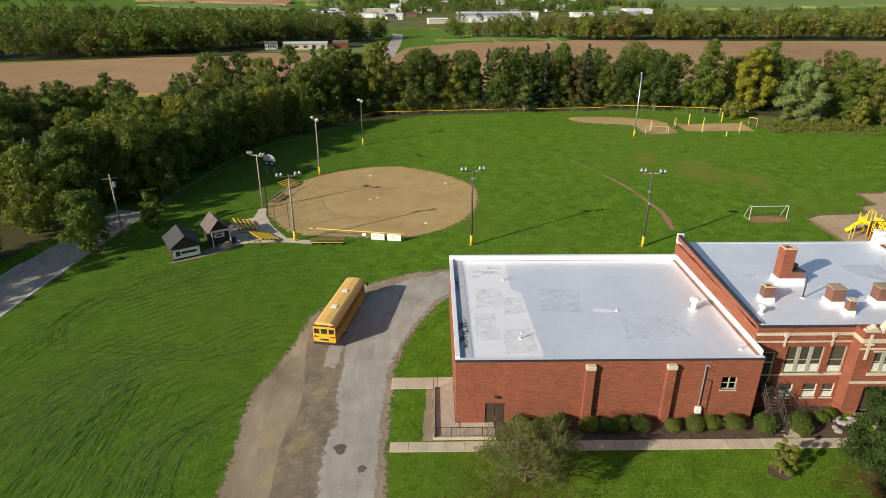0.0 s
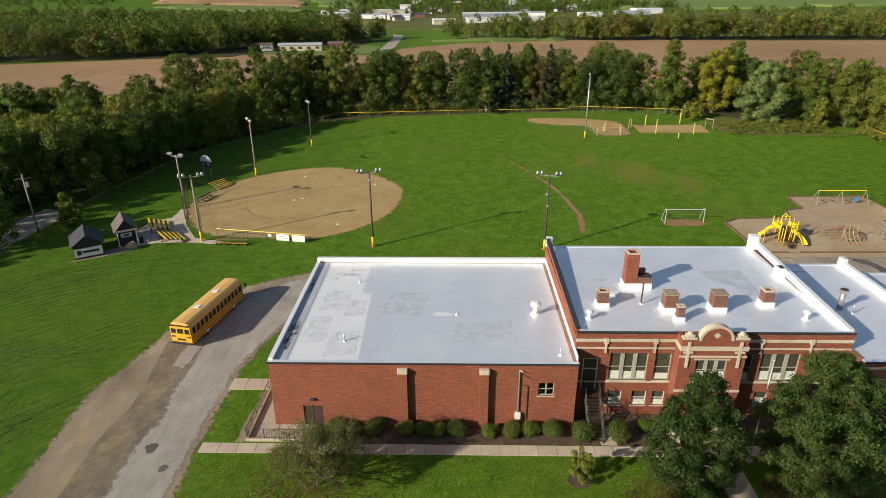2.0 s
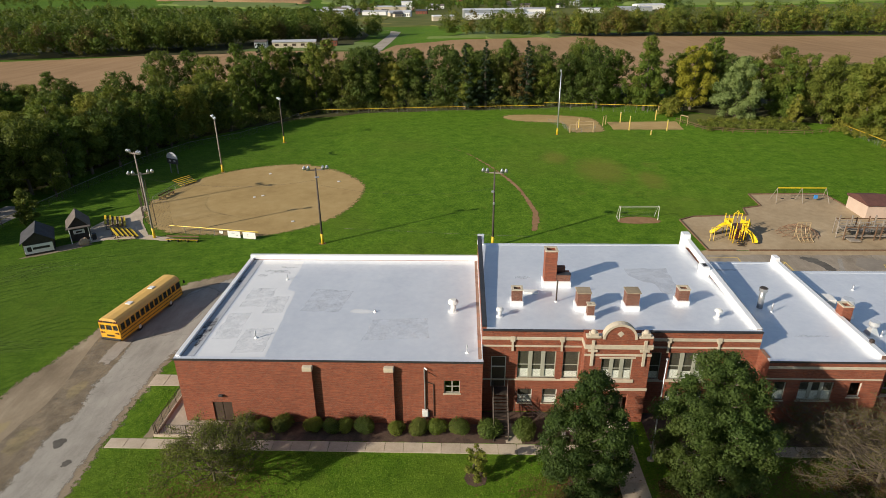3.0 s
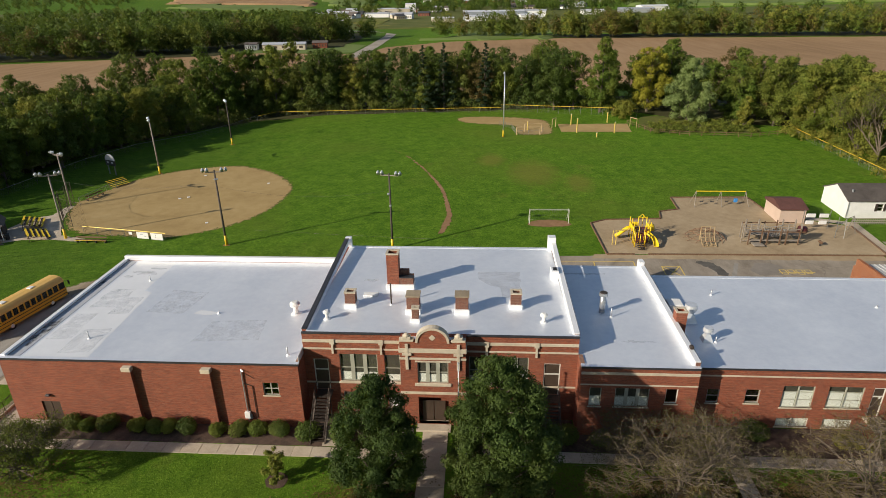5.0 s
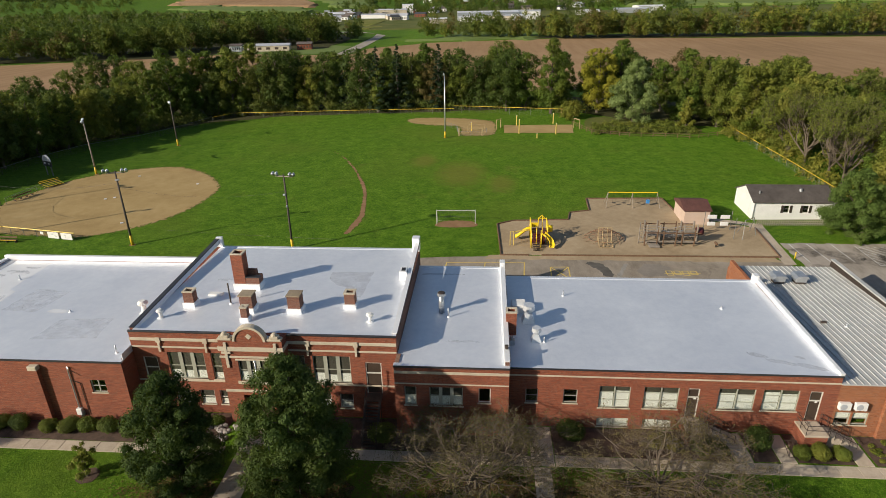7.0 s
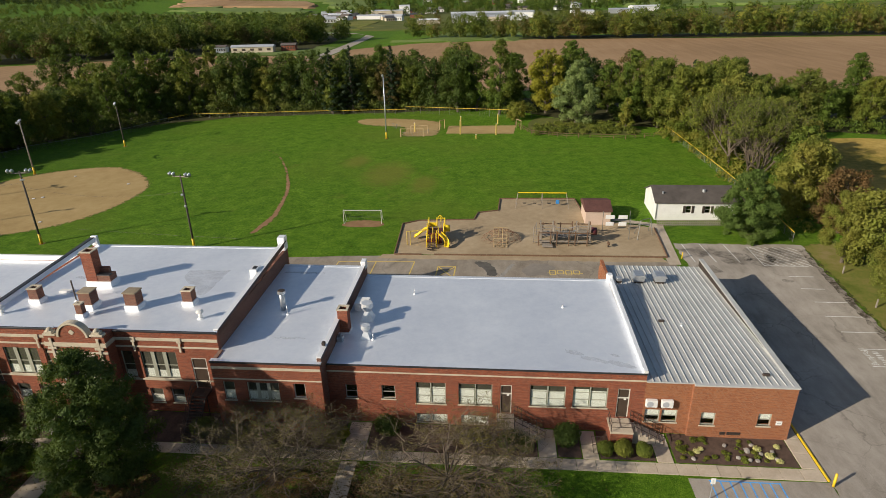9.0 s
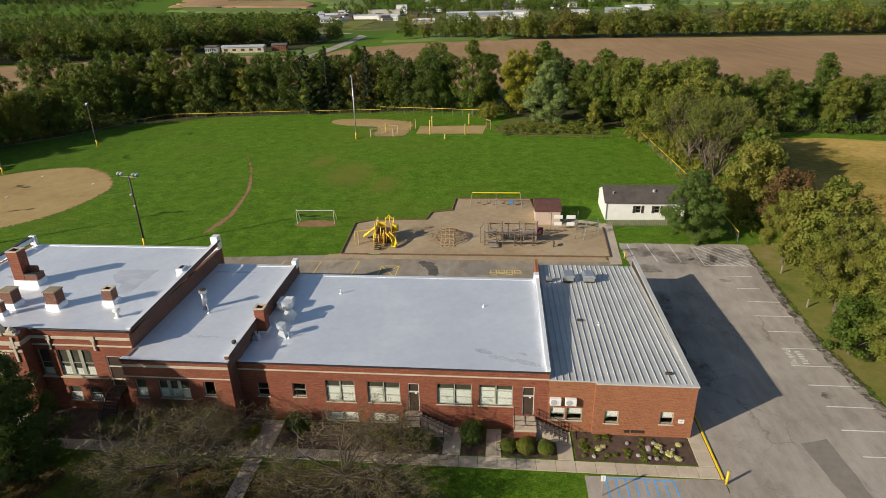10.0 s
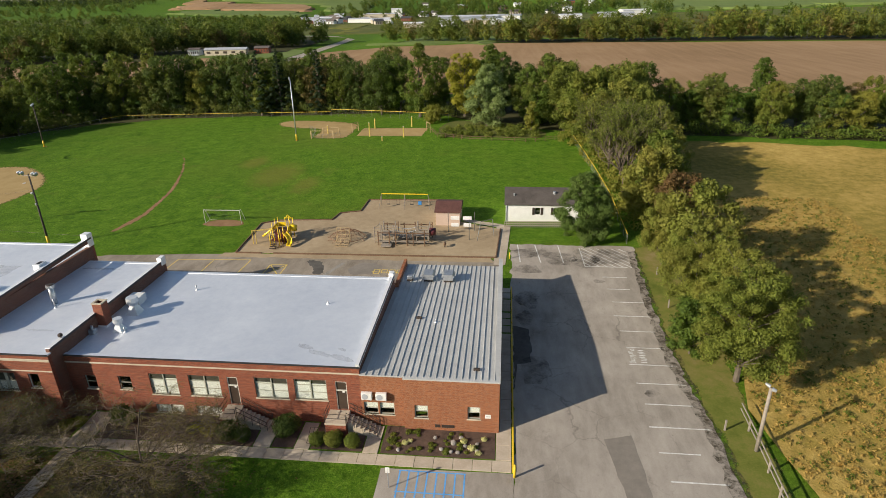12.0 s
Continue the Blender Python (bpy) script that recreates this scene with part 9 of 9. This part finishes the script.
def stoop(label, x, width, top, run_x, steps):
    """A concrete landing before a door, with a flight of steps that goes off to the side, and pipe rails."""
    s = thing("stoop", label, "stair", "door stairs", (x, 1.58, 0))
    part("landing", boxes((0, -1.9, top - 0.18, width, 0, top), bevel=0.02), "concrete", s)
    part("landing_wall", boxes((0.05, -1.85, -0.1, width - 0.05, -0.02, top - 0.18)), "brick", s)
    rise = top / (steps + 1)
    tread = run_x / steps
    for k in range(steps):
        part("step", boxes((width + k * tread, -1.5, -0.05, width + (k + 1) * tread + 0.02, -0.25, top - rise * (k + 1)), bevel=0.01), "concrete", s)
    for y in (-1.6, -0.2):
        st = Sticks()
        for z in (0.5, 0.95):
            st.add((width, y, top + z), (width + run_x, y, rise + z - 0.2), 0.03)
        for k in range(5):
            u = k / 4
            st.add((width + run_x * u, y, (top - rise) * (1 - u) - 0.1), (width + run_x * u, y, top + 0.95 - (top - rise + 0.2) * u), 0.025)
        st.part("handrail", "steel_dark", s)
    for z in (0.5, 0.95):
        Sticks().add((0.05, -1.85, top + z), (0.05, -0.1, top + z), 0.03).part("guard_rail", "steel_dark", s)
        Sticks().add((0.05, -1.85, top + z), (width, -1.85, top + z), 0.03).part("guard_rail", "steel_dark", s)
    for q in ((0.05, -1.85), (0.05, -0.9), (width, -1.85)):
        Sticks().add((*q, top - 0.05), (*q, top + 0.95), 0.03).part("guard_post", "steel_dark", s)
    return s


stoop("concrete door landing with a side flight of steps", 73.9, 1.5, 1.45, 2.6, 7)
stoop("concrete door landing with a side flight of steps", 83.3, 1.9, 1.45, 2.6, 7)
bh = thing("basement_bulkhead", "low metal grating and hatch by the wall", "hatch", "", (82.4, -0.6, 0))
st = Sticks()
for k in range(4):
    st.add((-0.5 + 0.35 * k, -0.7, 0.05), (-0.5 + 0.35 * k, 0.7, 0.6), 0.025)
for k in range(3):
    st.add((-0.5, -0.7 + 0.7 * k, 0.05 + 0.275 * k), (0.55, -0.7 + 0.7 * k, 0.05 + 0.275 * k), 0.025)
st.part("grating", "steel_dark", bh)


def fire_stair(x, y0, top, label):
    """A steel stair from a high door down towards the lawn."""
    s = thing("fire_stair", label, "stair", "fire stairs", (x, y0, 0))
    part("landing", boxes((-0.7, -1.1, top - 0.08, 0.7, 0, top)), "steel_dark", s)
    n = 13
    run = 2.9
    for k in range(n):
        t = (k + 1) / (n + 1)
        part("tread", boxes((-0.6, -1.1 - run * t - 0.13, top * (1 - t) - 0.04, 0.6, -1.1 - run * t + 0.13, top * (1 - t))), "steel_dark", s)
    for u in (-0.62, 0.62):
        part("stringer", Sticks().add((u, -1.1, top - 0.05), (u, -1.1 - run, 0.0), 0.07, n=4).part("stringer_bar", "steel_dark", s).data and boxes((u - 0.03, -1.1, top - 0.3, u + 0.03, 0, top - 0.08)), "steel_dark", s)
        st = Sticks()
        for z in (0.5, 1.0):
            st.add((u, 0, top + z), (u, -1.1, top + z), 0.025).add((u, -1.1, top + z), (u, -1.1 - run, z), 0.025)
        for k in range(5):
            t = k / 4
            st.add((u, -1.1 - run * t, top * (1 - t)), (u, -1.1 - run * t, top * (1 - t) + 1.0), 0.025)
        st.add((u, -1.0, 0), (u, -1.0, top), 0.05)
        st.part("handrail", "steel_dark", s)
    return s


fire_stair(27.8, 1.9, 2.7, "dark steel fire stair down from the old door")
fire_stair(47.6, 1.9, 2.7, "dark steel fire stair in tree shade")
st0 = thing("side_rail", "dark steel rail beside the fire stair", "railing", "", (29.2, -0.2, 0))
st = Sticks()
for z in (0.5, 1.0, 1.5):
    st.add((0, 1.8, z + 0.9), (2.6, 0.6, z * 0.4 + 0.2), 0.03)
for k in range(6):
    t = k / 5
    st.add((2.6 * t, 1.8 - 1.2 * t, 0), (2.6 * t, 1.8 - 1.2 * t, 2.4 - 1.6 * t), 0.03)
st.part("bars", "steel_dark", st0)
# sunken areaway beside the gymnasium
rampw = thing("areaway", "concrete areaway ramp with retaining kerb", "ramp", "", (0, 0, 0))
part("ramp_floor", boxes((-1.75, -1.9, -0.02, -0.02, 4.9, 0.05), bevel=0.01), "concrete", rampw)
part("ramp_floor", boxes((-0.02, -1.9, -0.02, 3.4, -0.02, 0.052), bevel=0.01), "concrete", rampw)
part("kerb", boxes((-2.0, -2.2, -0.1, -1.78, 4.95, 0.28), bevel=0.02), "concrete", rampw)
part("kerb", boxes((-1.78, -2.2, -0.1, 3.4, -1.98, 0.25), bevel=0.02), "concrete", rampw)


def railing(label, a, b, h, gap, z=0.25, m="steel_dark"):
    r = thing("railing", label, "railing", "steel railings")
    a, b = Vector((*a, z)), Vector((*b, z))
    n = max(1, round((b - a).length / gap))
    up = Vector((0, 0, h))
    for i in range(n + 1):
        q = a.lerp(b, i / n)
        if i % 6 == 0 or i == n:
            Sticks().add(q - Vector((0, 0, 0.2)), q + up, 0.035).part("post", m, r)
        else:
            Sticks().add(q, q + up, 0.014, n=4).part("baluster", m, r)
    Sticks().add(a + up, b + up, 0.03).add(a + Vector((0, 0, 0.1)), b + Vector((0, 0, 0.1)), 0.02).part("rail", m, r)
    return r


railing("dark steel railing along the areaway", (-1.9, 4.7), (-1.9, -2.1), 1.0, 0.22)
railing("dark steel railing before the gymnasium door", (-1.7, -2.1), (3.3, -2.1), 1.0, 0.22)
patch("soil_strip", ragged([(-2.9, -2.3), (-2.05, -2.3), (-2.05, 4.8), (-2.6, 4.8)], 0.7, 0.1, 97), "gravel_dirt", 0.03, "strip of bare soil beside the railing", "soil")
flag = thing("flagpole", "tall slim grey metal flagpole on the lawn", "flagpole", "", (39.8, -3.9, 0))
part("pole", tube(bmesh.new(), (0, 0, -0.2), (0, 0, 9.6), 0.075, 0.04, 10), "galv", flag, smooth=True)
part("base", tube(bmesh.new(), (0, 0, 0), (0, 0, 0.12), 0.3, 0.25, 12), "concrete", flag)
bm = bmesh.new()
bmesh.ops.create_uvsphere(bm, u_segments=10, v_segments=8, radius=0.1, matrix=Matrix.Translation((0, 0, 9.68)))
part("finial", bm, "galv", flag)


# ---- school bus ----
def school_bus(x, y, rz):
    b = thing("school_bus", "yellow flat-nosed school bus parked on the drive", "bus", "", (x, y, gz(x, y)), rz)
    L, W, H = 10.9, 2.44, 3.05
    half = [(-W / 2, 0.45), (W / 2, 0.45), (W / 2, 2.45), (W / 2 - 0.06, 2.62), (W / 2 - 0.22, 2.84), (W / 2 - 0.5, 2.98), (0, H), (-W / 2 + 0.5, 2.98), (-W / 2 + 0.22, 2.84), (-W / 2 + 0.06, 2.62), (-W / 2, 2.45)]
    lower = [(-W / 2, 0.45), (W / 2, 0.45), (W / 2, 1.55), (-W / 2, 1.55)]
    upper = [(-W / 2, 2.3), (W / 2, 2.3)] + half[2:]
    part("body", prism(bmesh.new(), lower, -L / 2, L / 2), "bus_yellow", b)
    part("roof", prism(bmesh.new(), upper, -L / 2 + 0.05, L / 2 - 0.05), "bus_roof", b, "sun-bleached pale yellow roof")
    part("cabin_core", boxes((-W / 2 + 0.05, -L / 2 + 0.08, 1.55, W / 2 - 0.05, L / 2 - 0.08, 2.3)), "black", b, "dark interior behind the glass")
    for s in (-1, 1):
        for k in range(13):
            u = -L / 2 + 0.15 + k * 0.803
            part("window_post", boxes((s * W / 2 - 0.04, u, 1.55, s * W / 2 + 0.005 * s + 0.04, u + 0.14, 2.3)), "bus_yellow", b)
            if k < 12:
                part("pane", boxes((s * (W / 2 - 0.03) - 0.01, u + 0.15, 1.6, s * (W / 2 - 0.03) + 0.01, u + 0.79, 2.26)), "glass", b)
        for z in (1.5, 1.15, 0.75):
            part("rub_rail", boxes((s * W / 2 - 0.025, -L / 2 + 0.1, z, s * W / 2 + 0.025, L / 2 - 0.1, z + 0.07)), "black", b)
    # the end that faces the lawn: windows, lamps, door and bumper
    ye = -L / 2
    part("rear_panel", boxes((-W / 2 + 0.02, ye - 0.02, 1.55, W / 2 - 0.02, ye + 0.07, 1.62), (-W / 2 + 0.02, ye - 0.02, 2.25, W / 2 - 0.02, ye + 0.07, 2.5)), "bus_yellow", b)
    for a, c in ((-1.2, -1.1), (-0.5, -0.36), (0.36, 0.5), (1.1, 1.2)):
        part("window_post", boxes((a, ye - 0.015, 1.6, c, ye + 0.06, 2.27)), "bus_yellow", b)
    for a, c in ((-1.1, -0.5), (-0.36, 0.36), (0.5, 1.1)):
        part("rear_window", boxes((a, ye + 0.02, 1.62, c, ye + 0.04, 2.25)), "glass", b)
    for u in (-1.05, -0.8, 0.8, 1.05):
        part("signal_lamp", tube(bmesh.new(), (u, ye - 0.06, 2.62), (u, ye + 0.05, 2.62), 0.1, 0.1, 10), "plastic_maroon", b)
    part("letter_bar", boxes((-0.55, ye - 0.03, 2.55, 0.55, ye + 0.06, 2.68)), "black", b, "row of dark lettering")
    for u in (-1.0, 1.0):
        part("tail_lamp", tube(bmesh.new(), (u, ye - 0.05, 1.3), (u, ye + 0.02, 1.3), 0.11, 0.11, 10), "plastic_maroon", b)
        part("tail_lamp", tube(bmesh.new(), (u * 0.74, ye - 0.05, 1.3), (u * 0.74, ye + 0.02, 1.3), 0.08, 0.08, 10), "plastic_maroon", b)
    part("grille", boxes((-0.45, ye - 0.03, 0.85, 0.45, ye + 0.02, 1.05)), "black", b)
    part("bumper", boxes((-W / 2, ye - 0.16, 0.42, W / 2, ye + 0.0, 0.66), bevel=0.03), "black", b)
    part("bumper", boxes((-W / 2, L / 2, 0.42, W / 2, L / 2 + 0.16, 0.66), bevel=0.03), "black", b)
    part("windshield", boxes((-W / 2 + 0.1, L / 2 - 0.07, 1.5, W / 2 - 0.1, L / 2 + 0.02, 2.45)), "glass", b)
    for y0 in (-1.9, 1.9):
        hx = part("roof_hatch", boxes((-0.32, y0 - 0.32, H - 0.04, 0.32, y0 + 0.32, H + 0.06), bevel=0.02), "white", b, "white roof hatch")
    for s in (-1, 1):
        Sticks().add((s * W / 2, L / 2 - 0.1, 2.5), (s * (W / 2 + 0.3), L / 2 + 0.3, 2.3), 0.02).part("mirror_arm", "black", b)
        part("mirror", boxes((s * (W / 2 + 0.3) - 0.12, L / 2 + 0.26, 1.85, s * (W / 2 + 0.3) + 0.12, L / 2 + 0.34, 2.3), bevel=0.02), "black", b)
        for u in (-L / 2 + 3.0, L / 2 - 2.3):
            w = part("wheel", tube(bmesh.new(), (s * (W / 2 - 0.3), u, 0.48), (s * (W / 2 - 0.02), u, 0.48), 0.48, 0.48, 18), "black", b)
            part("rim", tube(bmesh.new(), (s * (W / 2 - 0.06), u, 0.48), (s * (W / 2 + 0.01), u, 0.48), 0.26, 0.22, 14), "white", w)
    return b


school_bus(-12.5, 17.7, -10.5)

# ---- car park ----
lot_y = [-3.25 + 3.19 * k for k in range(12)]
ends = (116.0, 114.7, 116.5, 115.8, 116.1, 116.0, 115.9, 115.2, 115.3, 115.3, 114.2, 114.4)
for k, (y, xe) in enumerate(zip(lot_y, ends)):
    tagged(part("stall_line", patch_mesh(ragged([(111.55 - 0.15 * (k % 3), y - 0.065), (xe, y - 0.075), (xe, y + 0.055), (111.55 - 0.15 * (k % 3), y + 0.065)], 0.5, 0.015, k), 0.036), "line"), "worn white parking stall line", "stall line", "stall lines", "structure")
for xa, xb in ((100.6, 100.3), (103.4, 102.8), (106.5, 106.1)):
    tagged(part("stall_line", patch_mesh([(xa, 35.6), (xa + 0.14, 35.6), (xb + 0.14, 41.3), (xb, 41.3)], 0.036), "line"), "worn white parking stall line", "stall line", "stall lines", "structure")
# hatched corner: slanting bars between the border's near and far side
for k in range(11):
    x0, y0, x1, y1 = 105.2 + 1.05 * k, 40.5, 110.2 + 1.05 * k, 34.8
    if x0 < 109.2:
        y0, x0 = y0 + (y1 - y0) * (109.25 - x0) / (x1 - x0), 109.25
    lim = 114.9
    if x1 > lim:
        y1, x1 = y0 + (y1 - y0) * (lim + 0.6 - x0) / (x1 - x0 + 1e-6) if x0 < lim + 0.6 else y0, lim + 0.6
    if x1 - x0 > 0.4:
        tagged(part("hatch_line", patch_mesh(ragged([(x0, y0), (x1, y1), (x1 + 0.16, y1), (x0 + 0.16, y0)], 0.8, 0.015, k), 0.036), "line"), "worn white hatch line", "hatch line", "hatch lines", "structure")
for q in ([(109.3, 34.72), (115, 34.72), (115, 34.86), (109.3, 34.86)], [(109.1, 40.6), (109.28, 34.88), (109.42, 34.88), (109.24, 40.6)]):
    tagged(part("hatch_line", patch_mesh(q, 0.037), "line"), "worn white hatch border", "hatch line", "hatch lines", "structure")
for k in range(8):
    x = 90.4 + 0.74 * k
    tagged(part("blue_line", patch_mesh([(x, -8.6), (x + 0.12, -8.6), (x + 0.07, -3.75), (x - 0.05, -3.75)], 0.036), "line_blue"), "blue hatch line of an accessible stall", "hatch line", "blue hatch lines", "structure")
for y in (-3.75, -5.95, -8.6):
    tagged(part("blue_line", patch_mesh([(90.3, y - 0.06), (95.7, y - 0.06), (95.7, y + 0.06), (90.3, y + 0.06)], 0.038), "line_blue"), "blue border line of an accessible stall", "hatch line", "blue hatch lines", "structure")
ys, yk = lot_y[5], lot_y[6]


def lot_text(body, x, y):
    cu = bpy.data.curves.new("painted_word", "FONT")
    cu.body, cu.size, cu.extrude = body, 0.95, 0.002
    cu.align_x, cu.align_y = "CENTER", "CENTER"
    ob = bpy.data.objects.new("tmp", cu)
    scene.collection.objects.link(ob)
    me = bpy.data.meshes.new_from_object(ob.evaluated_get(bpy.context.evaluated_depsgraph_get()))
    bpy.data.objects.remove(ob)
    me.materials.clear()
    me.materials.append(M["line"])
    w = tagged(new("painted_word", me), "white painted word on the asphalt", "painted word", "painted words", "structure")
    w.matrix_basis = pose(x, y, gz(x, y) + 0.045, 0, 0, -90)


lot_text("Parking", 111.9, (ys + yk) / 2)
for k in range(8):
    yb = ys + (yk - ys) * (0.14 + 0.1 * k)
    xb = 112.55 + 0.06 * (k % 3)
    tagged(part("painted_bar", patch_mesh([(xb, yb - 0.07), (xb + 0.62 - 0.1 * (k % 2), yb - 0.09), (xb + 0.62, yb + 0.06), (xb + 0.05, yb + 0.08)], 0.037), "line"), "white painted letter that cannot be read", "painted letter", "painted words", "structure")
curb = thing("yellow_kerb", "yellow-painted kerb beside the annex", "kerb", kind="structure")
for k in range(11):
    y0 = -3.3 + 2.9 * k
    zk = gz(99, y0)
    c = part("kerb_stone", boxes((99.34, y0, -0.05, 99.5, y0 + 2.88, 0.14), bevel=0.02), "yellow", curb)
    c.location.z = zk
bo = thing("bollard", "yellow steel bollard at the walk's corner", "bollard", "", (99.5, -3.75, 0))
part("post", tube(bmesh.new(), (0, 0, -0.2), (0, 0, 1.2), 0.1, 0.1, 12), "yellow", bo, smooth=True)
bm = bmesh.new()
bmesh.ops.create_uvsphere(bm, u_segments=12, v_segments=6, radius=0.1, matrix=Matrix.Translation((0, 0, 1.2)))
part("cap", bm, "yellow", bo, smooth=True)
for x, y in ((99.2, 36.6),):
    c2 = copy_thing(bo, pose(x, y, gz(x, y)) @ Matrix.Diagonal((0.8, 0.8, 0.75, 1)))
    c2["label"] = "yellow steel bollard at the end of the path"
pR = thing("lamp_pole", "weathered wooden pole with a grey yard lamp", "light pole", "", (119.35, 0.8, 0))
part("pole", tube(bmesh.new(), (0, 0, -0.3), (0, 0, 6.3), 0.17, 0.13, 10), "grey_wood", pR, smooth=True)
part("lamp_head", tube(bmesh.new(), (-0.05, 0.1, 6.35), (-0.35, 0.3, 6.5), 0.16, 0.1, 12), "galv", pR)
part("lamp_head", tube(bmesh.new(), (0.05, -0.1, 6.25), (0.3, -0.3, 6.2), 0.18, 0.12, 12), "galv", pR)
for x, y in ((117.6, 3.2), (117.9, 24.5), (118.4, 33)):
    sp_ = thing("marker_post", "short grey wooden marker post in the grass", "post", "marker posts", (x, y, gz(x, y)))
    part("shaft", boxes((-0.07, -0.07, -0.2, 0.07, 0.07, 1.1), bevel=0.01), "grey_wood", sp_)
si = thing("sign_post", "white parking sign on a thin post", "sign", "", (89.8, -5.6, 0))
part("post", tubes(((0, 0, -0.1), (0, 0, 2.0), 0.035)), "galv", si)
part("plate", boxes((-0.17, -0.03, 1.5, 0.17, -0.0, 2.05), bevel=0.01), "white", si)
# painted games in the yard
def yard_line(pts, w=0.15):
    for (ax, ay), (bx, by) in zip(pts, pts[1:]):
        d = Vector((bx - ax, by - ay)).normalized()
        n = Vector((-d.y, d.x)) * w / 2
        tagged(part("game_line", patch_mesh([(ax - n.x, ay - n.y), (bx - n.x, by - n.y), (bx + n.x, by + n.y), (ax + n.x, ay + n.y)], 0.036 + 0.0006 * (len(bpy.data.objects) % 7)), "line_yellow"), "faded yellow painted game line", "painted line", "game lines", "structure")


yard_line([(51.5, 30.0), (62.2, 30.0), (62.5, 34.5), (51.8, 34.2), (51.5, 30.0)])
yard_line([(56.9, 30.0), (57.1, 34.3)])
yard_line([(65.8, 29.7), (68.2, 29.8), (68.3, 33.2), (65.9, 33.1), (65.8, 29.7), (68.3, 33.2)])
yard_line([(68.2, 29.8), (65.9, 33.1)])
for k in range(4):
    x = 80.9 + 1.05 * k
    yard_line([(x, 31.2 + 0.25 * (k % 2)), (x + 0.75, 31.2 + 0.25 * (k % 2)), (x + 0.75, 32.4), (x, 32.4), (x, 31.2 + 0.25 * (k % 2))], 0.13)
yard_line([(80.6, 31.7), (85.2, 31.7)], 0.13)
patch("wet_patch", smooth_outline([(71.0, 34.8), (72.6, 34.5), (73.4, 33.4), (74.0, 31.2), (73.6, 30.4), (72.6, 31.0), (72.2, 32.6), (71.2, 33.6)], 0.3, 0.14, 98), "asphalt_dark", 0.038, "dark damp patch on the yard", "asphalt")
patch("asphalt_patch", ragged([(77.8, 30.8), (80.8, 30.9), (81.8, 33.4), (80.6, 34.3), (78.4, 34.3), (77.2, 32.4)], 0.5, 0.14, 99), "asphalt_worn", 0.034, "darker patched strip of asphalt", "asphalt")
patch("pale_strip", ragged([(73.9, 29.9), (74.5, 29.9), (76.4, 34.2), (75.8, 34.2)], 0.5, 0.08, 97), "asphalt_drive", 0.037, "pale strip of worn asphalt", "asphalt")
patch("yard_dirt", ragged([(57, 35.4), (97, 35.2), (96.6, 36.75), (57.6, 36.75)], 0.8, 0.15, 100), "woodchip", 0.034, "wood chips spilled along the yard's edge", "ground")

# utility poles and wires on the left
for x, y, h in ((-50.3, 44.8, 9.5), (-76, 66, 10)):
    up = thing("utility_pole", "weathered utility pole with a crossarm", "utility pole", "utility poles", (x, y, gz(x, y)), 30)
    part("pole", tube(bmesh.new(), (0, 0, -0.3), (0, 0, h), 0.16, 0.12, 10), "grey_wood", up, smooth=True)
    part("crossarm", boxes((-1.1, -0.06, h - 0.7, 1.1, 0.06, h - 0.58)), "grey_wood", up)
    part("transformer", tube(bmesh.new(), (0.35, 0, h - 2.0), (0.35, 0, h - 1.2), 0.24, 0.24, 12), "galv", up)


def wire(label, a, b, sag):
    bm = bmesh.new()
    last = None
    for i in range(17):
        t = i / 16
        p = Vector(a).lerp(Vector(b), t)
        p.z -= 4 * sag * t * (1 - t)
        ring = [bm.verts.new(p + Vector(o) * 0.013) for o in ((0.7, -0.7, 0), (-0.7, 0.7, 0), (0, 0, 1))]
        if last:
            for k in range(3):
                bm.faces.new((last[k], last[(k + 1) % 3], ring[(k + 1) % 3], ring[k]))
        last = ring
    tagged(part("cable", bm, "black"), label, "cable")


wire("thin sagging cable between the light poles", (-22.8, 41.4, 10), (-31.4, 56, 9.4), 0.8)
wire("thin sagging cable across the outfield", (3.7, 39.15, 9.5), (28.85, 38.1, 9.4), 1.2)
wire("thin sagging cable across the infield", (-22.8, 41.4, 9.8), (3.7, 39.15, 10.2), 1.2)
wire("thin sagging cable to the backstop pole", (-50.3, 44.8, 8.6), (-31.4, 56, 9.2), 1.6)
wire("thin sagging cable along the field", (-31.4, 56, 9.2), (-25, 75.9, 10.6), 0.9)
